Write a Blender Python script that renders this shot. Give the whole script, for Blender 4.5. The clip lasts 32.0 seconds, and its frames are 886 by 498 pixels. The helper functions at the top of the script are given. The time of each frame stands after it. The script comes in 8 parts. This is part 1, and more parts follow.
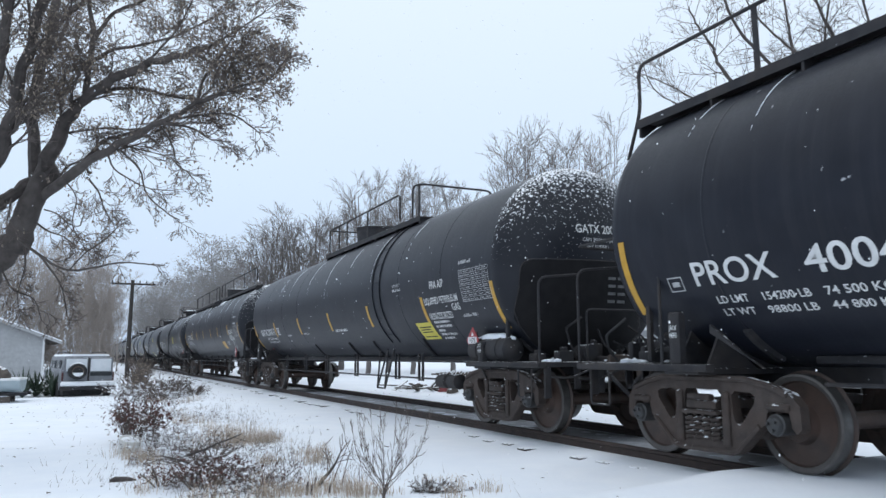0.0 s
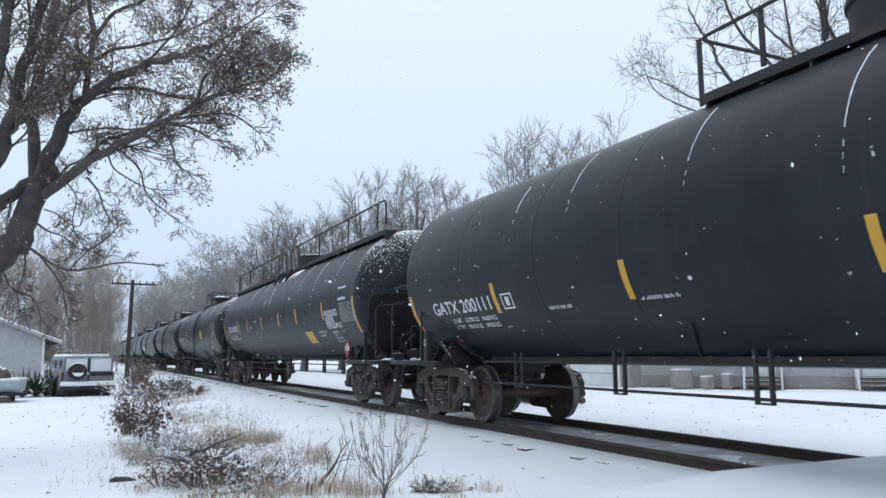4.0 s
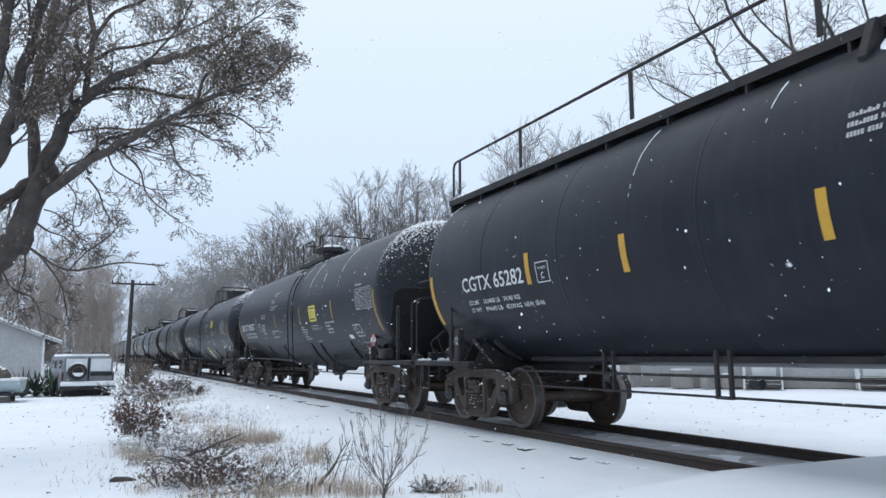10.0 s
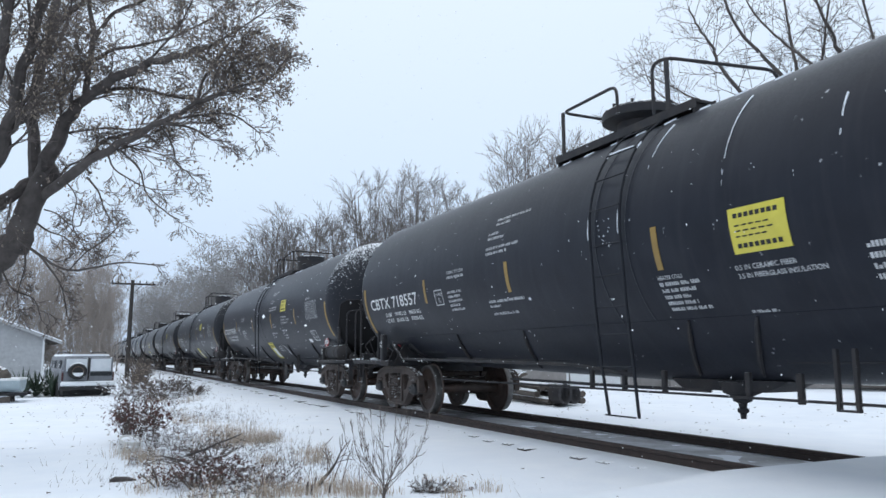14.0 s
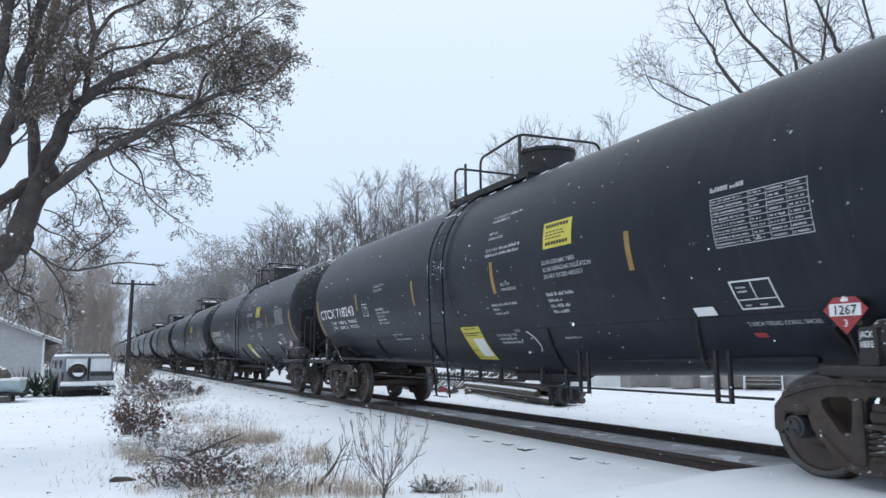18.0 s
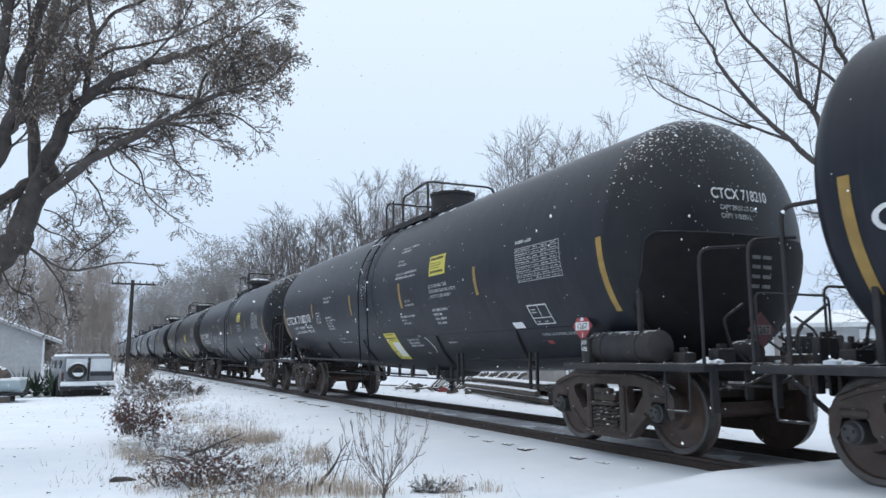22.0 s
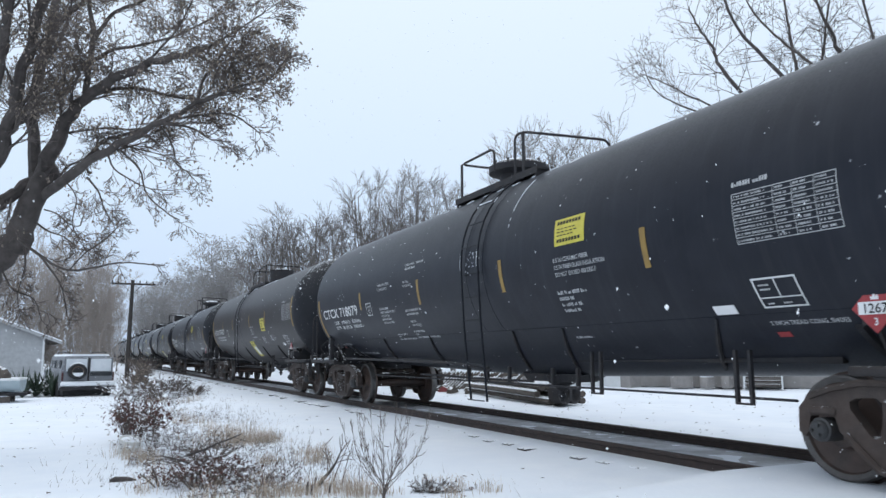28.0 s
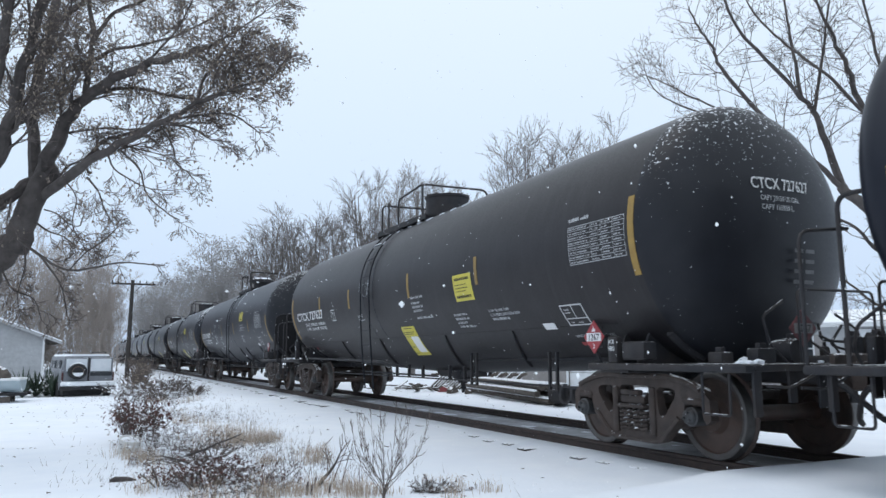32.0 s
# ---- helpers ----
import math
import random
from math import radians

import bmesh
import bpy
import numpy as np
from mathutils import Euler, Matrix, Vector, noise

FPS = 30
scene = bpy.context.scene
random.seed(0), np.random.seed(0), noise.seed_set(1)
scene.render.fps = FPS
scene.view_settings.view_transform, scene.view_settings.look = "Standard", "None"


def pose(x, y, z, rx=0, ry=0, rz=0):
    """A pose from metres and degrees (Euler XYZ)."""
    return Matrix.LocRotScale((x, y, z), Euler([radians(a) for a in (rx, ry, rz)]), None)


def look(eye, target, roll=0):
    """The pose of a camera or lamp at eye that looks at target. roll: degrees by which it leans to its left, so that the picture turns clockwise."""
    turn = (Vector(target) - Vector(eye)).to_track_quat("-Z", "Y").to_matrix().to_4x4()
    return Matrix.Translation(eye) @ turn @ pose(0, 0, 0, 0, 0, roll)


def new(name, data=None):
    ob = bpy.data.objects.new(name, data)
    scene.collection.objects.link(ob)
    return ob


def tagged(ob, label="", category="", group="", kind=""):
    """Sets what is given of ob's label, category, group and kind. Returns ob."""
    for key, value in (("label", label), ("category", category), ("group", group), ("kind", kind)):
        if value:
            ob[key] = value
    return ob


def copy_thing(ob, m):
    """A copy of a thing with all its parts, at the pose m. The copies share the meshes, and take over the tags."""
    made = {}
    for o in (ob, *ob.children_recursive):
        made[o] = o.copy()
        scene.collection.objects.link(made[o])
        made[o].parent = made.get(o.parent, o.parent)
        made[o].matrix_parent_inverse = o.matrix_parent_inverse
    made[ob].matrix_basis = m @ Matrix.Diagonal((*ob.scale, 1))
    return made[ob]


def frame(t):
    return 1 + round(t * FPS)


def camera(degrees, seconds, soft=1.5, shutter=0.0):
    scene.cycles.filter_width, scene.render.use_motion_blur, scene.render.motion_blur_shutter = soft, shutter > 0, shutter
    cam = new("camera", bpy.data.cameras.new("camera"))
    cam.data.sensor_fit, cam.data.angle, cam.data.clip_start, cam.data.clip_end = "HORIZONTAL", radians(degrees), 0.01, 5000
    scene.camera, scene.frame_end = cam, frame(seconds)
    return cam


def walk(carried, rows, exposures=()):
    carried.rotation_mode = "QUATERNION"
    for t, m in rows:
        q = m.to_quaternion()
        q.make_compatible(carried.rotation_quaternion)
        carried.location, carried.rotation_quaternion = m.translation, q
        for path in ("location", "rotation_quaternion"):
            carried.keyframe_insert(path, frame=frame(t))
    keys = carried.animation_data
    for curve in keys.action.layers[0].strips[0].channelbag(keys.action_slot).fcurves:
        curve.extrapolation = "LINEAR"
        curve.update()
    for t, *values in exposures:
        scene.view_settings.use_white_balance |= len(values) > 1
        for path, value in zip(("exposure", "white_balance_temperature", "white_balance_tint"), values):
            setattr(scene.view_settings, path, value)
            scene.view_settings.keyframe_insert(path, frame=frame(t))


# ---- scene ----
S_EYE = (0.0, 0.0, 1.083)
cam = camera(61.34, 32.0, soft=1.5, shutter=0.12)


def aim(yaw, pitch):
    """A far point in a direction: yaw to the right of the track, pitch up."""
    a, b = radians(yaw), radians(pitch)
    return (S_EYE[0] + 100 * math.sin(a) * math.cos(b), S_EYE[1] + 100 * math.cos(a) * math.cos(b), S_EYE[2] + 100 * math.sin(b))


VIEW = look(S_EYE, aim(25.247, 8.093), -0.3)
walk(cam, [(0.0, VIEW), (32.0, VIEW)], [(0.0, 0.03, 6400, 10), (32.0, 0.03, 6400, 10)])

# ---------------------------------------------------------------- plan, in metres
# z = 0 is the top of the rails; the track runs along y, the train comes towards -y
TRACK_X = 6.70
GROUND_Z = -0.19
TANK_R = 1.504
TANK_Z = 2.437
WHEEL_R = 0.45
CLIP = 32.0


def rolled(t):
    """How far the train has come at t seconds, counted from 16 s."""
    b = (t - 16.0) / 16.0
    return 58.33 * b + 0.943 * b * b - 0.031 * b ** 3


# ---------------------------------------------------------------- light
world = bpy.data.worlds.new("overcast_sky")
scene.world = world
world.use_nodes = True
wn, wl = world.node_tree.nodes, world.node_tree.links
wn.clear()
w_out = wn.new("ShaderNodeOutputWorld")
w_bg = wn.new("ShaderNodeBackground")
w_sky = wn.new("ShaderNodeTexSky")
w_sky.sky_type = "NISHITA"
w_sky.sun_disc = False
w_sky.sun_elevation, w_sky.sun_rotation = radians(80), radians(-68)
w_sky.dust_density, w_sky.air_density = 4.0, 1.0
w_geo = wn.new("ShaderNodeTexCoord")
w_sep = wn.new("ShaderNodeSeparateXYZ")
w_ramp = wn.new("ShaderNodeValToRGB")
w_ramp.color_ramp.elements[0].position = 0.0
w_ramp.color_ramp.elements[0].color = (0.61, 0.75, 0.95, 1)
w_ramp.color_ramp.elements[1].position = 0.62
w_ramp.color_ramp.elements[1].color = (0.92, 1.02, 1.12, 1)
el = w_ramp.color_ramp.elements.new(0.22)
el.color = (0.74, 0.88, 1.06, 1)
w_scale = wn.new("ShaderNodeMix")
w_scale.data_type, w_scale.blend_type = "RGBA", "MULTIPLY"
w_scale.inputs[0].default_value = 1.0
w_scale.inputs[7].default_value = (0.1, 0.1, 0.1, 1)
w_mix = wn.new("ShaderNodeMix")
w_mix.data_type = "RGBA"
w_mix.inputs[0].default_value = 0.08
wl.new(w_geo.outputs["Generated"], w_sep.inputs[0])
wl.new(w_sep.outputs["Z"], w_ramp.inputs[0])
wl.new(w_sky.outputs[0], w_scale.inputs[6])
wl.new(w_ramp.outputs[0], w_mix.inputs[6])
wl.new(w_scale.outputs[2], w_mix.inputs[7])
wl.new(w_mix.outputs[2], w_bg.inputs[0])
wl.new(w_bg.outputs[0], w_out.inputs[0])
w_bg.inputs[1].default_value = 1.0

sun = bpy.data.lights.new("sun", "SUN")
sun.energy, sun.angle, sun.color = 0.55, radians(40), (1.0, 0.97, 0.93)
sun_ob = new("sun", sun)
sun_ob.matrix_world = look((-10, 4, 60), (0, 0, 0))


# ---------------------------------------------------------------- materials
def surface(name, c1, c2, scale=6.0, rough=0.6, metal=0.0, bump=0.2, fine=60.0, stain=None, stain_scale=1.2, stain_amount=0.5,
            snow=0.0, snow_from=0.55, vary=0.0, snow_scale=22.0, rough_var=0.12, spec=0.5, leak=0.0, top_pale=0.0, top_pale_from=0.72):
    """A painted, worn or natural surface: two colours in grain, stains at a larger scale, relief, and snow on faces turned up."""
    m = bpy.data.materials.new(name)
    m.use_nodes = True
    n, k = m.node_tree.nodes, m.node_tree.links
    b = n["Principled BSDF"]
    b.inputs["Roughness"].default_value, b.inputs["Metallic"].default_value = rough, metal
    b.inputs["Specular IOR Level"].default_value = spec
    tc = n.new("ShaderNodeTexCoord")

    def noise_at(s, detail, distort=0.0):
        q = n.new("ShaderNodeTexNoise")
        q.inputs["Scale"].default_value, q.inputs["Detail"].default_value, q.inputs["Distortion"].default_value = s, detail, distort
        k.new(tc.outputs["Object"], q.inputs["Vector"])
        return q

    def mixed(fac, a, c):
        q = n.new("ShaderNodeMix")
        q.data_type = "RGBA"
        for src, i in ((fac, 0), (a, 6), (c, 7)):
            if isinstance(src, tuple):
                q.inputs[i].default_value = (*src, 1)
            elif isinstance(src, (int, float)):
                q.inputs[i].default_value = src
            else:
                k.new(src, q.inputs[i])
        return q.outputs[2]

    def ramped(src, lo, hi):
        q = n.new("ShaderNodeMapRange")
        q.inputs["From Min"].default_value, q.inputs["From Max"].default_value = lo, hi
        k.new(src, q.inputs["Value"])
        return q.outputs[0]

    def times(a, c, op="MULTIPLY"):
        q = n.new("ShaderNodeMath")
        q.operation = op
        for i, src in enumerate((a, c)):
            if isinstance(src, (int, float)):
                q.inputs[i].default_value = src
            else:
                k.new(src, q.inputs[i])
        return q.outputs[0]

    grain = noise_at(scale, 6)
    col = mixed(ramped(grain.outputs[0], 0.3, 0.7), c1, c2)
    if vary:
        info = n.new("ShaderNodeObjectInfo")
        hsv = n.new("ShaderNodeHueSaturation")
        q = n.new("ShaderNodeMapRange")
        q.inputs["To Min"].default_value, q.inputs["To Max"].default_value = 1 - vary, 1 + vary
        k.new(info.outputs["Random"], q.inputs["Value"])
        k.new(q.outputs[0], hsv.inputs["Value"])
        k.new(col, hsv.inputs["Color"])
        col = hsv.outputs[0]
    if stain:
        big = noise_at(stain_scale, 5, 0.6)
        col = mixed(times(ramped(big.outputs[0], 0.42, 0.72), stain_amount), col, stain)
    if leak:
        # dust washed down in streaks
        q = n.new("ShaderNodeMapping")
        q.inputs["Scale"].default_value = (1.0, 7.0, 0.5)
        k.new(tc.outputs["Object"], q.inputs[0])
        st = n.new("ShaderNodeTexNoise")
        st.inputs["Scale"].default_value, st.inputs["Detail"].default_value = 1.6, 5
        k.new(q.outputs[0], st.inputs["Vector"])
        col = mixed(times(ramped(st.outputs[0], 0.5, 0.8), leak), col, (0.16, 0.16, 0.165))
    small = noise_at(fine, 4)
    k.new(times(times(small.outputs[0], rough_var * 2), rough - rough_var, "ADD"), b.inputs["Roughness"])
    if snow:
        ge = n.new("ShaderNodeNewGeometry")
        sp = n.new("ShaderNodeSeparateXYZ")
        k.new(ge.outputs["Normal"], sp.inputs[0])
        up = ramped(sp.outputs["Z"], snow_from, 1.0)
        fl = noise_at(snow_scale, 4)
        tot = times(times(up, snow), times(fl.outputs[0], 0.5, "SUBTRACT"), "ADD")
        cover = ramped(tot, 0.22, 0.30)
        col = mixed(cover, col, (0.80, 0.83, 0.87))
    if top_pale:
        # paler grey on faces turned up, in uneven patches
        ge = n.new("ShaderNodeNewGeometry")
        sp = n.new("ShaderNodeSeparateXYZ")
        k.new(ge.outputs["Normal"], sp.inputs[0])
        up = ramped(sp.outputs["Z"], top_pale_from, 1.0)
        thick = times(times(up, up), ramped(noise_at(1.3, 5, 0.8).outputs[0], 0.25, 0.65))
        col = mixed(times(thick, top_pale), col, (0.62, 0.66, 0.72))
    k.new(col, b.inputs["Base Color"])
    if bump:
        bp = n.new("ShaderNodeBump")
        bp.inputs["Strength"].default_value = bump
        bp.inputs["Distance"].default_value = 0.01
        k.new(small.outputs[0], bp.inputs["Height"])
        k.new(bp.outputs[0], b.inputs["Normal"])
    return m


M_TANK = surface("black_tank_paint", (0.0098, 0.0116, 0.0182), (0.0150, 0.0174, 0.0258), 3.0, 0.40, 0, 0.04, 40, (0.027, 0.030, 0.038), 0.7, 0.55, spec=0.20, snow=0.16, snow_from=0.75, snow_scale=9, leak=0.05, top_pale=0.55)
M_TANK_B = surface("brown_black_tank_paint", (0.0145, 0.0130, 0.0145), (0.021, 0.0188, 0.0208), 3.0, 0.42, 0, 0.04, 40, (0.032, 0.029, 0.031), 0.7, 0.5, spec=0.26, leak=0.05, top_pale=0.4)
M_HEAD = surface("snow_flecked_black_paint", (0.0110, 0.0124, 0.0178), (0.0160, 0.0178, 0.0248), 3.0, 0.45, 0, 0.05, 40, (0.028, 0.030, 0.036), 0.9, 0.5, spec=0.26, snow=0.34, snow_from=-0.1, snow_scale=30)
M_HEAD_BARE = surface("black_tank_end_paint", (0.0110, 0.0120, 0.0160), (0.0160, 0.0174, 0.0225), 3.0, 0.45, 0, 0.05, 40, (0.028, 0.029, 0.033), 0.9, 0.5, spec=0.26, snow=0.22, snow_from=0.0, snow_scale=30, top_pale=0.3)
M_SHIELD = surface("dull_black_plate", (0.0115, 0.0113, 0.0128), (0.018, 0.0175, 0.019), 5.0, 0.7, 0, 0.1, 40, (0.022, 0.0205, 0.0205), 1.1, 0.5, spec=0.12)
M_LADDER = surface("black_ladder_paint", (0.0098, 0.0112, 0.0160), (0.0150, 0.0168, 0.0225), 6.0, 0.5, 0, 0.1, 40, spec=0.2)
M_FRAME = surface("grimy_black_steel", (0.0225, 0.0228, 0.0262), (0.037, 0.0368, 0.0405), 8, 0.65, 0, 0.25, 70, (0.056, 0.046, 0.041), 2.5, 0.6, snow=0.26, snow_from=0.6, spec=0.25)
M_TRUCK = surface("dusty_brown_cast_steel", (0.046, 0.038, 0.035), (0.082, 0.066, 0.059), 9, 0.75, 0, 0.5, 55, (0.064, 0.044, 0.036), 3.0, 0.6, spec=0.3, snow=0.27, snow_from=0.5, snow_scale=14)
M_WHEEL = surface("rolled_steel_wheel", (0.046, 0.034, 0.030), (0.078, 0.056, 0.047), 7, 0.6, 0.1, 0.3, 60, (0.105, 0.055, 0.038), 2.2, 0.55, vary=0.25)
M_RIM = surface("worn_grey_wheel_rim", (0.075, 0.070, 0.068), (0.12, 0.112, 0.108), 9, 0.5, 0.4, 0.15, 60, (0.06, 0.048, 0.042), 3, 0.5)
M_CAP = surface("greasy_grey_bearing", (0.034, 0.035, 0.037), (0.064, 0.066, 0.069), 9, 0.5, 0.2, 0.2, 60, (0.05, 0.04, 0.035), 6, 0.5)
M_TREAD = surface("bright_steel", (0.10, 0.095, 0.09), (0.16, 0.155, 0.15), 12, 0.4, 0.7, 0.05, 80)
M_WHITE = surface("white_lettering_paint", (0.62, 0.63, 0.63), (0.74, 0.75, 0.75), 12, 0.6, 0, 0.05, 60, (0.42, 0.42, 0.42), 3, 0.35)
M_GREYL = surface("worn_grey_lettering_paint", (0.40, 0.41, 0.42), (0.55, 0.56, 0.57), 14, 0.6, 0, 0.05, 60, (0.2, 0.2, 0.2), 4, 0.4)
M_DIM = surface("faded_lettering_paint", (0.10, 0.102, 0.106), (0.15, 0.153, 0.157), 14, 0.6, 0, 0.05, 60, (0.05, 0.05, 0.05), 4, 0.6)
M_YELLOW = surface("yellow_reflective_tape", (0.50, 0.275, 0.022), (0.60, 0.335, 0.035), 8, 0.45, 0, 0.05, 60, (0.45, 0.28, 0.05), 2, 0.4)
M_TAPE = surface("grimy_yellow_tape", (0.27, 0.165, 0.035), (0.36, 0.23, 0.05), 8, 0.5, 0, 0.05, 60, (0.16, 0.11, 0.05), 2.5, 0.5)
M_PANEL = surface("yellow_panel_paint", (0.58, 0.50, 0.05), (0.66, 0.58, 0.08), 8, 0.5, 0, 0.05, 60, (0.5, 0.42, 0.1), 2, 0.4)
M_PLACARD = surface("red_placard_plastic", (0.30, 0.03, 0.035), (0.38, 0.045, 0.05), 8, 0.4, 0, 0.03, 60)
M_PLACARD_DULL = surface("grime_dulled_red_plastic", (0.085, 0.022, 0.026), (0.13, 0.032, 0.036), 8, 0.6, 0, 0.05, 60, (0.05, 0.03, 0.03), 5, 0.5)
M_PLATE_DULL = surface("grime_dulled_white_plastic", (0.13, 0.12, 0.12), (0.19, 0.18, 0.175), 8, 0.6, 0, 0.05, 60)
M_PWHITE = surface("white_placard_plastic", (0.75, 0.75, 0.75), (0.8, 0.8, 0.8), 8, 0.4, 0, 0.03, 60)
M_DARK = surface("flat_black_ink", (0.012, 0.012, 0.013), (0.02, 0.02, 0.02), 9, 0.7, 0, 0.03, 60)
M_SNOW = surface("packed_snow", (0.78, 0.825, 0.89), (0.84, 0.875, 0.92), 2.0, 0.75, 0, 0.35, 18, (0.72, 0.765, 0.84), 0.35, 0.5, spec=0.3)
M_GREYSNOW = surface("grit_stained_snow", (0.42, 0.43, 0.45), (0.60, 0.62, 0.66), 5.0, 0.8, 0, 0.4, 30, (0.20, 0.19, 0.185), 1.6, 0.7, spec=0.3)
M_RAIL = surface("brown_rail_steel", (0.028, 0.019, 0.016), (0.055, 0.036, 0.03), 9, 0.65, 0.2, 0.3, 70)
M_TIE = surface("creosoted_timber", (0.022, 0.018, 0.015), (0.045, 0.036, 0.03), 8, 0.85, 0, 0.5, 50, snow=0.6, snow_from=0.3, snow_scale=9)
M_BARK = surface("grey_brown_bark", (0.042, 0.036, 0.034), (0.090, 0.077, 0.072), 9, 0.9, 0, 0.9, 26, (0.15, 0.135, 0.125), 1.5, 0.5)
M_TWIG = surface("dark_twig_bark", (0.085, 0.068, 0.060), (0.155, 0.127, 0.112), 6, 0.9, 0, 0.2, 40)
M_DARKTWIG = surface("damp_dark_twig_bark", (0.050, 0.043, 0.041), (0.092, 0.078, 0.073), 6, 0.9, 0, 0.2, 40)
# far bark: the haze of distance is put into these paler colours
M_FARTWIG = surface("hazed_twig_bark", (0.125, 0.112, 0.107), (0.20, 0.182, 0.174), 1.5, 0.9, 0, 0.1, 40, (0.24, 0.225, 0.217), 0.15, 0.6)
M_HAZEBARK = surface("hazed_bark", (0.25, 0.238, 0.238), (0.35, 0.335, 0.335), 1.5, 0.9, 0, 0.1, 40, (0.42, 0.41, 0.41), 0.15, 0.6)
M_LEAF = surface("withered_olive_leaf", (0.19, 0.155, 0.125), (0.30, 0.25, 0.205), 2.5, 0.8, 0, 0.1, 40)
# distant leaves, greyed in their colour to stand for haze
M_FARLEAF = surface("hazed_foliage", (0.235, 0.222, 0.212), (0.34, 0.325, 0.31), 0.8, 0.9, 0, 0.1, 40)
M_WILLOW = surface("willow_twig_bark", (0.082, 0.068, 0.062), (0.15, 0.126, 0.114), 1.2, 0.9, 0, 0.1, 40)
# thicket twigs, lightened in colour to look hazy behind the shed
M_THICKET = surface("hazed_brown_twigs", (0.27, 0.235, 0.21), (0.38, 0.335, 0.305), 1.2, 0.9, 0, 0.1, 40, (0.42, 0.38, 0.36), 0.3, 0.6)
M_BRUSH = surface("snow_dusted_weed_stem", (0.085, 0.068, 0.062), (0.165, 0.135, 0.122), 7, 0.9, 0, 0.2, 40, snow=0.52, snow_from=0.1, snow_scale=9)
M_RUSTLEAF = surface("rust_brown_leaf", (0.092, 0.042, 0.038), (0.17, 0.084, 0.070), 5, 0.8, 0, 0.1, 40, snow=0.52, snow_from=0.15, snow_scale=9)
M_STRAW = surface("dry_straw_grass", (0.40, 0.32, 0.25), (0.56, 0.48, 0.40), 4, 0.85, 0, 0.1, 40)
M_WOOD = surface("weathered_wood", (0.06, 0.05, 0.043), (0.13, 0.11, 0.095), 7, 0.85, 0, 0.4, 40, snow=0.45, snow_from=0.5, snow_scale=6)


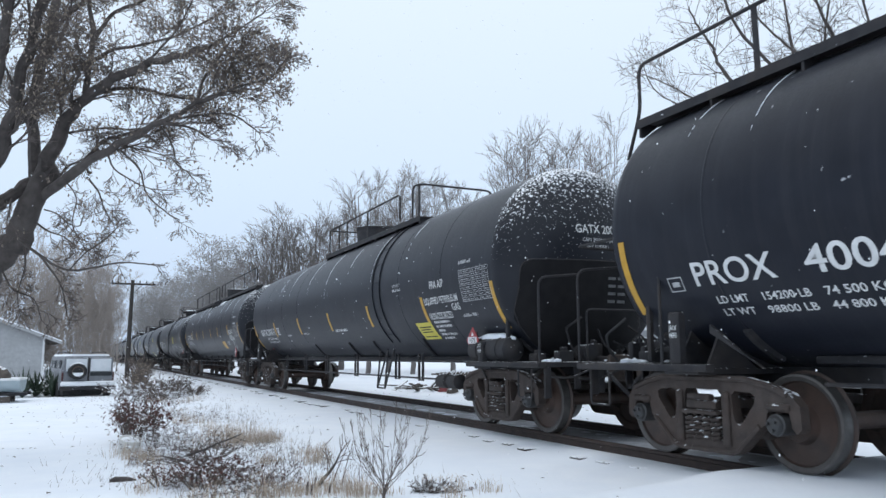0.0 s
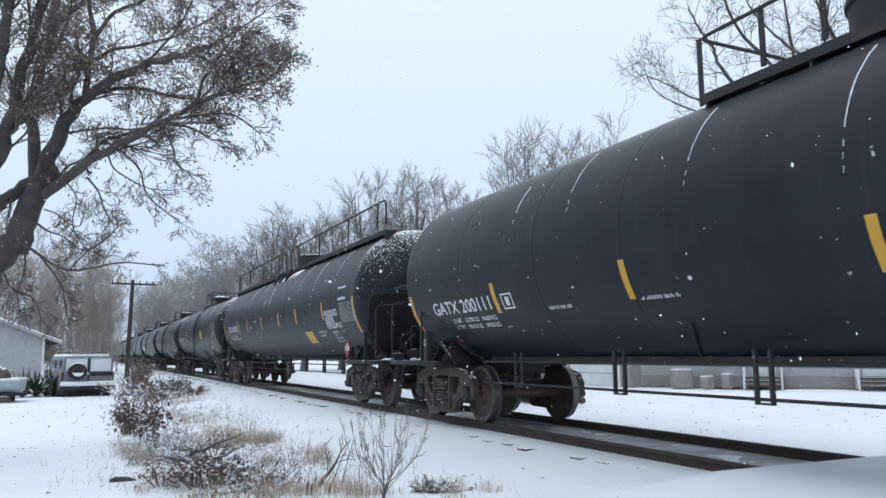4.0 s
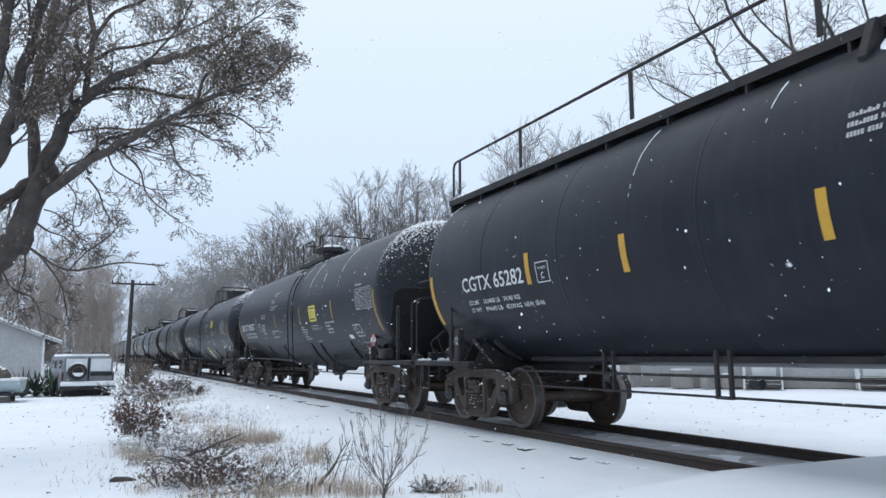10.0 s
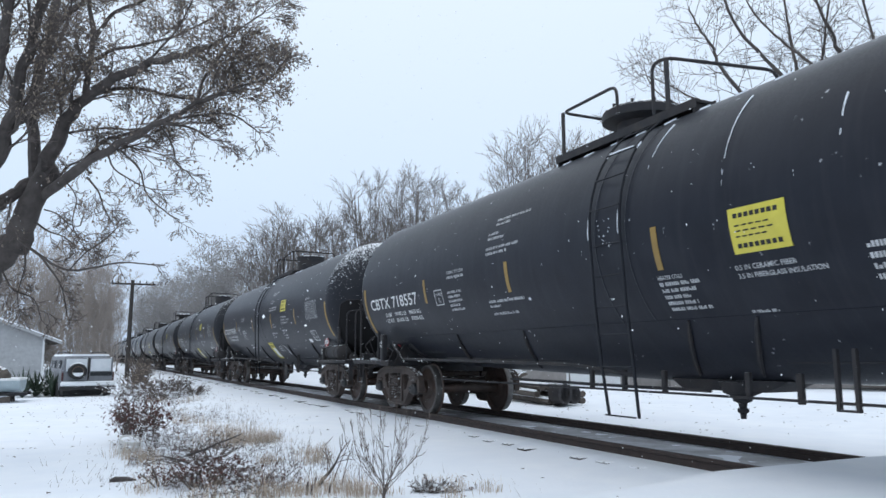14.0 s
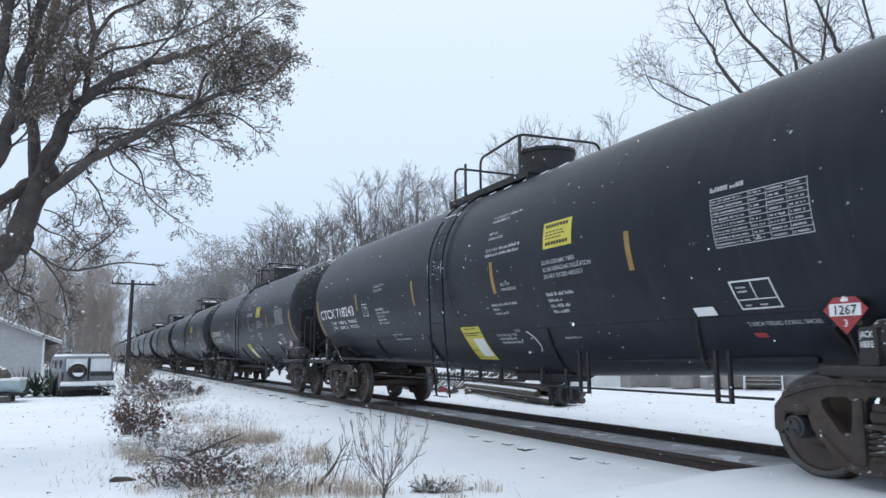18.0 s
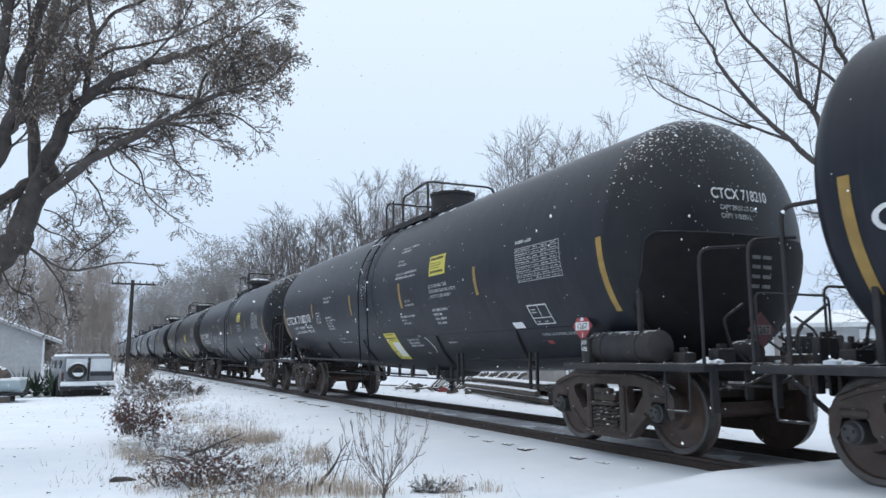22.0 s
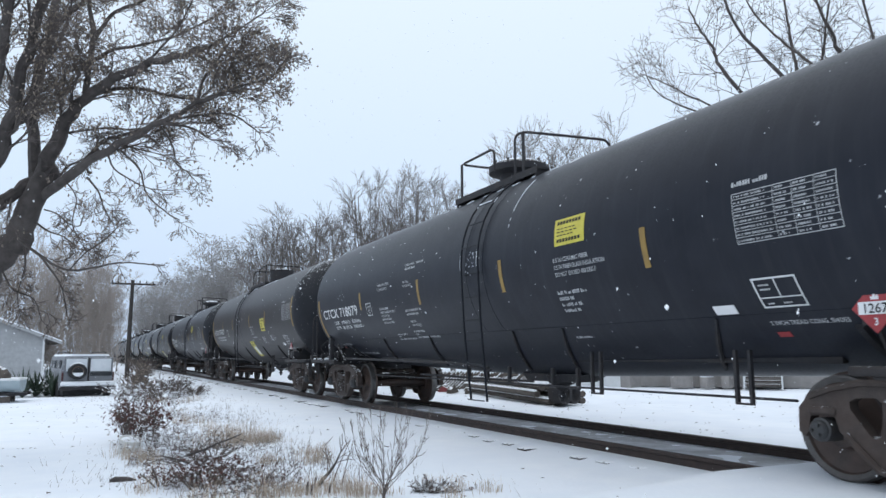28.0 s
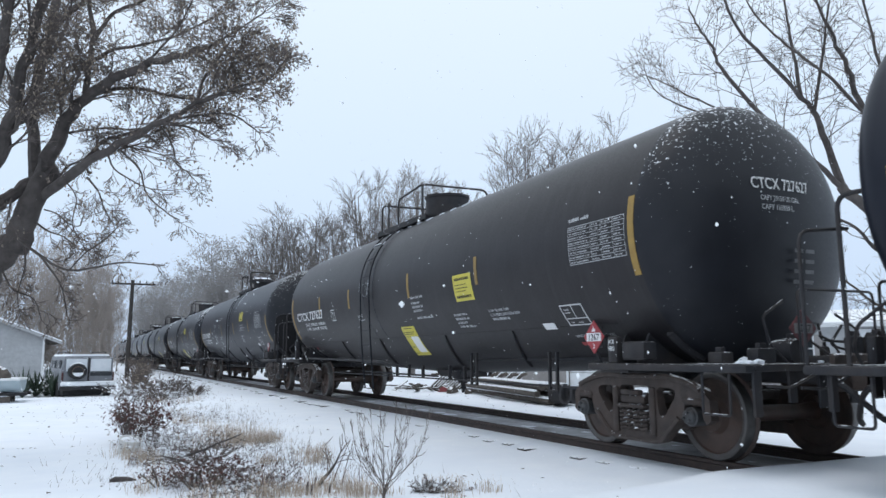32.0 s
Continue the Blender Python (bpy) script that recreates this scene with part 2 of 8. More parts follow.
# ---------------------------------------------------------------- mesh building
class Geo:
    """Vertices and faces of one mesh."""

    def __init__(self):
        self.v, self.f = [], []

    def add(self, verts, faces):
        o = len(self.v)
        self.v.extend(tuple(p) for p in verts)
        self.f.extend(tuple(i + o for i in q) for q in faces)
        return self

    def box(self, x0, x1, y0, y1, z0, z1, c=0.0):
        if c <= 0:
            v = [(x, y, z) for z in (z0, z1) for y in (y0, y1) for x in (x0, x1)]
            return self.add(v, [(0, 2, 3, 1), (4, 5, 7, 6), (0, 1, 5, 4), (2, 6, 7, 3), (0, 4, 6, 2), (1, 3, 7, 5)])
        # chamfered on all edges along y and at the ends
        def ring(y, d):
            return [(x0 + c + d, y, z0 + d), (x1 - c - d, y, z0 + d), (x1 - d, y, z0 + c + d), (x1 - d, y, z1 - c - d),
                    (x1 - c - d, y, z1 - d), (x0 + c + d, y, z1 - d), (x0 + d, y, z1 - c - d), (x0 + d, y, z0 + c + d)]
        v = ring(y0, c * 0.7) + ring(y0 + c, 0) + ring(y1 - c, 0) + ring(y1, c * 0.7)
        f = [tuple(range(8))[::-1] if False else tuple(range(8)), tuple(range(31, 23, -1))]
        for r in range(3):
            for i in range(8):
                a, b2 = r * 8 + i, r * 8 + (i + 1) % 8
                f.append((a, a + 8, b2 + 8, b2))
        return self.add(v, f)

    def prism(self, poly, axis, a0, a1):
        """A flat outline (pairs, in the two other axes in order) pushed from a0 to a1 along an axis."""
        def put(p, a):
            return {"x": (a, p[0], p[1]), "y": (p[0], a, p[1]), "z": (p[0], p[1], a)}[axis]
        n = len(poly)
        v = [put(p, a0) for p in poly] + [put(p, a1) for p in poly]
        f = [tuple(range(n)), tuple(range(2 * n - 1, n - 1, -1))]
        f += [(i, i + n, (i + 1) % n + n, (i + 1) % n) for i in range(n)]
        return self.add(v, f)

    def tube(self, pts, r, n=6, cap=True):
        pts = [Vector(p) for p in pts]
        rs = list(r) if isinstance(r, (list, tuple)) else [r] * len(pts)
        v, f = [], []
        side = None
        for i, p in enumerate(pts):
            d = (pts[min(i + 1, len(pts) - 1)] - pts[max(i - 1, 0)])
            d = d.normalized() if d.length > 1e-9 else Vector((0, 0, 1))
            if side is None:
                side = d.orthogonal().normalized()
            else:
                side = side - d * side.dot(d)
                side = side.normalized() if side.length > 1e-6 else d.orthogonal().normalized()
            up = d.cross(side)
            for j in range(n):
                a = 2 * math.pi * j / n
                v.append(p + (side * math.cos(a) + up * math.sin(a)) * rs[i])
        for i in range(len(pts) - 1):
            for j in range(n):
                a, b = i * n + j, i * n + (j + 1) % n
                f.append((a, b, b + n, a + n))
        if cap:
            f.append(tuple(range(n - 1, -1, -1)))
            f.append(tuple(range((len(pts) - 1) * n, len(pts) * n)))
        return self.add(v, f)

    def blob(self, c, r, rnd, n=5):
        """A small uneven lump."""
        v = [(0, 0, -1)]
        for k, (q, z) in enumerate(((0.88, -0.45), (0.88, 0.45))):
            for i in range(n):
                a = 2 * math.pi * (i + 0.5 * k) / n
                u = rnd.uniform(0.75, 1.2)
                v.append((q * math.cos(a) * u, q * math.sin(a) * u, z * u))
        v.append((0, 0, 1))
        f = []
        for i in range(n):
            j = (i + 1) % n
            f += [(0, 1 + j, 1 + i), (1 + i, 1 + j, 1 + n + i), (1 + j, 1 + n + j, 1 + n + i), (1 + n + i, 1 + n + j, 2 * n + 1)]
        return self.add([(c[0] + x * r[0], c[1] + y * r[1], c[2] + z * r[2]) for x, y, z in v], f)

    def lathe(self, prof, n=32, axis="y", at=(0, 0, 0), a0=0.0, a1=2 * math.pi):
        """A profile of (along, radius) turned about an axis."""
        full = a1 - a0 > 6.28
        cols = n if full else n + 1
        v, f = [], []
        for y, r in prof:
            for j in range(cols):
                a = a0 + (a1 - a0) * j / n
                c, s = r * math.cos(a), r * math.sin(a)
                p = {"y": (c, y, s), "x": (y, c, s), "z": (c, s, y)}[axis]
                v.append((p[0] + at[0], p[1] + at[1], p[2] + at[2]))
        for i in range(len(prof) - 1):
            for j in range(n):
                a, b = i * cols + j, i * cols + (j + 1) % cols
                f.append((a, b, b + cols, a + cols))
        if full:
            if prof[0][1] > 1e-6:
                f.append(tuple(range(cols - 1, -1, -1)))
            if prof[-1][1] > 1e-6:
                f.append(tuple(range((len(prof) - 1) * cols, len(prof) * cols)))
        return self.add(v, f)

    def moved(self, m):
        self.v = [tuple(m @ Vector(p)) for p in self.v]
        return self

    def mesh(self, name, material, smooth=True):
        me = bpy.data.meshes.new(name)
        me.from_pydata(self.v, [], self.f)
        me.materials.append(material)
        if smooth:
            me.polygons.foreach_set("use_smooth", [True] * len(me.polygons))
            me.set_sharp_from_angle(angle=radians(38))
        me.update()
        return me


def fix_normals(me):
    bm = bmesh.new()
    bm.from_mesh(me)
    bmesh.ops.recalc_face_normals(bm, faces=bm.faces)
    bm.to_mesh(me)
    bm.free()
    return me


def part(name, geo, material, parent, label="", m=None, kind="", smooth=True):
    """One mesh object under a thing or a part."""
    me = geo if isinstance(geo, bpy.types.Mesh) else fix_normals(geo.mesh(name, material, smooth))
    ob = new(name, me)
    ob.parent = parent
    if m is not None:
        ob.matrix_basis = m
    if label or kind:
        tagged(ob, label, kind=kind)
    return ob


def thing(name, label, category, m=None, group="", kind=""):
    """An empty at a thing's base."""
    ob = new(name)
    ob.empty_display_size = 0.2
    if m is not None:
        ob.matrix_basis = m
    return tagged(ob, label, category, group, kind)


def solid(name, geo, material, label, category, m=None, group="", kind="", smooth=True):
    """A thing of one mesh."""
    ob = new(name, fix_normals(geo.mesh(name, material, smooth)))
    if m is not None:
        ob.matrix_basis = m
    return tagged(ob, label, category, group, kind)


def bent(pts, r=0.08, n=4):
    """A polyline with rounded corners."""
    pts = [Vector(p) for p in pts]
    out = [pts[0]]
    for a, b, c in zip(pts, pts[1:], pts[2:]):
        ra = min(r, (a - b).length * 0.45, (c - b).length * 0.45)
        p, q = b + (a - b).normalized() * ra, b + (c - b).normalized() * ra
        for i in range(n + 1):
            t = i / n
            out.append(p.lerp(b, t).lerp(b.lerp(q, t), t))
    out.append(pts[-1])
    return out


# ---------------------------------------------------------------- the train
KEEL = [0.0]


def keel(y, phi):
    """How far the bottom of a tank that slopes to its middle hangs below the round, by the angle from the widest line."""
    f = max(0.0, min(1.0, (-phi - 38) / 47))
    return KEEL[0] * max(0.0, 1 - abs(y) / 7.4) ** 0.8 * f * f * (3 - 2 * f)


def on_tank(y, phi, off=0.004, r=TANK_R):
    """A point on the tank's near side: y along the car, phi degrees up from its widest line."""
    a = radians(phi)
    return (-(r + off) * math.cos(a), y, TANK_Z + (r + off) * math.sin(a) - keel(y, phi))


def curved_sheet(name, y0, y1, phi0, phi1, material, parent, off=0.004, label="", skew=0.0):
    """A thin sheet stuck to the tank, from y0 to y1 and phi0 to phi1."""
    g = Geo()
    n = max(2, int(abs(phi1 - phi0) / 3))
    v = []
    for i in range(n + 1):
        ph = phi0 + (phi1 - phi0) * i / n
        d = skew * i / n
        for o in (off, off - 0.003):
            v += [on_tank(y0 + d, ph, o), on_tank(y1 + d, ph, o)]
    f = []
    for i in range(n):
        a, b = 4 * i, 4 * i + 4
        f += [(a, a + 1, b + 1, b), (a, b, b + 2, a + 2), (a + 1, a + 3, b + 3, b + 1)]
    g.add(v, f)
    return part(name, g, material, parent, label)


def text_shape(words, size, squeeze=1.0):
    """The triangles of some words, as a bmesh in the plane, cut into low strips so that it can bend."""
    cu = bpy.data.curves.new("words", "FONT")
    cu.body, cu.size, cu.resolution_u = words, size * 1.37, 5 if size > 0.1 else 2
    cu.offset = size * 0.018
    ob = bpy.data.objects.new("words", cu)
    scene.collection.objects.link(ob)
    me = bpy.data.meshes.new_from_object(ob.evaluated_get(bpy.context.evaluated_depsgraph_get()))
    bpy.data.objects.remove(ob)
    bpy.data.curves.remove(cu)
    bm = bmesh.new()
    bm.from_mesh(me)
    bpy.data.meshes.remove(me)
    for v in bm.verts:
        v.co.x *= squeeze
    if size > 0.1:
        k = max(1, int(size / 0.05))
        for i in range(1, k):
            bmesh.ops.bisect_plane(bm, geom=bm.verts[:] + bm.edges[:] + bm.faces[:], plane_co=(0, size * i / k, 0), plane_no=(0, 1, 0))
    return bm


def lettering(words, y, phi, size, parent, material=None, width=None, off=0.005, label=""):
    """Words painted on the tank, starting at y, with their foot at phi."""
    bm = text_shape(words, size)
    w = max(v.co.x for v in bm.verts)
    k = width / w if width else 0.9
    for v in bm.verts:
        v.co = on_tank(y - v.co.x * k, phi + math.degrees(v.co.y / TANK_R), off)
    me = bpy.data.meshes.new("lettering")
    bm.to_mesh(me)
    bm.free()
    me.materials.append(material or M_WHITE)
    return part("lettering", me, None, parent, label, kind="stuff")


def text_bars(y, phi, size, widths, parent, material=None, gap=1.7, seed=0):
    """Lines of small writing too small to read: short bars."""
    g = Geo()
    rnd = random.Random(seed)
    for i, w in enumerate(widths):
        ph = phi - math.degrees(i * size * gap / TANK_R)
        a = 0.0
        dp = math.degrees(size / TANK_R)
        while a < w:
            for _ in range(rnd.choice((2, 4, 5, 7, 8))):
                b = min(w, a + size * rnd.uniform(0.36, 0.55))
                c0, c1 = rnd.choice(((0.05, 0.95), (0.05, 0.95), (0.05, 0.95), (0.05, 0.95), (0.05, 0.6)))
                lo, hi = ph + dp * c0, ph + dp * c1
                g.add([on_tank(y - a, lo), on_tank(y - b, lo), on_tank(y - b, hi), on_tank(y - a, hi)], [(0, 1, 2, 3)])
                a = b + size * 0.16
                if a >= w:
                    break
            a += size * 0.5
    return part("small_lettering", g, material or M_GREYL, parent, kind="stuff")


def line_frame(g, y0, y1, p0, p1, w=0.014, off=0.006):
    """Outline strokes of a box on the tank."""
    dp = math.degrees(w / TANK_R)
    def stroke(ya, yb, pa, pb):
        n = max(1, int(abs(pb - pa) / 2.5))
        for i in range(n):
            a, b = pa + (pb - pa) * i / n, pa + (pb - pa) * (i + 1) / n
            g.add([on_tank(ya, a, off), on_tank(yb, a, off), on_tank(yb, b, off), on_tank(ya, b, off)], [(0, 1, 2, 3)])
    stroke(y0, y0 - w, p0, p1)
    stroke(y1 + w, y1, p0, p1)
    stroke(y0, y1, p0, p0 + dp)
    stroke(y0, y1, p1 - dp, p1)
    return stroke


def data_table(y, phi, width, height, parent, seed=1):
    """The stencilled test table: ruled cells with bars of writing."""
    g = Geo()
    deg = math.degrees(height / TANK_R)
    stroke = line_frame(g, y, y - width, phi, phi + deg, 0.008)
    rows = 8
    cols = (0.42, 0.60, 0.80)
    dp = math.degrees(0.006 / TANK_R)
    for i in range(1, rows):
        p = phi + deg * i / rows
        stroke(y, y - width, p, p + dp)
    for c in cols:
        stroke(y - width * c, y - width * c - 0.006, phi, phi + deg)
    rnd = random.Random(seed)
    edges = (0.0, *cols, 1.0)
    for i in range(rows):
        lo = phi + deg * (i + 0.34) / rows
        hi = phi + deg * (i + 0.66) / rows
        for a, b in zip(edges, edges[1:]):
            x = a + 0.02
            end = b - 0.03 - rnd.uniform(0, 0.05)
            while x < end:
                q = min(end, x + rnd.uniform(0.008, 0.015))
                stroke(y - width * x, y - width * q, lo, hi)
                x = q + rnd.choice((0.006, 0.006, 0.006, 0.02))
    return part("test_table", g, M_GREYL, parent, "white stencilled test table", kind="stuff")


def cots_box(y, phi, width, height, parent):
    """The ruled brake-test box: outline, one upright and one level line."""
    g = Geo()
    deg = math.degrees(height / TANK_R)
    stroke = line_frame(g, y, y - width, phi, phi + deg, 0.018)
    stroke(y - width * 0.5, y - width * 0.5 - 0.014, phi + deg * 0.33, phi + deg)
    stroke(y, y - width, phi + deg * 0.33, phi + deg * 0.33 + 0.5)
    for i in range(2):
        for j in range(5):
            stroke(y - width * (0.12 + 0.05 * j), y - width * (0.15 + 0.05 * j), phi + deg * (0.60 + 0.14 * i), phi + deg * (0.66 + 0.14 * i))
    for j in (0, 1, 2, 7, 8, 9, 10):
        stroke(y - width * (0.15 + 0.05 * j), y - width * (0.18 + 0.05 * j), phi + deg * 0.12, phi + deg * 0.18)
    return part("inspection_box", g, M_WHITE, parent, "white ruled inspection box")


def strip(y, phi0, phi1, parent, w=0.1, tape=None):
    return curved_sheet("reflective_strip", y + w / 2, y - w / 2, phi0, phi1, tape or M_YELLOW, parent, 0.005, "yellow reflective strip")


def placard(y, z, x, number, parent, size=0.2):
    """A red diamond with a white number panel, in an upright holder."""
    p = part("placard", Geo().prism([(y - size, z), (y, z - size), (y + size, z), (y, z + size)], "x", x, x + 0.012), M_PLACARD, parent, "red diamond hazard placard")
    g = Geo().prism([(y - 0.14, z - 0.05), (y + 0.14, z - 0.05), (y + 0.14, z + 0.05), (y - 0.14, z + 0.05)], "x", x - 0.004, x - 0.001)
    part("number_panel", g, M_PWHITE, p)
    bm = text_shape(number, 0.078)
    w = max(v.co.x for v in bm.verts)
    for v in bm.verts:
        v.co = (x - 0.007, y + w / 2 - v.co.x, z - 0.038 + v.co.y)
    me = bpy.data.meshes.new("number")
    bm.to_mesh(me)
    bm.free()
    me.materials.append(M_DARK)
    part("number", me, None, p)
    fl = Geo().prism([(y - 0.03, z + 0.065), (y + 0.03, z + 0.065), (y + 0.034, z + 0.092), (y + 0.02, z + 0.084), (y + 0.006, z + 0.13), (y - 0.008, z + 0.088), (y - 0.022, z + 0.104), (y - 0.034, z + 0.082)], "x", x - 0.004, x - 0.001)
    part("flame_sign", fl, M_PWHITE, p)
    bm = text_shape("3", 0.06)
    w = max(v.co.x for v in bm.verts)
    for v in bm.verts:
        v.co = (x - 0.004, y + w / 2 - v.co.x, z - 0.135 + v.co.y)
    me = bpy.data.meshes.new("class_sign")
    bm.to_mesh(me)
    bm.free()
    me.materials.append(M_PWHITE)
    part("class_sign", me, None, p)
    hold = Geo().box(x + 0.014, x + 0.03, y - 0.13, y + 0.13, z - 0.13, z + 0.13)
    hold.tube([(x + 0.02, y, z - 0.15), (x + 0.25, y, z - 0.6)], 0.02, 5)
    part("placard_holder", hold, M_FRAME, p)
    return p


SHARED = {}


def shared(key, make):
    """A mesh made once and used by all alike parts."""
    if key not in SHARED:
        SHARED[key] = make()
    return SHARED[key]


def meshed(name, geo, material, smooth=True):
    return fix_normals(geo.mesh(name, material, smooth))


def wheel_mesh():
    r = WHEEL_R
    prof = [(-0.10, 0.10), (-0.10, 0.16), (-0.03, 0.19), (0.0, 0.28), (-0.03, 0.37), (-0.055, 0.385), (-0.07, r - 0.025), (-0.062, r - 0.005),
            (-0.05, r), (0.05, r + 0.002), (0.062, r + 0.012), (0.07, r + 0.028), (0.085, r + 0.027), (0.09, r - 0.02), (0.075, 0.385), (0.05, 0.37), (0.035, 0.28), (0.04, 0.2), (0.08, 0.17), (0.08, 0.10)]
    me = meshed("wheel", Geo().lathe(prof, 34, "x"), M_WHEEL)
    me.materials.append(M_TREAD)
    me.materials.append(M_RIM)
    for q in me.polygons:
        c = q.center
        if r - 0.012 < math.hypot(c.y, c.z) < r + 0.004 and -0.056 < c.x < 0.06:
            q.material_index = 1
        elif 0.375 < math.hypot(c.y, c.z) < r and c.x < -0.05:
            q.material_index = 2
    return me


def axle_mesh():
    return meshed("axle", Geo().lathe([(-1.02, 0.06), (-0.86, 0.075), (-0.84, 0.1), (-0.6, 0.1), (-0.5, 0.085), (0.5, 0.085), (0.6, 0.1), (0.84, 0.1), (0.86, 0.075), (1.02, 0.06)], 20, "x"), M_WHEEL)


def cap_mesh():
    g = Geo().lathe([(-1.17, 0.0), (-1.17, 0.065), (-1.155, 0.08), (-1.13, 0.085), (-1.12, 0.1), (-0.92, 0.1), (-0.9, 0.08)], 20, "x")
    for i in range(3):
        a = i * 2.094
        g.lathe([(-1.19, 0.0), (-1.19, 0.014), (-1.165, 0.014)], 6, "x", (0, 0.045 * math.cos(a), 0.045 * math.sin(a)))
    return meshed("bearing_cap", g, M_CAP)


def sideframe_mesh():
    """The cast side of a truck: one deep plate with a spring opening and two rounded three-cornered windows."""
    half = [(0.0, 0.865), (0.55, 0.86), (0.82, 0.80), (1.04, 0.73), (1.14, 0.62), (1.15, 0.42), (1.09, 0.38), (1.05, 0.43), (1.03, 0.55), (0.97, 0.58), (0.85, 0.58), (0.79, 0.55), (0.76, 0.44), (0.70, 0.40), (0.60, 0.30), (0.44, 0.15), (0.36, 0.125), (0.0, 0.12)]
    outer = half + [(-y, z) for y, z in reversed(half[1:-1])]
    spring = [(-0.25, 0.25), (0.25, 0.25), (0.26, 0.5), (0.25, 0.70), (0.22, 0.735), (-0.22, 0.735), (-0.25, 0.70), (-0.26, 0.5)]
    window = [(0.37, 0.69), (0.42, 0.73), (0.60, 0.72), (0.655, 0.69), (0.65, 0.63), (0.50, 0.44), (0.455, 0.41), (0.41, 0.43), (0.385, 0.52)]
    bm = bmesh.new()
    for loop in (outer, spring, window, [(-y, z) for y, z in window]):
        vs = [bm.verts.new((-0.055, y, z)) for y, z in loop]
        for k in range(len(vs)):
            bm.edges.new((vs[k], vs[(k + 1) % len(vs)]))
    flat = bmesh.ops.triangle_fill(bm, edges=bm.edges[:], use_beauty=True)
    faces = [f for f in flat["geom"] if isinstance(f, bmesh.types.BMFace)]
    grown = bmesh.ops.extrude_face_region(bm, geom=faces)
    bmesh.ops.translate(bm, verts=[v for v in grown["geom"] if isinstance(v, bmesh.types.BMVert)], vec=(0.11, 0, 0))
    bmesh.ops.recalc_face_normals(bm, faces=bm.faces[:])
    bm.verts.index_update()
    g = Geo().add([tuple(v.co) for v in bm.verts], [tuple(v.index for v in f.verts) for f in bm.faces])
    bm.free()
    # raised rims along the top and the bottom, and the boxes over the bearings
    for line, w in (([(-1.02, 0.72), (-0.82, 0.79), (-0.55, 0.845), (0.55, 0.845), (0.82, 0.79), (1.02, 0.72)], 0.03), ([(-0.70, 0.42), (-0.43, 0.17), (-0.34, 0.145), (0.34, 0.145), (0.43, 0.17), (0.70, 0.42)], 0.028)):
        g.tube([(-0.06, y, z) for y, z in line], w, 6)
    for q in (-1, 1):
        g.box(-0.085, 0.085, q * 0.91 - 0.13, q * 0.91 + 0.13, 0.565, 0.64, 0.02)
        g.box(-0.09, 0.05, q * 0.31 - 0.045, q * 0.31 + 0.045, 0.2, 0.72, 0.015)
    return meshed("side_frame", g, M_TRUCK)


def spring_mesh():
    """Close coils under the bolster's end, with a wedge plate behind them."""
    g = Geo()
    for y in (-0.17, -0.057, 0.057, 0.17):
        pts = [(-0.05 + 0.055 * math.cos(a), y + 0.055 * math.sin(a), 0.24 + 0.25 * a / (5.5 * 2 * math.pi)) for a in np.linspace(0, 5.5 * 2 * math.pi, 34)]
        g.tube(pts, 0.019, 4)
    g.box(0.0, 0.05, -0.24, 0.24, 0.22, 0.5, 0.01)
    g.box(-0.13, 0.05, -0.23, 0.23, 0.49, 0.53, 0.01)
    return meshed("spring_nest", g, M_TRUCK)


def bolster_mesh():
    g = Geo()
    g.box(-1.13, 1.13, -0.2, 0.2, 0.53, 0.64, 0.02)
    for q in (-1, 1):
        g.box(min(q * 1.08, q * 1.16), max(q * 1.08, q * 1.16), -0.15, 0.15, 0.63, 0.69, 0.01)
        g.box(min(q * 0.66, q * 0.9), max(q * 0.66, q * 0.9), -0.62, 0.62, 0.28, 0.42, 0.03)
    g.box(-0.7, 0.7, -0.2, 0.2, 0.66, 0.76, 0.03)
    g.lathe([(0.74, 0.0), (0.74, 0.2), (0.83, 0.2), (0.83, 0.0)], 16, "z")
    # brake beams and rods
    for s in (-1, 1):
        g.tube([(-0.7, s * 0.42, 0.42), (0, s * 0.36, 0.38), (0.7, s * 0.42, 0.42)], 0.035, 6)
        for x in (-0.73, 0.73):
            g.box(x - 0.05, x + 0.05, s * 0.42 - 0.03, s * 0.42 + 0.05, 0.28, 0.55, 0.015)
    return meshed("truck_bolster", g, M_TRUCK)


WHEELSETS = []


def truck(car, y):
    tr = new("truck")
    tr.parent = car
    tr.matrix_basis = pose(0, y, 0)
    tr["label"] = "brown cast-steel two-axle truck"
    for s in (-1, 1):
        part("side_frame", shared("side", sideframe_mesh), None, tr, m=pose(s * 1.03, 0, 0, 0, 0, 0 if s < 0 else 180))
        part("spring_nest", shared("spring", spring_mesh), None, tr, m=pose(s * 1.03, 0, 0, 0, 0, 0 if s < 0 else 180))
    part("truck_bolster", shared("bolster", bolster_mesh), None, tr)
    for s in (-1, 1):
        ws = new("wheelset")
        ws.parent = car
        ws.matrix_basis = pose(0, y + s * 0.91, WHEEL_R)
        for q in (-1, 1):
            part("wheel", shared("wheel", wheel_mesh), None, ws, m=pose(q * 0.76, 0, 0, 0, 0, 0 if q < 0 else 180))
            part("bearing_cap", shared("cap", cap_mesh), None, ws, m=pose(0, 0, 0, 0, 0, 0 if q < 0 else 180))
        part("axle", shared("axle", axle_mesh), None, ws)
        WHEELSETS.append((ws, y + s * 0.91))


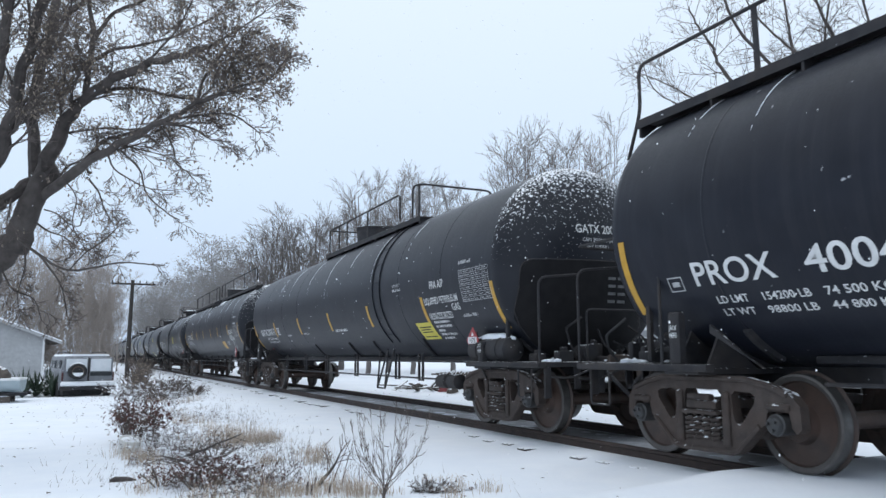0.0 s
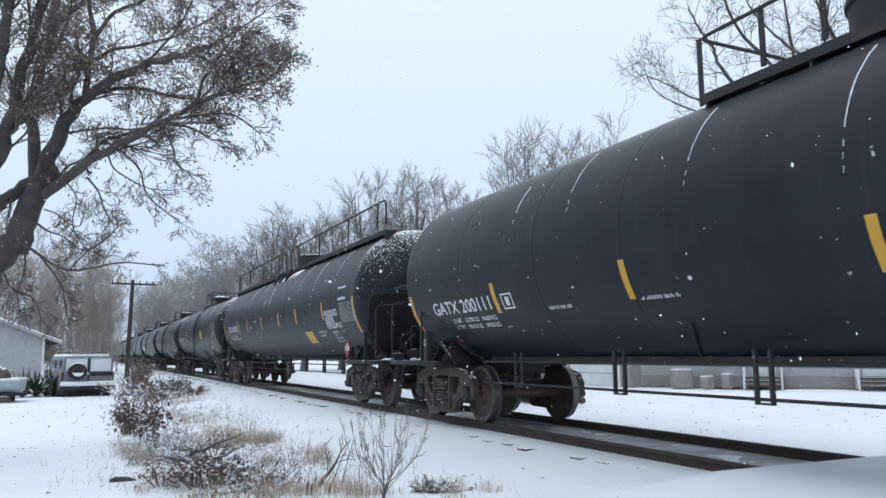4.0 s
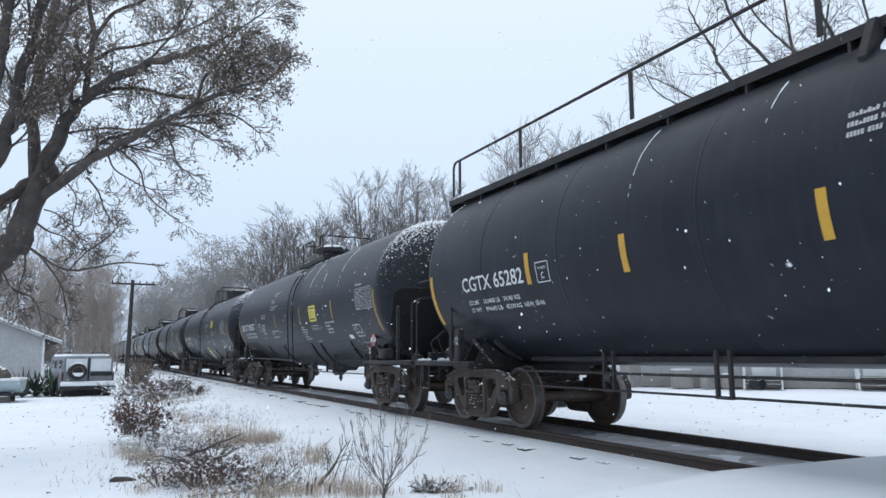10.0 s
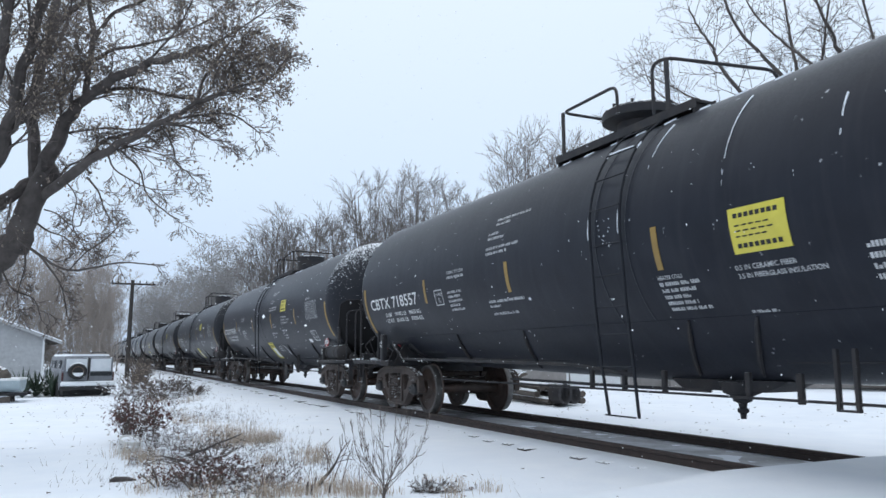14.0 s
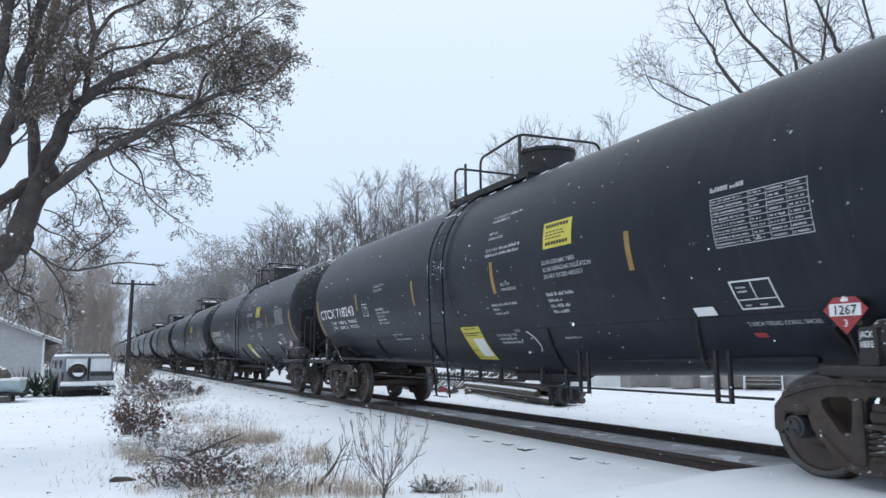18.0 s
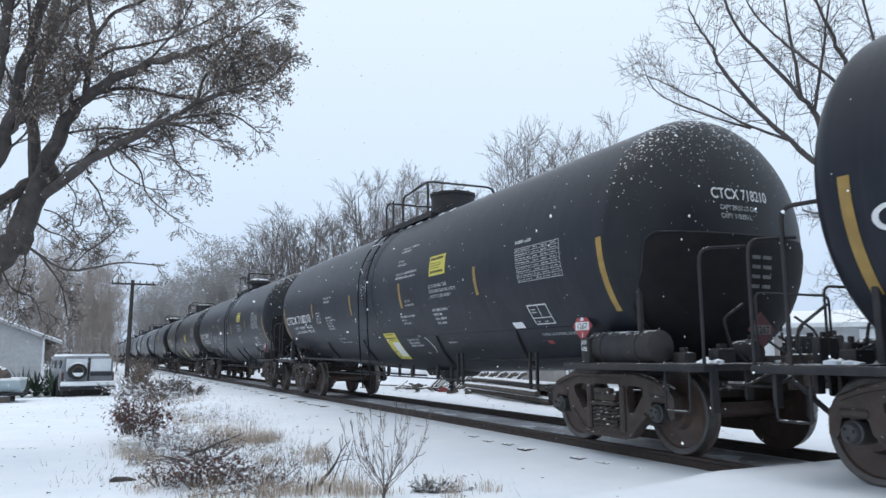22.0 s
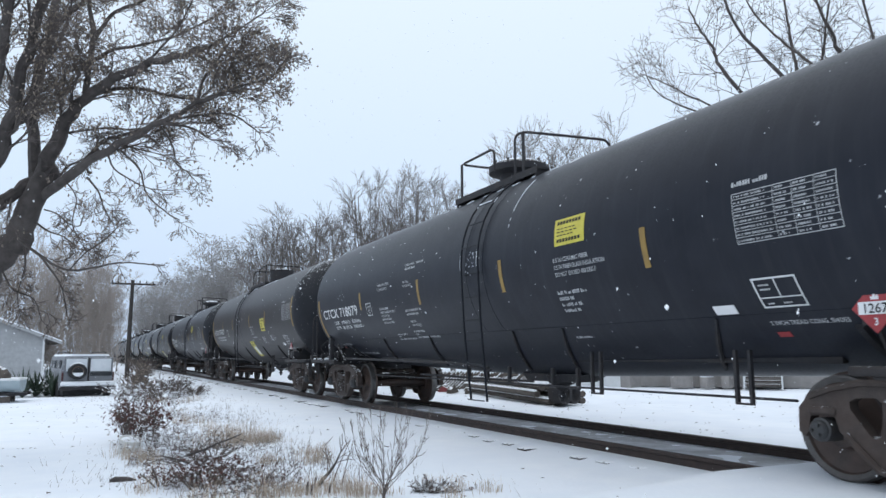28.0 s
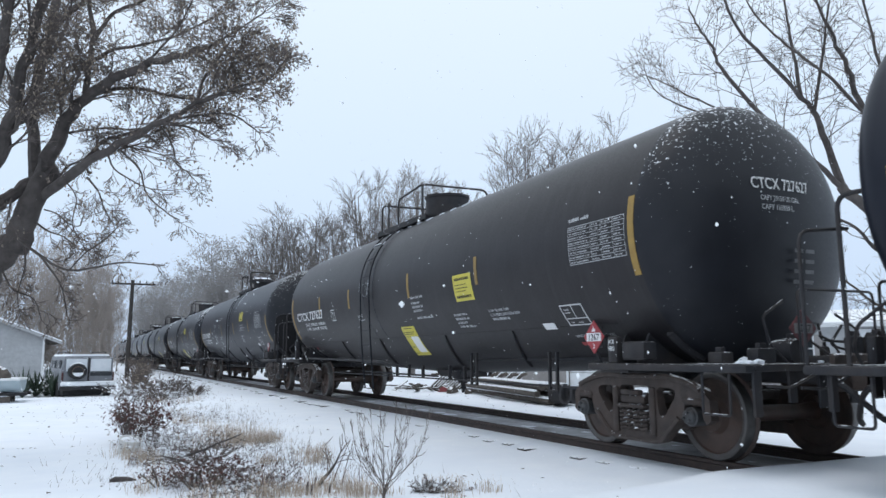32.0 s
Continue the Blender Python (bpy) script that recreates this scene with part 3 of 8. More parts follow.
def tank_shell(half, back):
    g = Geo()
    prof = []
    for i in range(25):
        prof.append((-half + (half + back) * i / 24, TANK_R))
    g.lathe(prof, 72, "y", (0, 0, TANK_Z))
    g.v = [(x, y, z - keel(y, math.degrees(math.asin(max(-1.0, min(1.0, (z - TANK_Z) / TANK_R)))))) for x, y, z in g.v]
    return g


def tank_head(half, depth, s):
    """A rounded end of the tank, with a flat flange ring."""
    prof = [(s * half, TANK_R)]
    k = 16
    for i in range(k + 1):
        a = math.pi / 2 * i / k
        prof.append((s * (half + 0.02 + depth * math.sin(a)), TANK_R * math.cos(a) if i < k else 0.0))
    return Geo().lathe(prof, 72, "y", (0, 0, TANK_Z))


def seam_snow(car, ys, seed):
    """Thin broken lines of snow that lie on the welds of the upper flank."""
    rnd = random.Random(seed)
    for y in ys:
        g = Geo()
        y, top, low = y if isinstance(y, tuple) else (y, 62, rnd.uniform(15, 34))
        n = max(6, int((top - low) / 2))
        pts, ws = [], []
        for i in range(n + 1):
            f = i / n
            pts.append(on_tank(y + rnd.uniform(-0.003, 0.003), top + (low - top) * f, 0.003))
            ws.append(max(0.0012, (0.0085 - 0.0065 * f) * rnd.uniform(0.7, 1.25)))
        cut = int(n * rnd.uniform(0.7, 0.85))
        g.tube(pts[:cut], ws[:cut], 5)
        for i in range(cut + 1, n, 2):
            g.tube(pts[i:i + 2], ws[i:i + 2], 5)
        part("snow_line", g, M_SNOW, car, "thin line of snow on a weld", kind="stuff")


def seam_rings(car, ys):
    for y in ys:
        g = Geo().lathe([(y - 0.02, TANK_R - 0.002), (y - 0.012, TANK_R + 0.004), (y + 0.012, TANK_R + 0.004), (y + 0.02, TANK_R - 0.002)], 64, "y", (0, 0, TANK_Z))
        part("weld_seam", g, M_TANK, car)


def end_gear(car, s, y_t, length, tall, railed=True):
    """One end below and before the tank: sill, saddle, platform, coupler, rails, steps, hoses."""
    y_e = s * (length / 2 - 0.42)
    lo, hi = sorted((y_t - s * 1.3, y_e))
    part("centre_sill", Geo().box(-0.2, 0.2, lo, hi, 0.78, 1.06, 0.02), M_FRAME, car)
    # saddle that carries the tank
    g = Geo()
    for y in (y_t - 0.2, y_t + 0.2):
        g.prism([(-1.2, 0.92), (1.2, 0.92), (1.18, 1.0), (0.98, 1.36), (0.5, 1.15), (-0.5, 1.15), (-0.98, 1.36), (-1.18, 1.0)], "y", y - 0.015, y + 0.015)
    g.box(-1.36, 1.36, y_t - 0.24, y_t + 0.24, 0.88, 0.94, 0.01)
    part("saddle", g, M_FRAME, car)
    lo, hi = sorted((y_t - s * 0.4, y_e))
    for x in (-1.36, 1.36):
        part("side_sill", Geo().box(x - 0.06, x + 0.06, lo, hi, 0.91, 0.985, 0.012), M_FRAME, car)
    lo2, hi2 = sorted((y_e, y_e - s * 0.3))
    part("end_sill", Geo().box(-1.3, 1.3, lo2, hi2, 0.92, 0.988, 0.012), M_FRAME, car)
    part("end_platform", Geo().box(-1.3, 1.3, min(y_e - s * 0.85, y_e - s * 0.31), max(y_e - s * 0.85, y_e - s * 0.31), 0.965, 0.99), M_FRAME, car)
    # coupler with knuckle
    g = Geo()
    a, b = sorted((y_e, y_e + s * 0.3))
    g.box(-0.1, 0.1, a, b, 0.79, 0.96, 0.03)
    g.prism([(-0.2, y_e + s * 0.28), (0.12, y_e + s * 0.26), (0.2, y_e + s * 0.38), (0.16, y_e + s * 0.5), (0.05, y_e + s * 0.5), (0.02, y_e + s * 0.4), (-0.08, y_e + s * 0.4), (-0.2, y_e + s * 0.46)], "z", 0.75, 1.0)
    g.box(-0.3, 0.3, min(y_e - s * 0.03, y_e + s * 0.03), max(y_e - s * 0.03, y_e + s * 0.03), 0.72, 1.08, 0.02)
    part("coupler", g, M_TRUCK, car, "rusty cast-steel coupler")
    # hoses and cut lever
    g = Geo()
    g.tube(bent([(-0.35, y_e + s * 0.05, 0.85), (-0.37, y_e + s * 0.25, 0.72), (-0.2, y_e + s * 0.42, 0.48), (-0.05, y_e + s * 0.5, 0.42)], 0.1), 0.028, 7)
    part("air_hose", g, M_FRAME, car)
    g = Geo().tube(bent([(-1.3, y_e + s * 0.12, 0.8), (-1.0, y_e + s * 0.12, 0.78), (-0.5, y_e + s * 0.12, 0.96), (-0.05, y_e + s * 0.14, 0.98)], 0.08), 0.014, 5)
    part("cut_lever", g, M_FRAME, car)
    # handrails: one pipe round the end, and short corner loops
    z_r = 2.38
    y_v = y_e - s * (1.45 if tall else 0.95)
    if railed and s > 0 and tall:
        part("end_handrail", Geo().tube(bent([(-1.38, y_v, 0.98), (-1.38, y_v, z_r), (-1.38, y_e, z_r), (1.38, y_e, z_r), (1.38, y_v, z_r), (1.38, y_v, 0.98)], 0.14), 0.017, 7), M_FRAME, car)
    elif railed and s > 0:
        for x in (-1.38, 1.38):
            part("end_handrail", Geo().tube(bent([(x, y_e - 0.4, 0.95), (x, y_e - 0.4, 2.33), (x * 0.93, y_e - 0.9, 2.33)], 0.12), 0.02, 7), M_FRAME, car)
    for x in (-1.38, 1.38):
        if railed:
            g = Geo().tube(bent([(x, y_e - s * 0.02, 0.95), (x, y_e - s * 0.02, 2.1), (x * 0.55, y_e - s * 0.02, 2.16)], 0.14), 0.017, 7)
            part("corner_handrail", g, M_FRAME, car)
        # stirrup steps
        g = Geo()
        y_s = y_e - s * 0.4
        g.tube(bent([(x, y_s - 0.17, 0.9), (x, y_s - 0.17, 0.52), (x, y_s + 0.17, 0.52), (x, y_s + 0.17, 0.9)], 0.04), 0.013, 5)
        part("stirrup_step", g, M_FRAME, car)
    # end ladder bars on the platform
    g = Geo().tube(bent([(-0.55, y_e - s * 0.12, 1.0), (-0.55, y_e - s * 0.12, 1.7), (0.55, y_e - s * 0.12, 1.7), (0.55, y_e - s * 0.12, 1.0)], 0.08), 0.014, 5)
    part("end_rail", g, M_FRAME, car)
    # brake gear between the platform and the tank
    g = Geo().box(-1.25, -1.19, y_e - s * 1.1 - 0.03, y_e - s * 1.1 + 0.03, 1.0, 2.05, 0.01)
    if railed:
        part("brake_post", g, M_FRAME, car)
    rnd = random.Random(17 if s < 0 else 18)
    g = Geo().lathe([(y_e - s * 0.45 - 0.14, 0.0), (y_e - s * 0.45 - 0.13, 0.12), (y_e - s * 0.45 + 0.13, 0.12), (y_e - s * 0.45 + 0.14, 0.0)], 12, "y", (-0.35, 0, 1.1))
    part("brake_cylinder", g, M_FRAME, car)
    for i in range(7):
        x, y = rnd.uniform(-1.15, 0.9), y_e - s * rnd.uniform(0.08, 0.75)
        a, b, h = rnd.uniform(0.04, 0.14), rnd.uniform(0.03, 0.09), rnd.uniform(0.08, 0.3)
        part("brake_valve", Geo().box(x - a, x + a, y - b, y + b, 0.985, 0.99 + h, 0.015).box(x - a * 0.4, x + a * 0.4, y - b * 0.4, y + b * 0.4, 0.98 + h, 1.04 + h, 0.008), M_FRAME, car)
    for i in range(6):
        x, y = rnd.uniform(-1.2, 1.0), y_e - s * rnd.uniform(0.05, 0.7)
        pts = [(x, y, 0.97)]
        for _ in range(3):
            q = pts[-1]
            pts.append((q[0] + rnd.uniform(-0.3, 0.3), q[1] - s * rnd.uniform(-0.05, 0.2), q[2] + rnd.uniform(0.0, 0.28)))
        part("brake_pipe", Geo().tube(bent(pts, 0.06), 0.015, 5), M_FRAME, car)
    for i in range(5):
        x, y = -1.25 + i * 0.45 + rnd.uniform(-0.1, 0.1), y_e - s * rnd.uniform(0.0, 0.25)
        part("hanger", Geo().box(x - 0.05, x + 0.05, y - 0.015, y + 0.015, rnd.uniform(0.5, 0.75), 0.925, 0.006), M_FRAME, car)
    # jacking posts beside the saddle
    for q in (-1, 1):
        jp = part("jacking_post", Geo().box(min(q * 1.3, q * 1.4), max(q * 1.3, q * 1.4), y_t + s * 0.03 - 0.075, y_t + s * 0.03 + 0.075, 0.98, 1.5 if s > 0 else 1.28, 0.015), M_FRAME, car, "dark upright jacking post")
        if q < 0:
            for k, word in enumerate(("JACK", "HERE")):
                bm = text_shape(word, 0.05)
                k2 = 0.11 / max(v.co.x for v in bm.verts)
                for v in bm.verts:
                    v.co = (-1.406, y_t + s * 0.03 + 0.055 - v.co.x * k2, (1.32 if s > 0 else 1.2) - 0.075 * k + v.co.y)
                me = bpy.data.meshes.new("lettering")
                bm.to_mesh(me)
                bm.free()
                me.materials.append(M_WHITE)
                part("lettering", me, None, jp, kind="stuff")
    # sloped brace from the sill to the tank
    lo_y, hi_y = y_t - s * 0.95, y_t - s * 0.4
    if s > 0:
        part("brace_plate", Geo().prism([(lo_y, 0.95), (hi_y, 1.36), (hi_y, 1.28), (lo_y - s * 0.06, 0.95)], "x", -1.34, -1.30), M_FRAME, car)
    # shelf bracket where the jacket is cut away over the truck
    for i in range(5):
        g = Geo()
        y = y_e - s * rnd.uniform(0.0, 0.8)
        x = -1.1 + i * 0.45 + rnd.uniform(0, 0.1)
        for _ in range(4):
            r = rnd.uniform(0.02, 0.06)
            g.blob((x + rnd.gauss(0, 0.06), y + rnd.gauss(0, 0.05), 0.985 + r * 0.3), (r * 1.5, r * 1.2, r * rnd.uniform(0.4, 1.3)), rnd, 7)
        part("snow_patch", g, M_SNOW, car, "small heap of snow", kind="stuff")
    # dark ribs where the tank rests
    for x in (-1, 1):
        for d in (-0.55, 0.55):
            g = Geo()
            pts = [(x * TANK_R * math.cos(radians(a)) * 1.005, y_t + d, TANK_Z + TANK_R * math.sin(radians(a)) * 1.005) for a in range(-68, -46, 4)]
            g.tube(pts, 0.05, 6)
            part("saddle_pad", g, M_FRAME, car)


def ladder(car, y, side=-1, low=0.42, lean=0.12):
    """A side ladder that hugs the tank and ends in two legs below it."""
    far = TANK_R + 0.06
    for d in (-0.27, 0.27):
        pts = [(side * far * math.cos(radians(a)), y + d + 0.1 * (a / 72), TANK_Z + far * math.sin(radians(a))) for a in range(72, -1, -8)]
        pts += [(side * 1.55, y + d - lean * 0.4, 1.6), (side * 1.52, y + d - lean * 0.7, 1.0), (side * 1.48, y + d * 0.92 - lean, low)]
        part("ladder_rail", Geo().tube(pts, [0.016] * (len(pts) - 2) + [0.018, 0.018], 6), M_LADDER, car)
    for a in (66, 52, 38, 24, 10):
        x, z = side * (TANK_R + 0.07) * math.cos(radians(a)), TANK_Z + (TANK_R + 0.07) * math.sin(radians(a))
        part("ladder_rung", Geo().tube([(x, y - 0.27 + 0.1 * a / 72, z), (x, y + 0.27 + 0.1 * a / 72, z)], 0.010, 5), M_LADDER, car)
    for z, f in ((2.3, 0.05), (1.95, 0.25), (1.6, 0.4), (1.3, 0.55), (0.95, 0.72), (low + 0.01, 1.0)):
        part("ladder_rung", Geo().tube([(side * 1.53, y - 0.255 - lean * f, z), (side * 1.53, y + 0.255 - lean * f, z)], 0.010, 5), M_LADDER, car)
    # snow caught on the brackets, the upper rungs and the rails
    g = Geo()
    rnd = random.Random(round(abs(y) * 100) + 3)
    for d in (-0.27, 0.27):
        for a0, a1 in ((41, 37), (8, -2)):
            n = 5
            g.tube([on_tank(y + d + 0.03, a0 + (a1 - a0) * i / n, 0.06) for i in range(n + 1)], [0.004] + [0.009 * rnd.uniform(0.5, 1.3) for _ in range(n - 1)] + [0.004], 5)
    g.tube([on_tank(y - 0.2, 37.6, 0.09), on_tank(y + 0.05, 37.8, 0.092), on_tank(y + 0.2, 37.7, 0.09)], 0.009, 5)
    for _ in range(16):
        r = rnd.uniform(0.004, 0.010)
        g.blob(on_tank(y + rnd.uniform(-0.05, 0.24), rnd.uniform(-6, 8), 0.006), (0.006, r, r * 1.4), rnd)
    part("snow_patch", g, M_SNOW, car, "snow caught on the ladder", kind="stuff")


def manway(car, y, r=0.42, h=0.36, lid=False):
    """The round housing on top; with a lid, a lower drum under a wide cover."""
    z = TANK_Z + TANK_R
    if lid:
        prof = [(z - 0.06, r * 0.72), (z + h * 0.55, r * 0.72), (z + h * 0.62, r * 1.15), (z + h * 0.85, r * 1.15), (z + h * 0.95, r), (z + h, 0.0)]
    else:
        prof = [(z - 0.06, r), (z + h * 0.86, r * 1.0), (z + h * 0.87, r * 1.05), (z + h * 0.98, r * 1.05), (z + h, r * 0.96), (z + h * 1.04, 0.0)]
    d = part("valve_dome", Geo().lathe(prof, 28, "z", (0, y, 0)), M_FRAME, car, "black bolted valve dome")
    for i in range(10):
        a = i * 0.628
        part("bolt", shared("bolt", lambda: meshed("bolt", Geo().lathe([(0, 0.022), (0.05, 0.022), (0.06, 0.0)], 6, "z"), M_FRAME)), None, d, m=pose(r * 1.0 * math.cos(a), y + r * 1.0 * math.sin(a), z + h * 0.92))
    part("snow_cap", Geo().lathe([(z + h * 0.96, r * 0.9), (z + h * 1.07, r * 0.7), (z + h * 1.1, 0.0)], 20, "z", (0, y, 0)), M_SNOW, d)


def top_rail(car, pts, posts, r=0.022):
    """A pipe rail through some points, with posts down to the walkway."""
    part("top_handrail", Geo().tube(bent(pts, 0.14), r, 7), M_FRAME, car)
    for x, y, z0, z1 in posts:
        part("rail_post", Geo().box(x - 0.012, x + 0.012, y - 0.03, y + 0.03, z0, z1), M_FRAME, car)


def walkway(car, y0, y1, x0, x1, z):
    """A narrow grating: bars across, and an upright edge strip on each side."""
    g = Geo().box(x0, x1, y0, y1, z - 0.03, z)
    w = part("walkway", g, M_FRAME, car, "black steel grating walkway")
    part("edge_strip", Geo().box(x0 - 0.012, x0 - 0.001, y0, y1, z - 0.09, z + 0.015), M_FRAME, w)
    part("edge_strip", Geo().box(x1 + 0.001, x1 + 0.012, y0, y1, z - 0.05, z + 0.025), M_FRAME, w)
    n = max(2, int((y1 - y0) / 1.1))
    for i in range(n + 1):
        y = y0 + 0.05 + (y1 - y0 - 0.1) * i / n
        part("walkway_bracket", Geo().prism([(x0, z - 0.03), (x1, z - 0.03), (x1, z - 0.06), (x0 + 0.05, z - 0.2), (x0, z - 0.2)], "y", y - 0.015, y + 0.015), M_FRAME, car)


def rod_line(car, y0, y1, z, x, ys, drop, r=0.018):
    """A pipe hung under the tank in U hangers."""
    part("brake_pipe", Geo().tube([(x, y0, z), (x, y1, z)], r, 6), M_FRAME, car)
    for y in ys:
        g = Geo()
        for d in (-0.09, 0.09):
            g.box(x - 0.02, x + 0.02, y + d - 0.018, y + d + 0.018, z - drop, 1.12)
        g.box(x - 0.02, x + 0.02, y - 0.1, y + 0.1, z - drop, z - drop + 0.02)
        part("pipe_hanger", g, M_FRAME, car)


def head_shield(car, half, depth):
    """The dished steel plate over the lower half of the front end, with rounded upper corners."""
    def put(x, z, out):
        r = min(1.0, math.hypot(x, z - TANK_Z) / TANK_R)
        return (x, -(half + 0.02 + depth * math.sqrt(max(0.0, 1 - r * r))) - out, z)
    g = Geo()
    nx, nz = 22, 12
    for out in (0.036, 0.016):
        v = []
        for j in range(nz + 1):
            z = 1.0 + 1.42 * j / nz
            c = max(0.0, z - 2.26) / 0.16
            w = min(1.25 - 0.16 * (1 - math.sqrt(max(0.0, 1 - c * c))), math.sqrt(max(0.01, TANK_R ** 2 - (z - TANK_Z) ** 2)) - 0.03)
            v += [put(-w + 2 * w * i / nx, z, out) for i in range(nx + 1)]
        g.add(v, [(j * (nx + 1) + i, j * (nx + 1) + i + 1, (j + 1) * (nx + 1) + i + 1, (j + 1) * (nx + 1) + i) for j in range(nz) for i in range(nx)])
    sh = part("head_shield", g, M_SHIELD, car, "dull black half-height head shield")
    edge = [put(-w, z, 0.03) for z, w in ((1.3, 0.95), (1.5, 1.14), (1.7, 1.25), (2.0, 1.25), (2.26, 1.25))] + [put(-1.25 + 0.16 * (1 - math.cos(a)), 2.26 + 0.16 * math.sin(a), 0.03) for a in np.linspace(0.3, 1.57, 5)] + [put(-1.0 + 0.25 * i, 2.42, 0.03) for i in range(9)]
    part("rim", Geo().tube(edge, 0.011, 6), M_FRAME, sh)


def tank_car(label, half, tc, length, paint, depth=0.65, tall=False, back=None, trucks=None, head=None, railed=True):
    car = thing("tank_car", label, "tank car", group="train of tank cars")
    back = back or half
    part("tank_shell", tank_shell(half, back), paint, car, "long black steel tank barrel")
    for s in (-1, 1):
        part("tank_head", tank_head(half if s < 0 else back, depth if s < 0 else 0.5, s), (head or M_HEAD) if s < 0 else paint, car, "rounded black tank end" if head or s > 0 else "rounded black tank end flecked with snow")
        y_t = trucks[(s + 1) // 2] if trucks else s * tc / 2
        end_gear(car, s, y_t, length + (0.5 if trucks and s > 0 else 0), tall, railed or s > 0)
        truck(car, y_t)
    if railed:
        head_shield(car, half, depth)
    # low stiffening rail along the belly
    for x in (-0.62, 0.62):
        part("belly_rail", Geo().box(x - 0.04, x + 0.04, -tc / 2 + 1.0, tc / 2 - 1.0, 0.99, 1.06, 0.01), M_FRAME, car)
    return car


def head_writing(car, half, words, depth=0.65):
    """The number on the front end of the tank."""
    for txt, z, size, w in ((words, 2.83, 0.13, 0.86), ("CAPY 29150 US GAL", 2.70, 0.06, 0.56), ("CAPY 110350 L", 2.60, 0.06, 0.46)) + tuple((None, 2.15 - 0.11 * i, 0.055, 0.34) for i in range(4)):
        def put(x, zz):
            r = math.hypot(x, zz - TANK_Z) / TANK_R
            c = min(1.0, r)
            return (x, -(half + 0.02 + depth * math.sqrt(max(0.0, 1 - c * c))) - (0.012 if zz > 2.45 else 0.05), zz)
        if txt:
            bm = text_shape(txt, size)
            k = w / max(v.co.x for v in bm.verts)
            for v in bm.verts:
                v.co = put((-0.44 if size > 0.1 else -0.34) + v.co.x * k, z + v.co.y)
            me = bpy.data.meshes.new("lettering")
            bm.to_mesh(me)
            bm.free()
            me.materials.append(M_WHITE if size > 0.1 else M_GREYL)
            part("lettering", me, None, car, kind="stuff")
        else:
            g = Geo()
            rnd = random.Random(5)
            x = 0.05
            while x < 0.05 + w:
                b = x + rnd.uniform(0.06, 0.18)
                g.add([put(x, z), put(b, z), put(b, z + size * 0.75), put(x, z + size * 0.75)], [(0, 1, 2, 3)])
                x = b + 0.04
            part("small_lettering", g, M_DIM, car, kind="stuff")


def reporting_mark(car, y, phi, left, right, width, lines=(("LD LMT", "199900 LB"), ("LT WT", "85100 LB")), size=0.22, kilos=("90650 KG", "39050 KG")):
    lettering(left + " " + right, y, phi, size, car, width=width)
    for i, (a, b) in enumerate(lines):
        lettering(a, y - width * 0.28, phi - 6.5 - 4.7 * i, 0.08, car, width=width * 0.15)
        lettering(b, y - width * 0.48, phi - 6.5 - 4.7 * i, 0.08, car, width=width * 0.24)
        lettering(kilos[i], y - width * 0.78, phi - 6.5 - 4.7 * i, 0.08, car, width=width * 0.22)


# where the marks sit along each kind of car: y, or (y, lower phi, upper phi); stencils are (y, phi, letter height, lines), a number being a bar of writing
FRONT_WORDS = ((3.8, 0.2, 0.052, ("THERMAL PROTECTION", "SYSTEM EQUIPPED")), (3.82, -17.6, 0.045, (0.5, "OPERATING PRESSURE 100 PSI", "TESTED 07-2014", 0.46, "PIPE CAPS REQUIRED")), (3.5, -39.5, 0.035, (0.5, 0.12, 0.8)))
TAIL_WORDS = ((-2.52, -8.4, 0.055, ("0.5 IN CERAMIC FIBER", "3.5 IN FIBERGLASS INSULATION", "DO NOT EXCEED 450 DEG F")), (-2.45, -24.0, 0.05, (0.6, 0.3, 0.42, 0.34)), (-2.3, -48.6, 0.035, (0.36,)))
COMMON = dict(half=7.36, straps=(4.57, 1.84, -2.05, -4.81), trucks=(-6.8, 7.35), number=(7.72, -18, 2.55), strips=((4.9, -15, -1), (1.78, -18, -1), (-1.18, -18.5, -1), (-4.22, -17.7, -1.3)), ends=((7.88, -37, 0), (-7.3, -35, -1)),
              table=(-5.45, -14.8), box=(-5.45, -39), sign=(-6.52, 1.43), panel=(-2.58, -1.0, 11.8), top=0.0, ladder=0.62, low=(0.42, -62, -37), lines=(),
              stencils=FRONT_WORDS + TAIL_WORDS + ((-1.08, 24.2, 0.042, ("FLANGE GASKETS - ", 0.3)), (-1.08, 14.2, 0.045, ("VENT TANK", "WHEN UNLOADING")), (-1.03, 4.8, 0.045, ("LIQUID VALVE ", 0.58)),
                     (-1.37, -15.0, 0.045, ("VENT TANK", "WHEN UNLOADING")), (-0.96, -25.8, 0.042, (0.7, 0.2, "FLANGE GASKET - ")), (-0.6, -45.0, 0.042, ("HANDLE MUST BE LOCKED", 0.5, 0.58)), (-1.18, -42.4, 0.042, ("CLOSED",)), (-1.1, -57.0, 0.042, ("OPEN",))))
BARE = dict(COMMON, ends=((8.02, -37, 0), (-7.3, -35, -1)), straps=(4.4, 2.08, -0.87, -2.14, -4.81), ladder=-0.36, low=None, lines=((-1.35, 50, 14),),
            stencils=FRONT_WORDS + TAIL_WORDS + ((2.38, 10.4, 0.045, ("FLANGE GASKETS - ", 0.3)), (2.46, -1.4, 0.045, ("VENT TANK", "WHEN UNLOADING")), (2.54, -21.6, 0.045, (0.72, 0.56)), (2.5, -30.0, 0.045, ("VENT TANK", "WHEN UNLOADING")), (2.6, -38.0, 0.042, (0.5, 0.15, 0.95))))
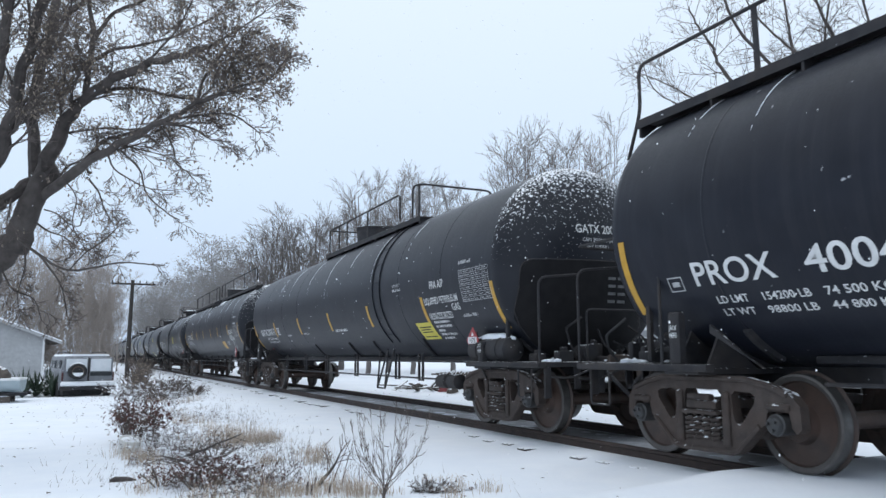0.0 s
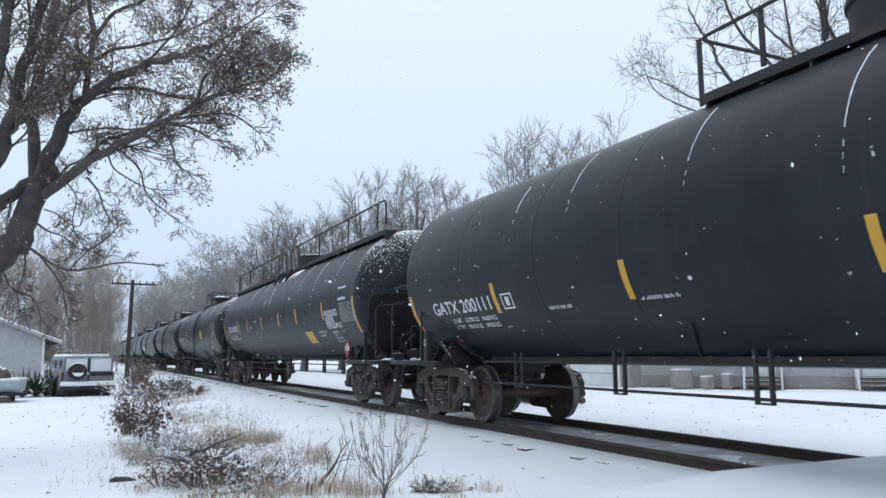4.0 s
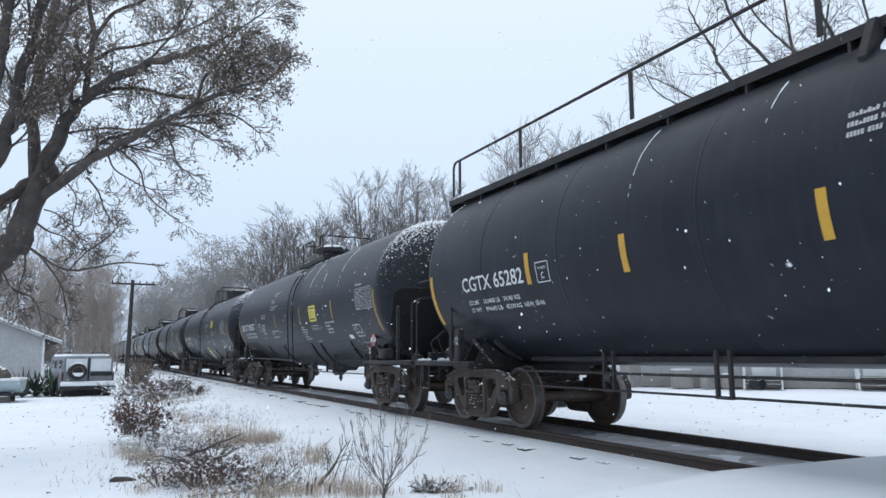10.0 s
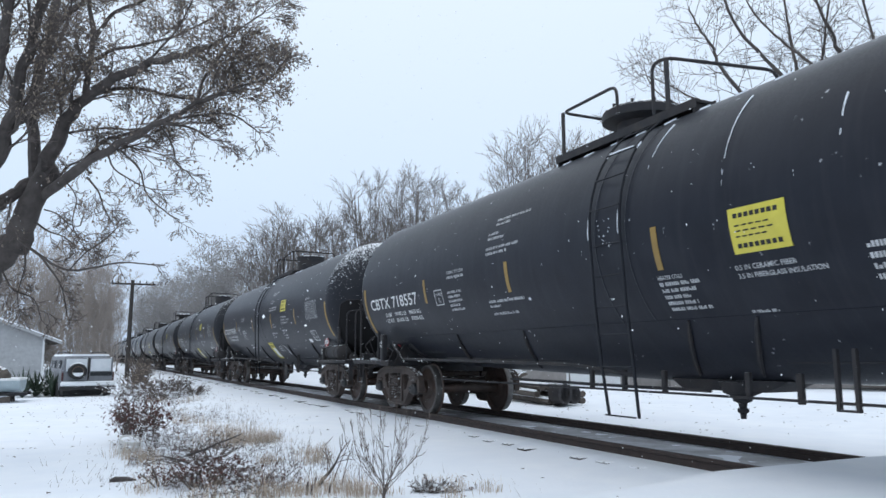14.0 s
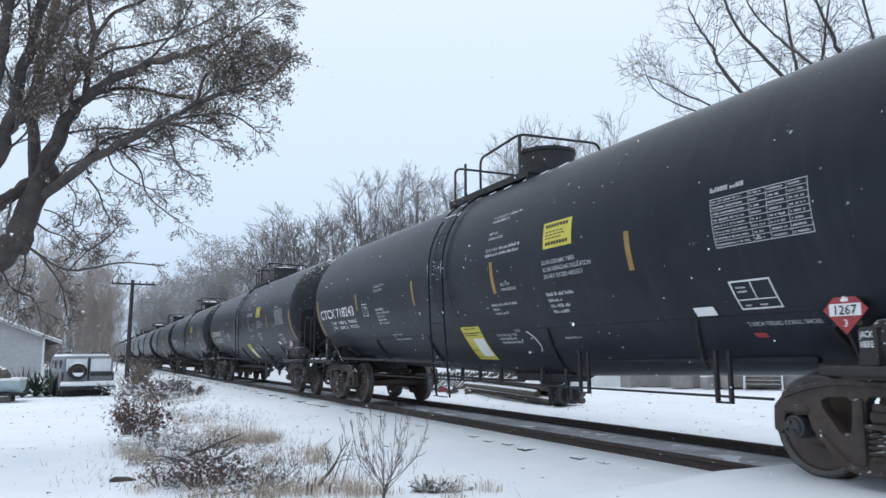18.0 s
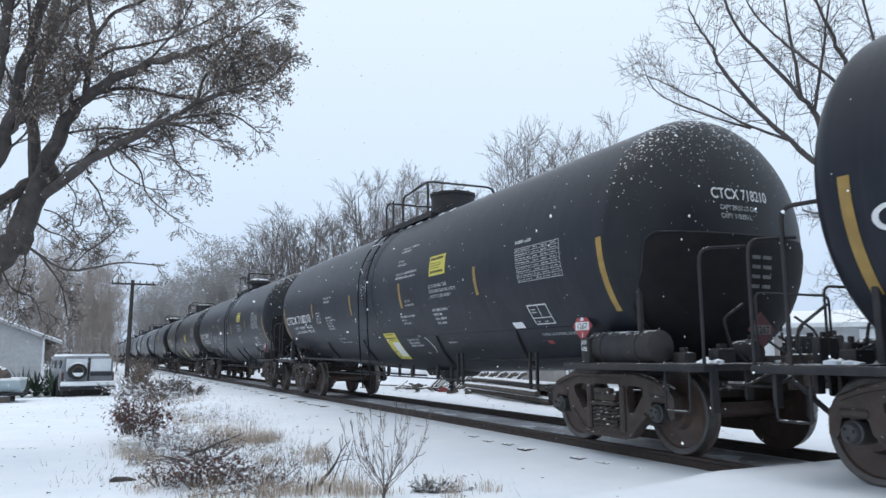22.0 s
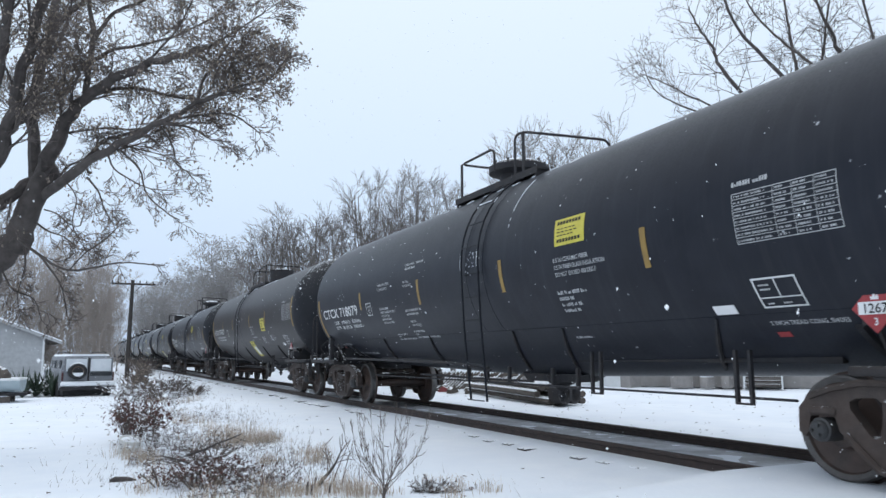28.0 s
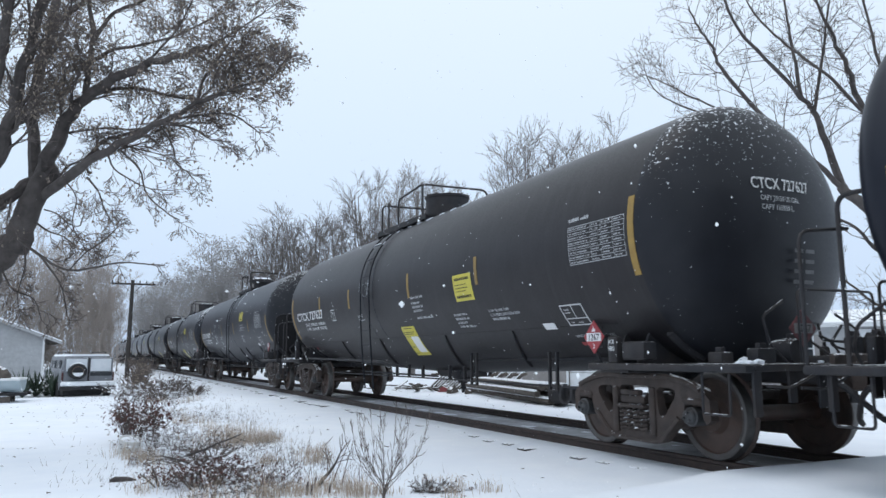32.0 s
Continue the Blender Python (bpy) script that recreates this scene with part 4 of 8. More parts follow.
EARLY = dict(half=7.03, straps=(4.41, 2.29, -0.97, -1.85, -4.37), trucks=(-6.5, 7.25), number=(7.72, -17, 2.4), strips=((4.95, -18, -2.5), (2.12, -19, -2.5), (-0.93, -19.4, -2.2), (-3.94, -18.4, -1.6)), ends=((8.0, -36, 0), (-6.93, -34, -0.6)),
             table=(-5.77, -14.2), box=(-5.19, -38), sign=(-6.16, 1.42), panel=(-1.93, -18, -2.2), top=0.2, ladder=-0.2, low=None, lines=((-4.45, 52, 10), (-1.87, 48, 7), (-3.08, 28, 11), (-0.75, 50, 22)),
             stencils=((4.02, -2.2, 0.05, ("THERMAL PROTECTION", 0.6)), (4.08, -14.2, 0.045, (0.5, 0.44, 0.5, 0.36, 0.46)), (2.5, 22.3, 0.045, (0.9, 0.4)), (2.66, 14.2, 0.045, (0.3, 0.46)), (2.68, 5.8, 0.045, (0.9, 0.62)), (2.8, -23.6, 0.045, (1.0, 0.3)), (2.8, -31.0, 0.045, (0.7,)),
                    (-0.84, -23.4, 0.045, ("HEATER COILS", 0.56, 0.5, 0.36, 0.42, 0.56)), (-1.88, -23.6, 0.05, ("0.5 IN CERAMIC FIBER", "3.5 IN FIBERGLASS INSULATION")), (-3.18, -22.0, 0.055, (0.78, 0.36, 0.5, 0.42)), (-1.83, -40.6, 0.035, (0.3,))))
LATER = dict(half=7.42, straps=(3.9, 1.3, -1.9, -4.2), trucks=(-6.8, 7.35), number=(6.94, -16, 2.46), strips=((4.68, -12, 4), (2.35, -12, 4), (-1.1, -12.4, 4.7), (-3.76, -11.7, 4.4)), ends=((7.4, -36, 8), (-7.36, -20, 13.2)),
             table=(-6.2, -11.2), box=(-5.68, -41), sign=(-6.24, 1.29), panel=(-2.97, -20.0, -3.9), top=0.78, ladder=1.09, low=(-0.21, -58, -32.7), lines=(),
             stencils=((-1.15, -13.4, 0.045, (0.55,)), (-1.15, -17.2, 0.045, (0.36, 0.48, 0.4)), (-1.2, -28.0, 0.045, (0.7,)), (-2.68, -29.0, 0.045, (0.46, 0.5, 0.34, 0.56)), (-3.86, -28.6, 0.045, ("0.5 IN CERAMIC FIBER", "3.5 IN FIBERGLASS INSULATION", 0.5)), (1.9, -21.0, 0.05, (0.3, 0.36))))


def stencils_on(car, stencils, seed):
    """The small stencilled notices: words where they can be read, bars where not."""
    for k, (y, phi, size, lines) in enumerate(stencils):
        step = math.degrees(size * 1.62 / TANK_R)
        row = 0
        for j, line in enumerate(lines):
            at = phi - step * row
            if isinstance(line, str):
                run = line.endswith(" ")
                w = len(line.strip()) * size * 0.66
                lettering(line.strip(), y, at, size, car, M_GREYL, w)
                if run and j + 1 < len(lines):
                    text_bars(y - w - size, at, size, (lines[j + 1],), car, seed=seed + 7 * k)
                    text_bars(y, at - step, size, (lines[j + 1] * 1.6,), car, seed=seed + 7 * k + 1)
                    break
            else:
                text_bars(y, at, size, (line,), car, seed=seed + 7 * k + j)
            row += 1


def general_car(mark, number, lay=COMMON, label=None, paint=None, tall_front=True, side_tank=False, snowy=True):
    """The thirty-thousand-gallon kind with a short platform in the middle."""
    KEEL[0] = 0.19
    half = lay["half"]
    car = tank_car(label or "black jacketed tank car with short top platform", half, 13.6, 18.3, paint or M_TANK, 0.65, back=lay["ends"][0][0] + 0.13, trucks=lay["trucks"], head=M_HEAD_BARE if number in ("718210", "718079", "727627") else None, railed=lay is not LATER)
    seam_rings(car, (lay["ladder"] + 0.25, lay["ladder"] - 0.3))
    if snowy:
        seam_snow(car, lay["lines"], hash_of(number))
    y, ph, w = lay["number"]
    if number == "718243":
        reporting_mark(car, y, ph, mark, number, w, (("LD LMT", "199800 LB"), ("LT WT", "86200 LB")), kilos=("90600 KG", "39100 KG"))
    else:
        reporting_mark(car, y, ph, mark, number, w, (("LD LMT", "199900 LB"), ("LT WT", "86100 LB")))
    for y, lo, hi in lay["strips"]:
        strip(y, lo, hi, car, 0.085, M_TAPE)
    for y, lo, hi in lay["ends"]:
        strip(y, lo, hi, car, 0.1, M_TAPE)
    y0 = lay["number"][0]
    g = Geo()
    line_frame(g, y0 - 3.15, y0 - 3.45, -20.5, -10.5, 0.014)
    part("plate_box", g, M_WHITE, car)
    lettering("PLATE", y0 - 3.21, -14.2, 0.045, car, width=0.18)
    lettering("C", y0 - 3.26, -18.6, 0.085, car, width=0.08)
    y, ph = lay["table"]
    data_table(y, ph, 1.06, 0.46, car, seed=hash_of(number))
    text_bars(y, ph + 19.8, 0.05, (0.4,), car)
    y, ph = lay["box"]
    cots_box(y, ph, 0.47, 0.31, car)
    curved_sheet("data_plate", y + 0.6, y + 0.33, ph - 1.5, ph + 2.5, M_PWHITE, car, 0.006, "small white data plate")
    lettering("2 INCH TREAD CONG. SHOES", y + 0.05, ph - 7.4, 0.05, car, M_GREYL, 0.8)
    curved_sheet("red_stencil", y + 0.06, y - 0.08, ph - 13, ph - 10.6, M_PLACARD, car, 0.006, "small red stencil mark")
    y, z = lay["sign"]
    placard(y, z, -1.2, "1267", car)
    text_bars(y - 0.42, -56, 0.07, (0.26, 0.22), car, M_WHITE, seed=19)
    y, lo, hi = lay["panel"]
    p = curved_sheet("notice_panel", y, y - 0.62, lo, hi, M_PANEL, car, 0.005, "yellow painted notice panel")
    for k, (f, w, th) in enumerate(((0.78, 0.5, 1.6), (0.6, 0.4, 0.5), (0.48, 0.44, 0.5), (0.36, 0.36, 0.5), (0.12, 0.5, 1.6))):
        x0 = y - 0.06
        dash = Geo()
        x = x0
        while x < x0 + 0.001 and x > x0 - w:
            for i in range(8 if th > 1 else 5):
                q = w / (8 if th > 1 else 5)
                b = lo + (hi - lo) * f
                dash.add([on_tank(x0 - i * q, b, 0.008), on_tank(x0 - i * q - q * 0.72, b, 0.008), on_tank(x0 - i * q - q * 0.72, b + th, 0.008), on_tank(x0 - i * q, b + th, 0.008)], [(0, 1, 2, 3)])
            break
        part("notice_bar", dash, M_DARK, p, kind="stuff")
    stencils_on(car, lay["stencils"], hash_of(number))
    yr = lay["number"][0]
    faint = M_GREYL if number == "718079" else M_DIM
    lettering("2 INCH TREAD CONG. SHOES", yr - 0.27, -46.5, 0.042, car, faint, 0.75)
    curved_sheet("red_stencil", yr - 0.3, yr - 0.4, -51, -48.5, M_PLACARD, car, 0.006, "small red stencil mark")
    lettering("100% EMPTY LOAD", yr - 0.24, -54, 0.05, car, M_GREYL, 0.5)
    text_bars(yr - 0.2, -58.5, 0.05, (2.0,), car, faint, seed=42)
    text_bars(yr - 0.3, -63, 0.045, (0.85,), car, faint, seed=43)
    ly = lay["ladder"]
    if lay["low"]:
        y, lo, hi = lay["low"]
        p = curved_sheet("qualification_panel", y + 0.22, y - 0.41, lo, hi, M_PANEL, car, 0.005, "pale yellow panel with a white field", -0.22)
        d = hi - lo
        curved_sheet("white_field", y - 0.06, y - 0.40, lo + d * 0.12, hi - d * 0.34, M_PWHITE, p, 0.008, "white field on the panel", -0.12)
        g = Geo()
        for f, x0, x1 in ((0.93, 0.12, 0.5), (0.8, 0.04, 0.55), (0.74, 0.06, 0.48), (0.3, 0.03, 0.2), (0.08, 0.02, 0.16)):
            b = lo + d * f
            q = y + 0.22 * (1 - f)
            g.add([on_tank(q - x0, b, 0.0085), on_tank(q - x1, b, 0.0085), on_tank(q - x1, b + 0.55, 0.0085), on_tank(q - x0, b + 0.55, 0.0085)], [(0, 1, 2, 3)])
        part("notice_bar", g, M_DARK, p, kind="stuff")
        if lay is COMMON:
            hook = [on_tank(-1.42 - 0.17 * math.cos(a), -49.3 + 7.0 * math.sin(a), 0.006) for a in np.linspace(-1.35, 1.2, 11)]
            part("valve_mark", Geo().tube(hook, 0.009, 5), M_WHITE, car, "white curved arrow")
    # dark straps on the lower flank
    for y in lay["straps"]:
        pts = [on_tank(y + 0.55 * i / 6, -42 - 5.0 * i, 0.012) for i in range(7)]
        part("flank_strap", Geo().tube(pts, [0.012, 0.024, 0.028, 0.028, 0.028, 0.026, 0.02], 6), M_FRAME, car)
    part("jacket_seam", Geo().tube([on_tank(-6.6 + 0.6 * i, -41.5, 0.0) for i in range(23)], 0.007, 5), paint or M_TANK, car)
    # top platform
    zt, o = TANK_Z + TANK_R, lay["top"]
    for s in (-1, 1):
        walkway(car, o - 1.1, o + 1.65, min(s * 0.78, s * 0.5), max(s * 0.78, s * 0.5), zt - 0.07)
    manway(car, o - 0.45, 0.45, 0.46) if tall_front else manway(car, o + 0.72, 0.46, 0.48, True)
    top, x = zt + 0.60, 0.68
    if tall_front:
        top_rail(car, [(-x, o + 1.62, zt - 0.05), (-x, o + 1.62, top), (x, o + 1.62, top), (x, o + 1.62, zt - 0.05)], [(-x, o + 1.2, zt - 0.05, top - 0.02)])
        top_rail(car, [(-x, o + 0.62, zt), (-x, o + 0.62, top - 0.06), (-x, o - 0.7, top + 0.02), (x, o - 0.95, top - 0.04), (x, o - 1.05, zt - 0.1)], [(-x, o - 0.7, zt - 0.1, top)])
    else:
        top_rail(car, [(x, o + 1.6, zt - 0.05), (x, o + 1.6, top), (-x, o + 1.6, top), (-x, o + 0.38, top), (-x, o + 0.38, zt + 0.2)], [(-x, o + 1.6, zt - 0.1, top)])
        top_rail(car, [(-x, o - 0.3, zt), (-x, o - 0.3, top + 0.03), (-x, o - 0.55, top + 0.03), (x, o - 0.95, top - 0.05), (x, o - 1.05, zt - 0.1)], [(-x, o - 0.55, zt - 0.15, top)])
    top_rail(car, [(x, o + 1.3, zt + 0.1), (x, o + 0.9, zt + 0.35), (x, o - 0.9, zt + 0.35), (x, o - 0.95, zt)], [(x, o + 0.2, zt, zt + 0.34)])
    for i in range(9):
        y = 2.2 - i * 0.52
        part("snow_patch", Geo().tube([on_tank(y, 60 - i % 3, 0.0), on_tank(y - 0.13, 61, 0.003)], 0.018, 5), M_SNOW, car, "dash of snow by the platform")
    ladder(car, ly + (0.1 if number == "718210" else 0.0))
    # belly
    rod_line(car, -tc_half(13.6), tc_half(13.6), 0.66, -0.9, (-4.9, -2.55), 0.07, 0.014)
    part("brake_pipe", Geo().tube(bent([(-1.25, 6.6, 1.02), (-1.25, 0.9, 0.96), (-0.9, 0.2, 0.84)], 0.2), 0.024, 6), M_FRAME, car)
    part("brake_pipe", Geo().tube(bent([(-0.8, 3.2, 0.72), (-0.8, 0.3, 0.70), (-0.8, -0.9, 0.70)], 0.1), 0.02, 6), M_FRAME, car)
    g = Geo().lathe([(0.38, 0.0), (0.38, 0.03), (0.44, 0.035), (0.45, 0.06), (0.49, 0.06), (0.5, 0.04), (0.55, 0.05), (0.57, 0.1), (0.62, 0.11), (0.66, 0.2), (0.78, 0.24)], 18, "z", (-0.2, -0.75, 0))
    part("outlet_valve", g, M_FRAME, car, "bottom outlet valve under the belly")
    g = Geo().prism([(-1.5, 0.8), (0.2, 0.8), (0.0, 0.68), (-1.2, 0.68)], "x", -0.34, 0.1)
    part("valve_skid", g, M_FRAME, car)
    for y, z in ((1.15, 0.64), (0.5, 0.66), (-0.2, 0.64), (-1.4, 0.66), (-2.0, 0.62)):
        part("pipe_hanger", Geo().box(-0.82, -0.77, y - 0.03, y + 0.03, z, 0.9, 0.006), M_FRAME, car)
    if side_tank:
        side_reservoir(car, -7.35)
    else:
        junction_box(car, -13.6 / 2)
    head_writing(car, half, mark + " " + number)
    end_placard(car, -8.42, -0.28, 1.33)
    return car


def end_placard(car, y, x, z):
    """A dulled placard that faces forward on the end platform."""
    p = part("placard", Geo().prism([(x - 0.19, z), (x, z - 0.19), (x + 0.19, z), (x, z + 0.19)], "y", y - 0.012, y), M_PLACARD_DULL, car, "red diamond hazard placard")
    part("number_panel", Geo().box(x - 0.13, x + 0.13, y - 0.016, y - 0.013, z - 0.05, z + 0.05), M_PLATE_DULL, p)
    bm = text_shape("1267", 0.075)
    w = max(v.co.x for v in bm.verts)
    for v in bm.verts:
        v.co = (x - w / 2 + v.co.x, y - 0.019, z - 0.037 + v.co.y)
    me = bpy.data.meshes.new("number")
    bm.to_mesh(me)
    bm.free()
    me.materials.append(M_DARK)
    part("number", me, None, p)
    part("placard_holder", Geo().box(x - 0.02, x + 0.02, y + 0.002, y + 0.03, 0.98, z + 0.12), M_FRAME, p)


def side_reservoir(car, y, snowy=False):
    """The brake air reservoir that lies on a bracket over the front truck."""
    g = Geo().lathe([(y - 0.62, 0.0), (y - 0.6, 0.12), (y - 0.54, 0.18), (y + 0.54, 0.18), (y + 0.6, 0.12), (y + 0.62, 0.0)], 20, "y", (-1.18, 0, 1.16))
    r = part("air_reservoir", g, M_FRAME, car, "dark air reservoir")
    for d in (-0.3, 0.3):
        part("reservoir_strap", Geo().lathe([(y + d - 0.025, 0.178), (y + d - 0.025, 0.19), (y + d + 0.025, 0.19), (y + d + 0.025, 0.178)], 20, "y", (-1.18, 0, 1.16)), M_FRAME, r)
    if snowy:
        part("snow_cap", Geo().tube([(-1.18, y - 0.58, 1.315), (-1.18, y - 0.3, 1.325), (-1.18, y + 0.2, 1.328), (-1.18, y + 0.58, 1.315)], [0.03, 0.075, 0.08, 0.03], 8), M_SNOW, r, "snow lying on the reservoir")
    part("reservoir_bracket", Geo().box(-1.36, -1.0, y - 0.5, y + 0.5, 0.93, 0.99, 0.01), M_FRAME, car)


def junction_box(car, y):
    g = Geo().box(-1.40, -1.2, y - 0.55, y - 0.2, 1.02, 1.22, 0.02)
    part("valve_box", g, M_FRAME, car)


def tc_half(tc):
    return tc / 2 - 1.3


def hash_of(word):
    return sum((i + 1) * ord(c) for i, c in enumerate(word)) % 1000


def pressure_car_long_rail():
    """The long gas car with a walkway and rail along its whole top."""
    KEEL[0] = 0.0
    car = tank_car("long black gas tank car with full-length top walkway", 8.52, 15.95, 20.2, M_TANK, 0.65, True, 8.79)
    seam_snow(car, ((3.62, 50, 11), (1.86, 48, 25), (0.12, 34, 1), (-3.45, 52, 11), (-5.15, 48, 12), (-6.96, 52, 6)), 11)
    seam_rings(car, (-6.8, -4.4, -2.0, 2.6, 5.0, 7.0))
    reporting_mark(car, 7.64, -15, "CGTX", "65282", 1.8, lines=())
    for y in (3.72, 1.24, -1.25, -3.38):
        strip(y, -18, -2, car)
    strip(-6.03, -18, -1.5, car)
    strip(-8.46, -34, -2, car)
    strip(8.75, -34, -2, car)
    g = Geo()
    line_frame(g, 5.5, 5.2, -16.6, -6.2, 0.014)
    part("plate_box", g, M_WHITE, car)
    lettering("PLATE", 5.44, -10, 0.04, car, width=0.18)
    lettering("C", 5.4, -14.5, 0.085, car, width=0.08)
    strip(5.7, -16.5, -0.5, car)
    for k, (a, b, c) in enumerate((("LD LMT", "163400 LB", "74100 KG"), ("LT WT", "99600 LB", "45200 KG  NEW 10-96"))):
        lettering(a, 7.55, -23.2 - 4.6 * k, 0.07, car, width=0.32)
        lettering(b, 7.1, -23.2 - 4.6 * k, 0.07, car, width=0.5)
        lettering(c, 6.5, -23.2 - 4.6 * k, 0.07, car, width=0.45 if k == 0 else 1.0)
    lettering("NON-ODORIZED", -6.17, -15.5, 0.15, car, width=1.05, label="white stencilled words")
    lettering("LIQUEFIED", -6.17, -21.4, 0.15, car, width=0.7)
    lettering("PETROLEUM GAS", -6.17, -27.3, 0.15, car, width=1.15)
    data_table(-7.45, -22.5, 1.06, 0.44, car, 21)
    text_bars(-7.45, -3.4, 0.06, (0.55,), car)
    cots_box(-6.4, -42, 0.45, 0.3, car)
    placard(-7.98, 1.25, -1.44, "1075", car)
    curved_sheet("yellow_panel", -3.93, -4.6, -42, -28, M_YELLOW, car, 0.005, "plain yellow painted panel")
    text_bars(-5.2, -31, 0.06, (0.7, 0.5), car, seed=31)
    text_bars(1.0, 17.6, 0.05, (0.3, 0.34, 0.3), car, seed=33)
    text_bars(-7.4, 7, 0.05, (0.6, 0.6), car, M_SNOW, gap=5, seed=34)
    zt = TANK_Z + TANK_R
    walkway(car, -8.9, 9.3, -0.88, -0.64, zt - 0.10)
    x, top = 0.82, zt + 0.62
    top_rail(car, [(-x, 9.25, zt + 0.0), (-x, 9.25, top), (-x, 0.65, top), (-x, 0.65, zt - 0.3)], [(-x, y, zt, top - 0.01) for y in (9.0, 6.9, 4.27, 1.64)])
    top_rail(car, [(-x, -0.05, zt + 0.05), (-x, -0.05, top), (-x, -8.75, top), (-x, -8.75, zt + 0.05)], [(-x, y, zt, top - 0.01) for y in (-1.0, -3.34, -6.05, -8.2)])
    top_rail(car, [(x, 1.6, zt), (x, 1.6, top), (x, -1.8, top), (x, -1.8, zt)], [(x, 0, zt, top - 0.02)])
    manway(car, 0.2, 0.5, 0.46)
    for y0, y1 in ((0.45, 1.0), (-0.42, 0.36), (-2.0, -0.55)):
        n = 36
        g = Geo()
        v, f = [], []
        for i in range(n + 1):
            yy = y0 + (y1 - y0) * i / n
            edge = math.sin(math.pi * min(1.0, max(0.02, i / n))) ** 0.5
            for j in range(5):
                ph = 56 - 13 * edge * j / 4 * (0.8 + 0.9 * noise.noise((yy * 2.2, 3.0, 0.5)) + 0.3 * noise.noise((yy * 9.0, 1.0, 0.5)))
                v.append(on_tank(yy, ph, 0.03 * edge * (1 - (j / 4) ** 2) + 0.002))
        for i in range(n):
            for j in range(4):
                f.append((i * 5 + j, i * 5 + j + 1, i * 5 + j + 6, i * 5 + j + 5))
        part("snow_patch", g.add(v, f), M_SNOW, car, "drift of snow beside the dome")
    for y in (-0.48, 0.41, 1.06):
        part("walkway_bracket", Geo().prism([(-0.96, zt - 0.1), (-0.86, zt - 0.1), (-0.86, zt - 0.34), (-1.1, zt - 0.5), (-1.13, zt - 0.46)], "y", y - 0.04, y + 0.04), M_FRAME, car)
    rod_line(car, -6.8, 6.6, 0.86, -1.05, (4.6, 2.8, 0.9, -1.2, -3.1, -4.86, -6.5), 0.22, 0.016)
    part("brake_pipe", Geo().tube([(-1.05, -6.8, 0.66), (-1.05, 6.6, 0.66)], 0.014, 6), M_FRAME, car)
    g = Geo()
    for y in (4.6, 2.4):
        g.lathe([(-0.06, 0.0), (-0.06, 0.05), (0.06, 0.05), (0.06, 0.0)], 8, "y", (-1.05, y, 0.8))
    part("pipe_joint", g, M_FRAME, car)
    g = Geo().lathe([(-6.35, 0.0), (-6.3, 0.2), (-5.7, 0.2), (-5.65, 0.0)], 18, "y", (0.5, 0, 0.8))
    part("air_reservoir", g, M_FRAME, car)
    curved_sheet("red_stencil", 8.6, 8.46, -43, -40.5, M_PLACARD, car, 0.006, "small red stencil mark")
    head_writing(car, 8.52, "CGTX 65282")
    return car


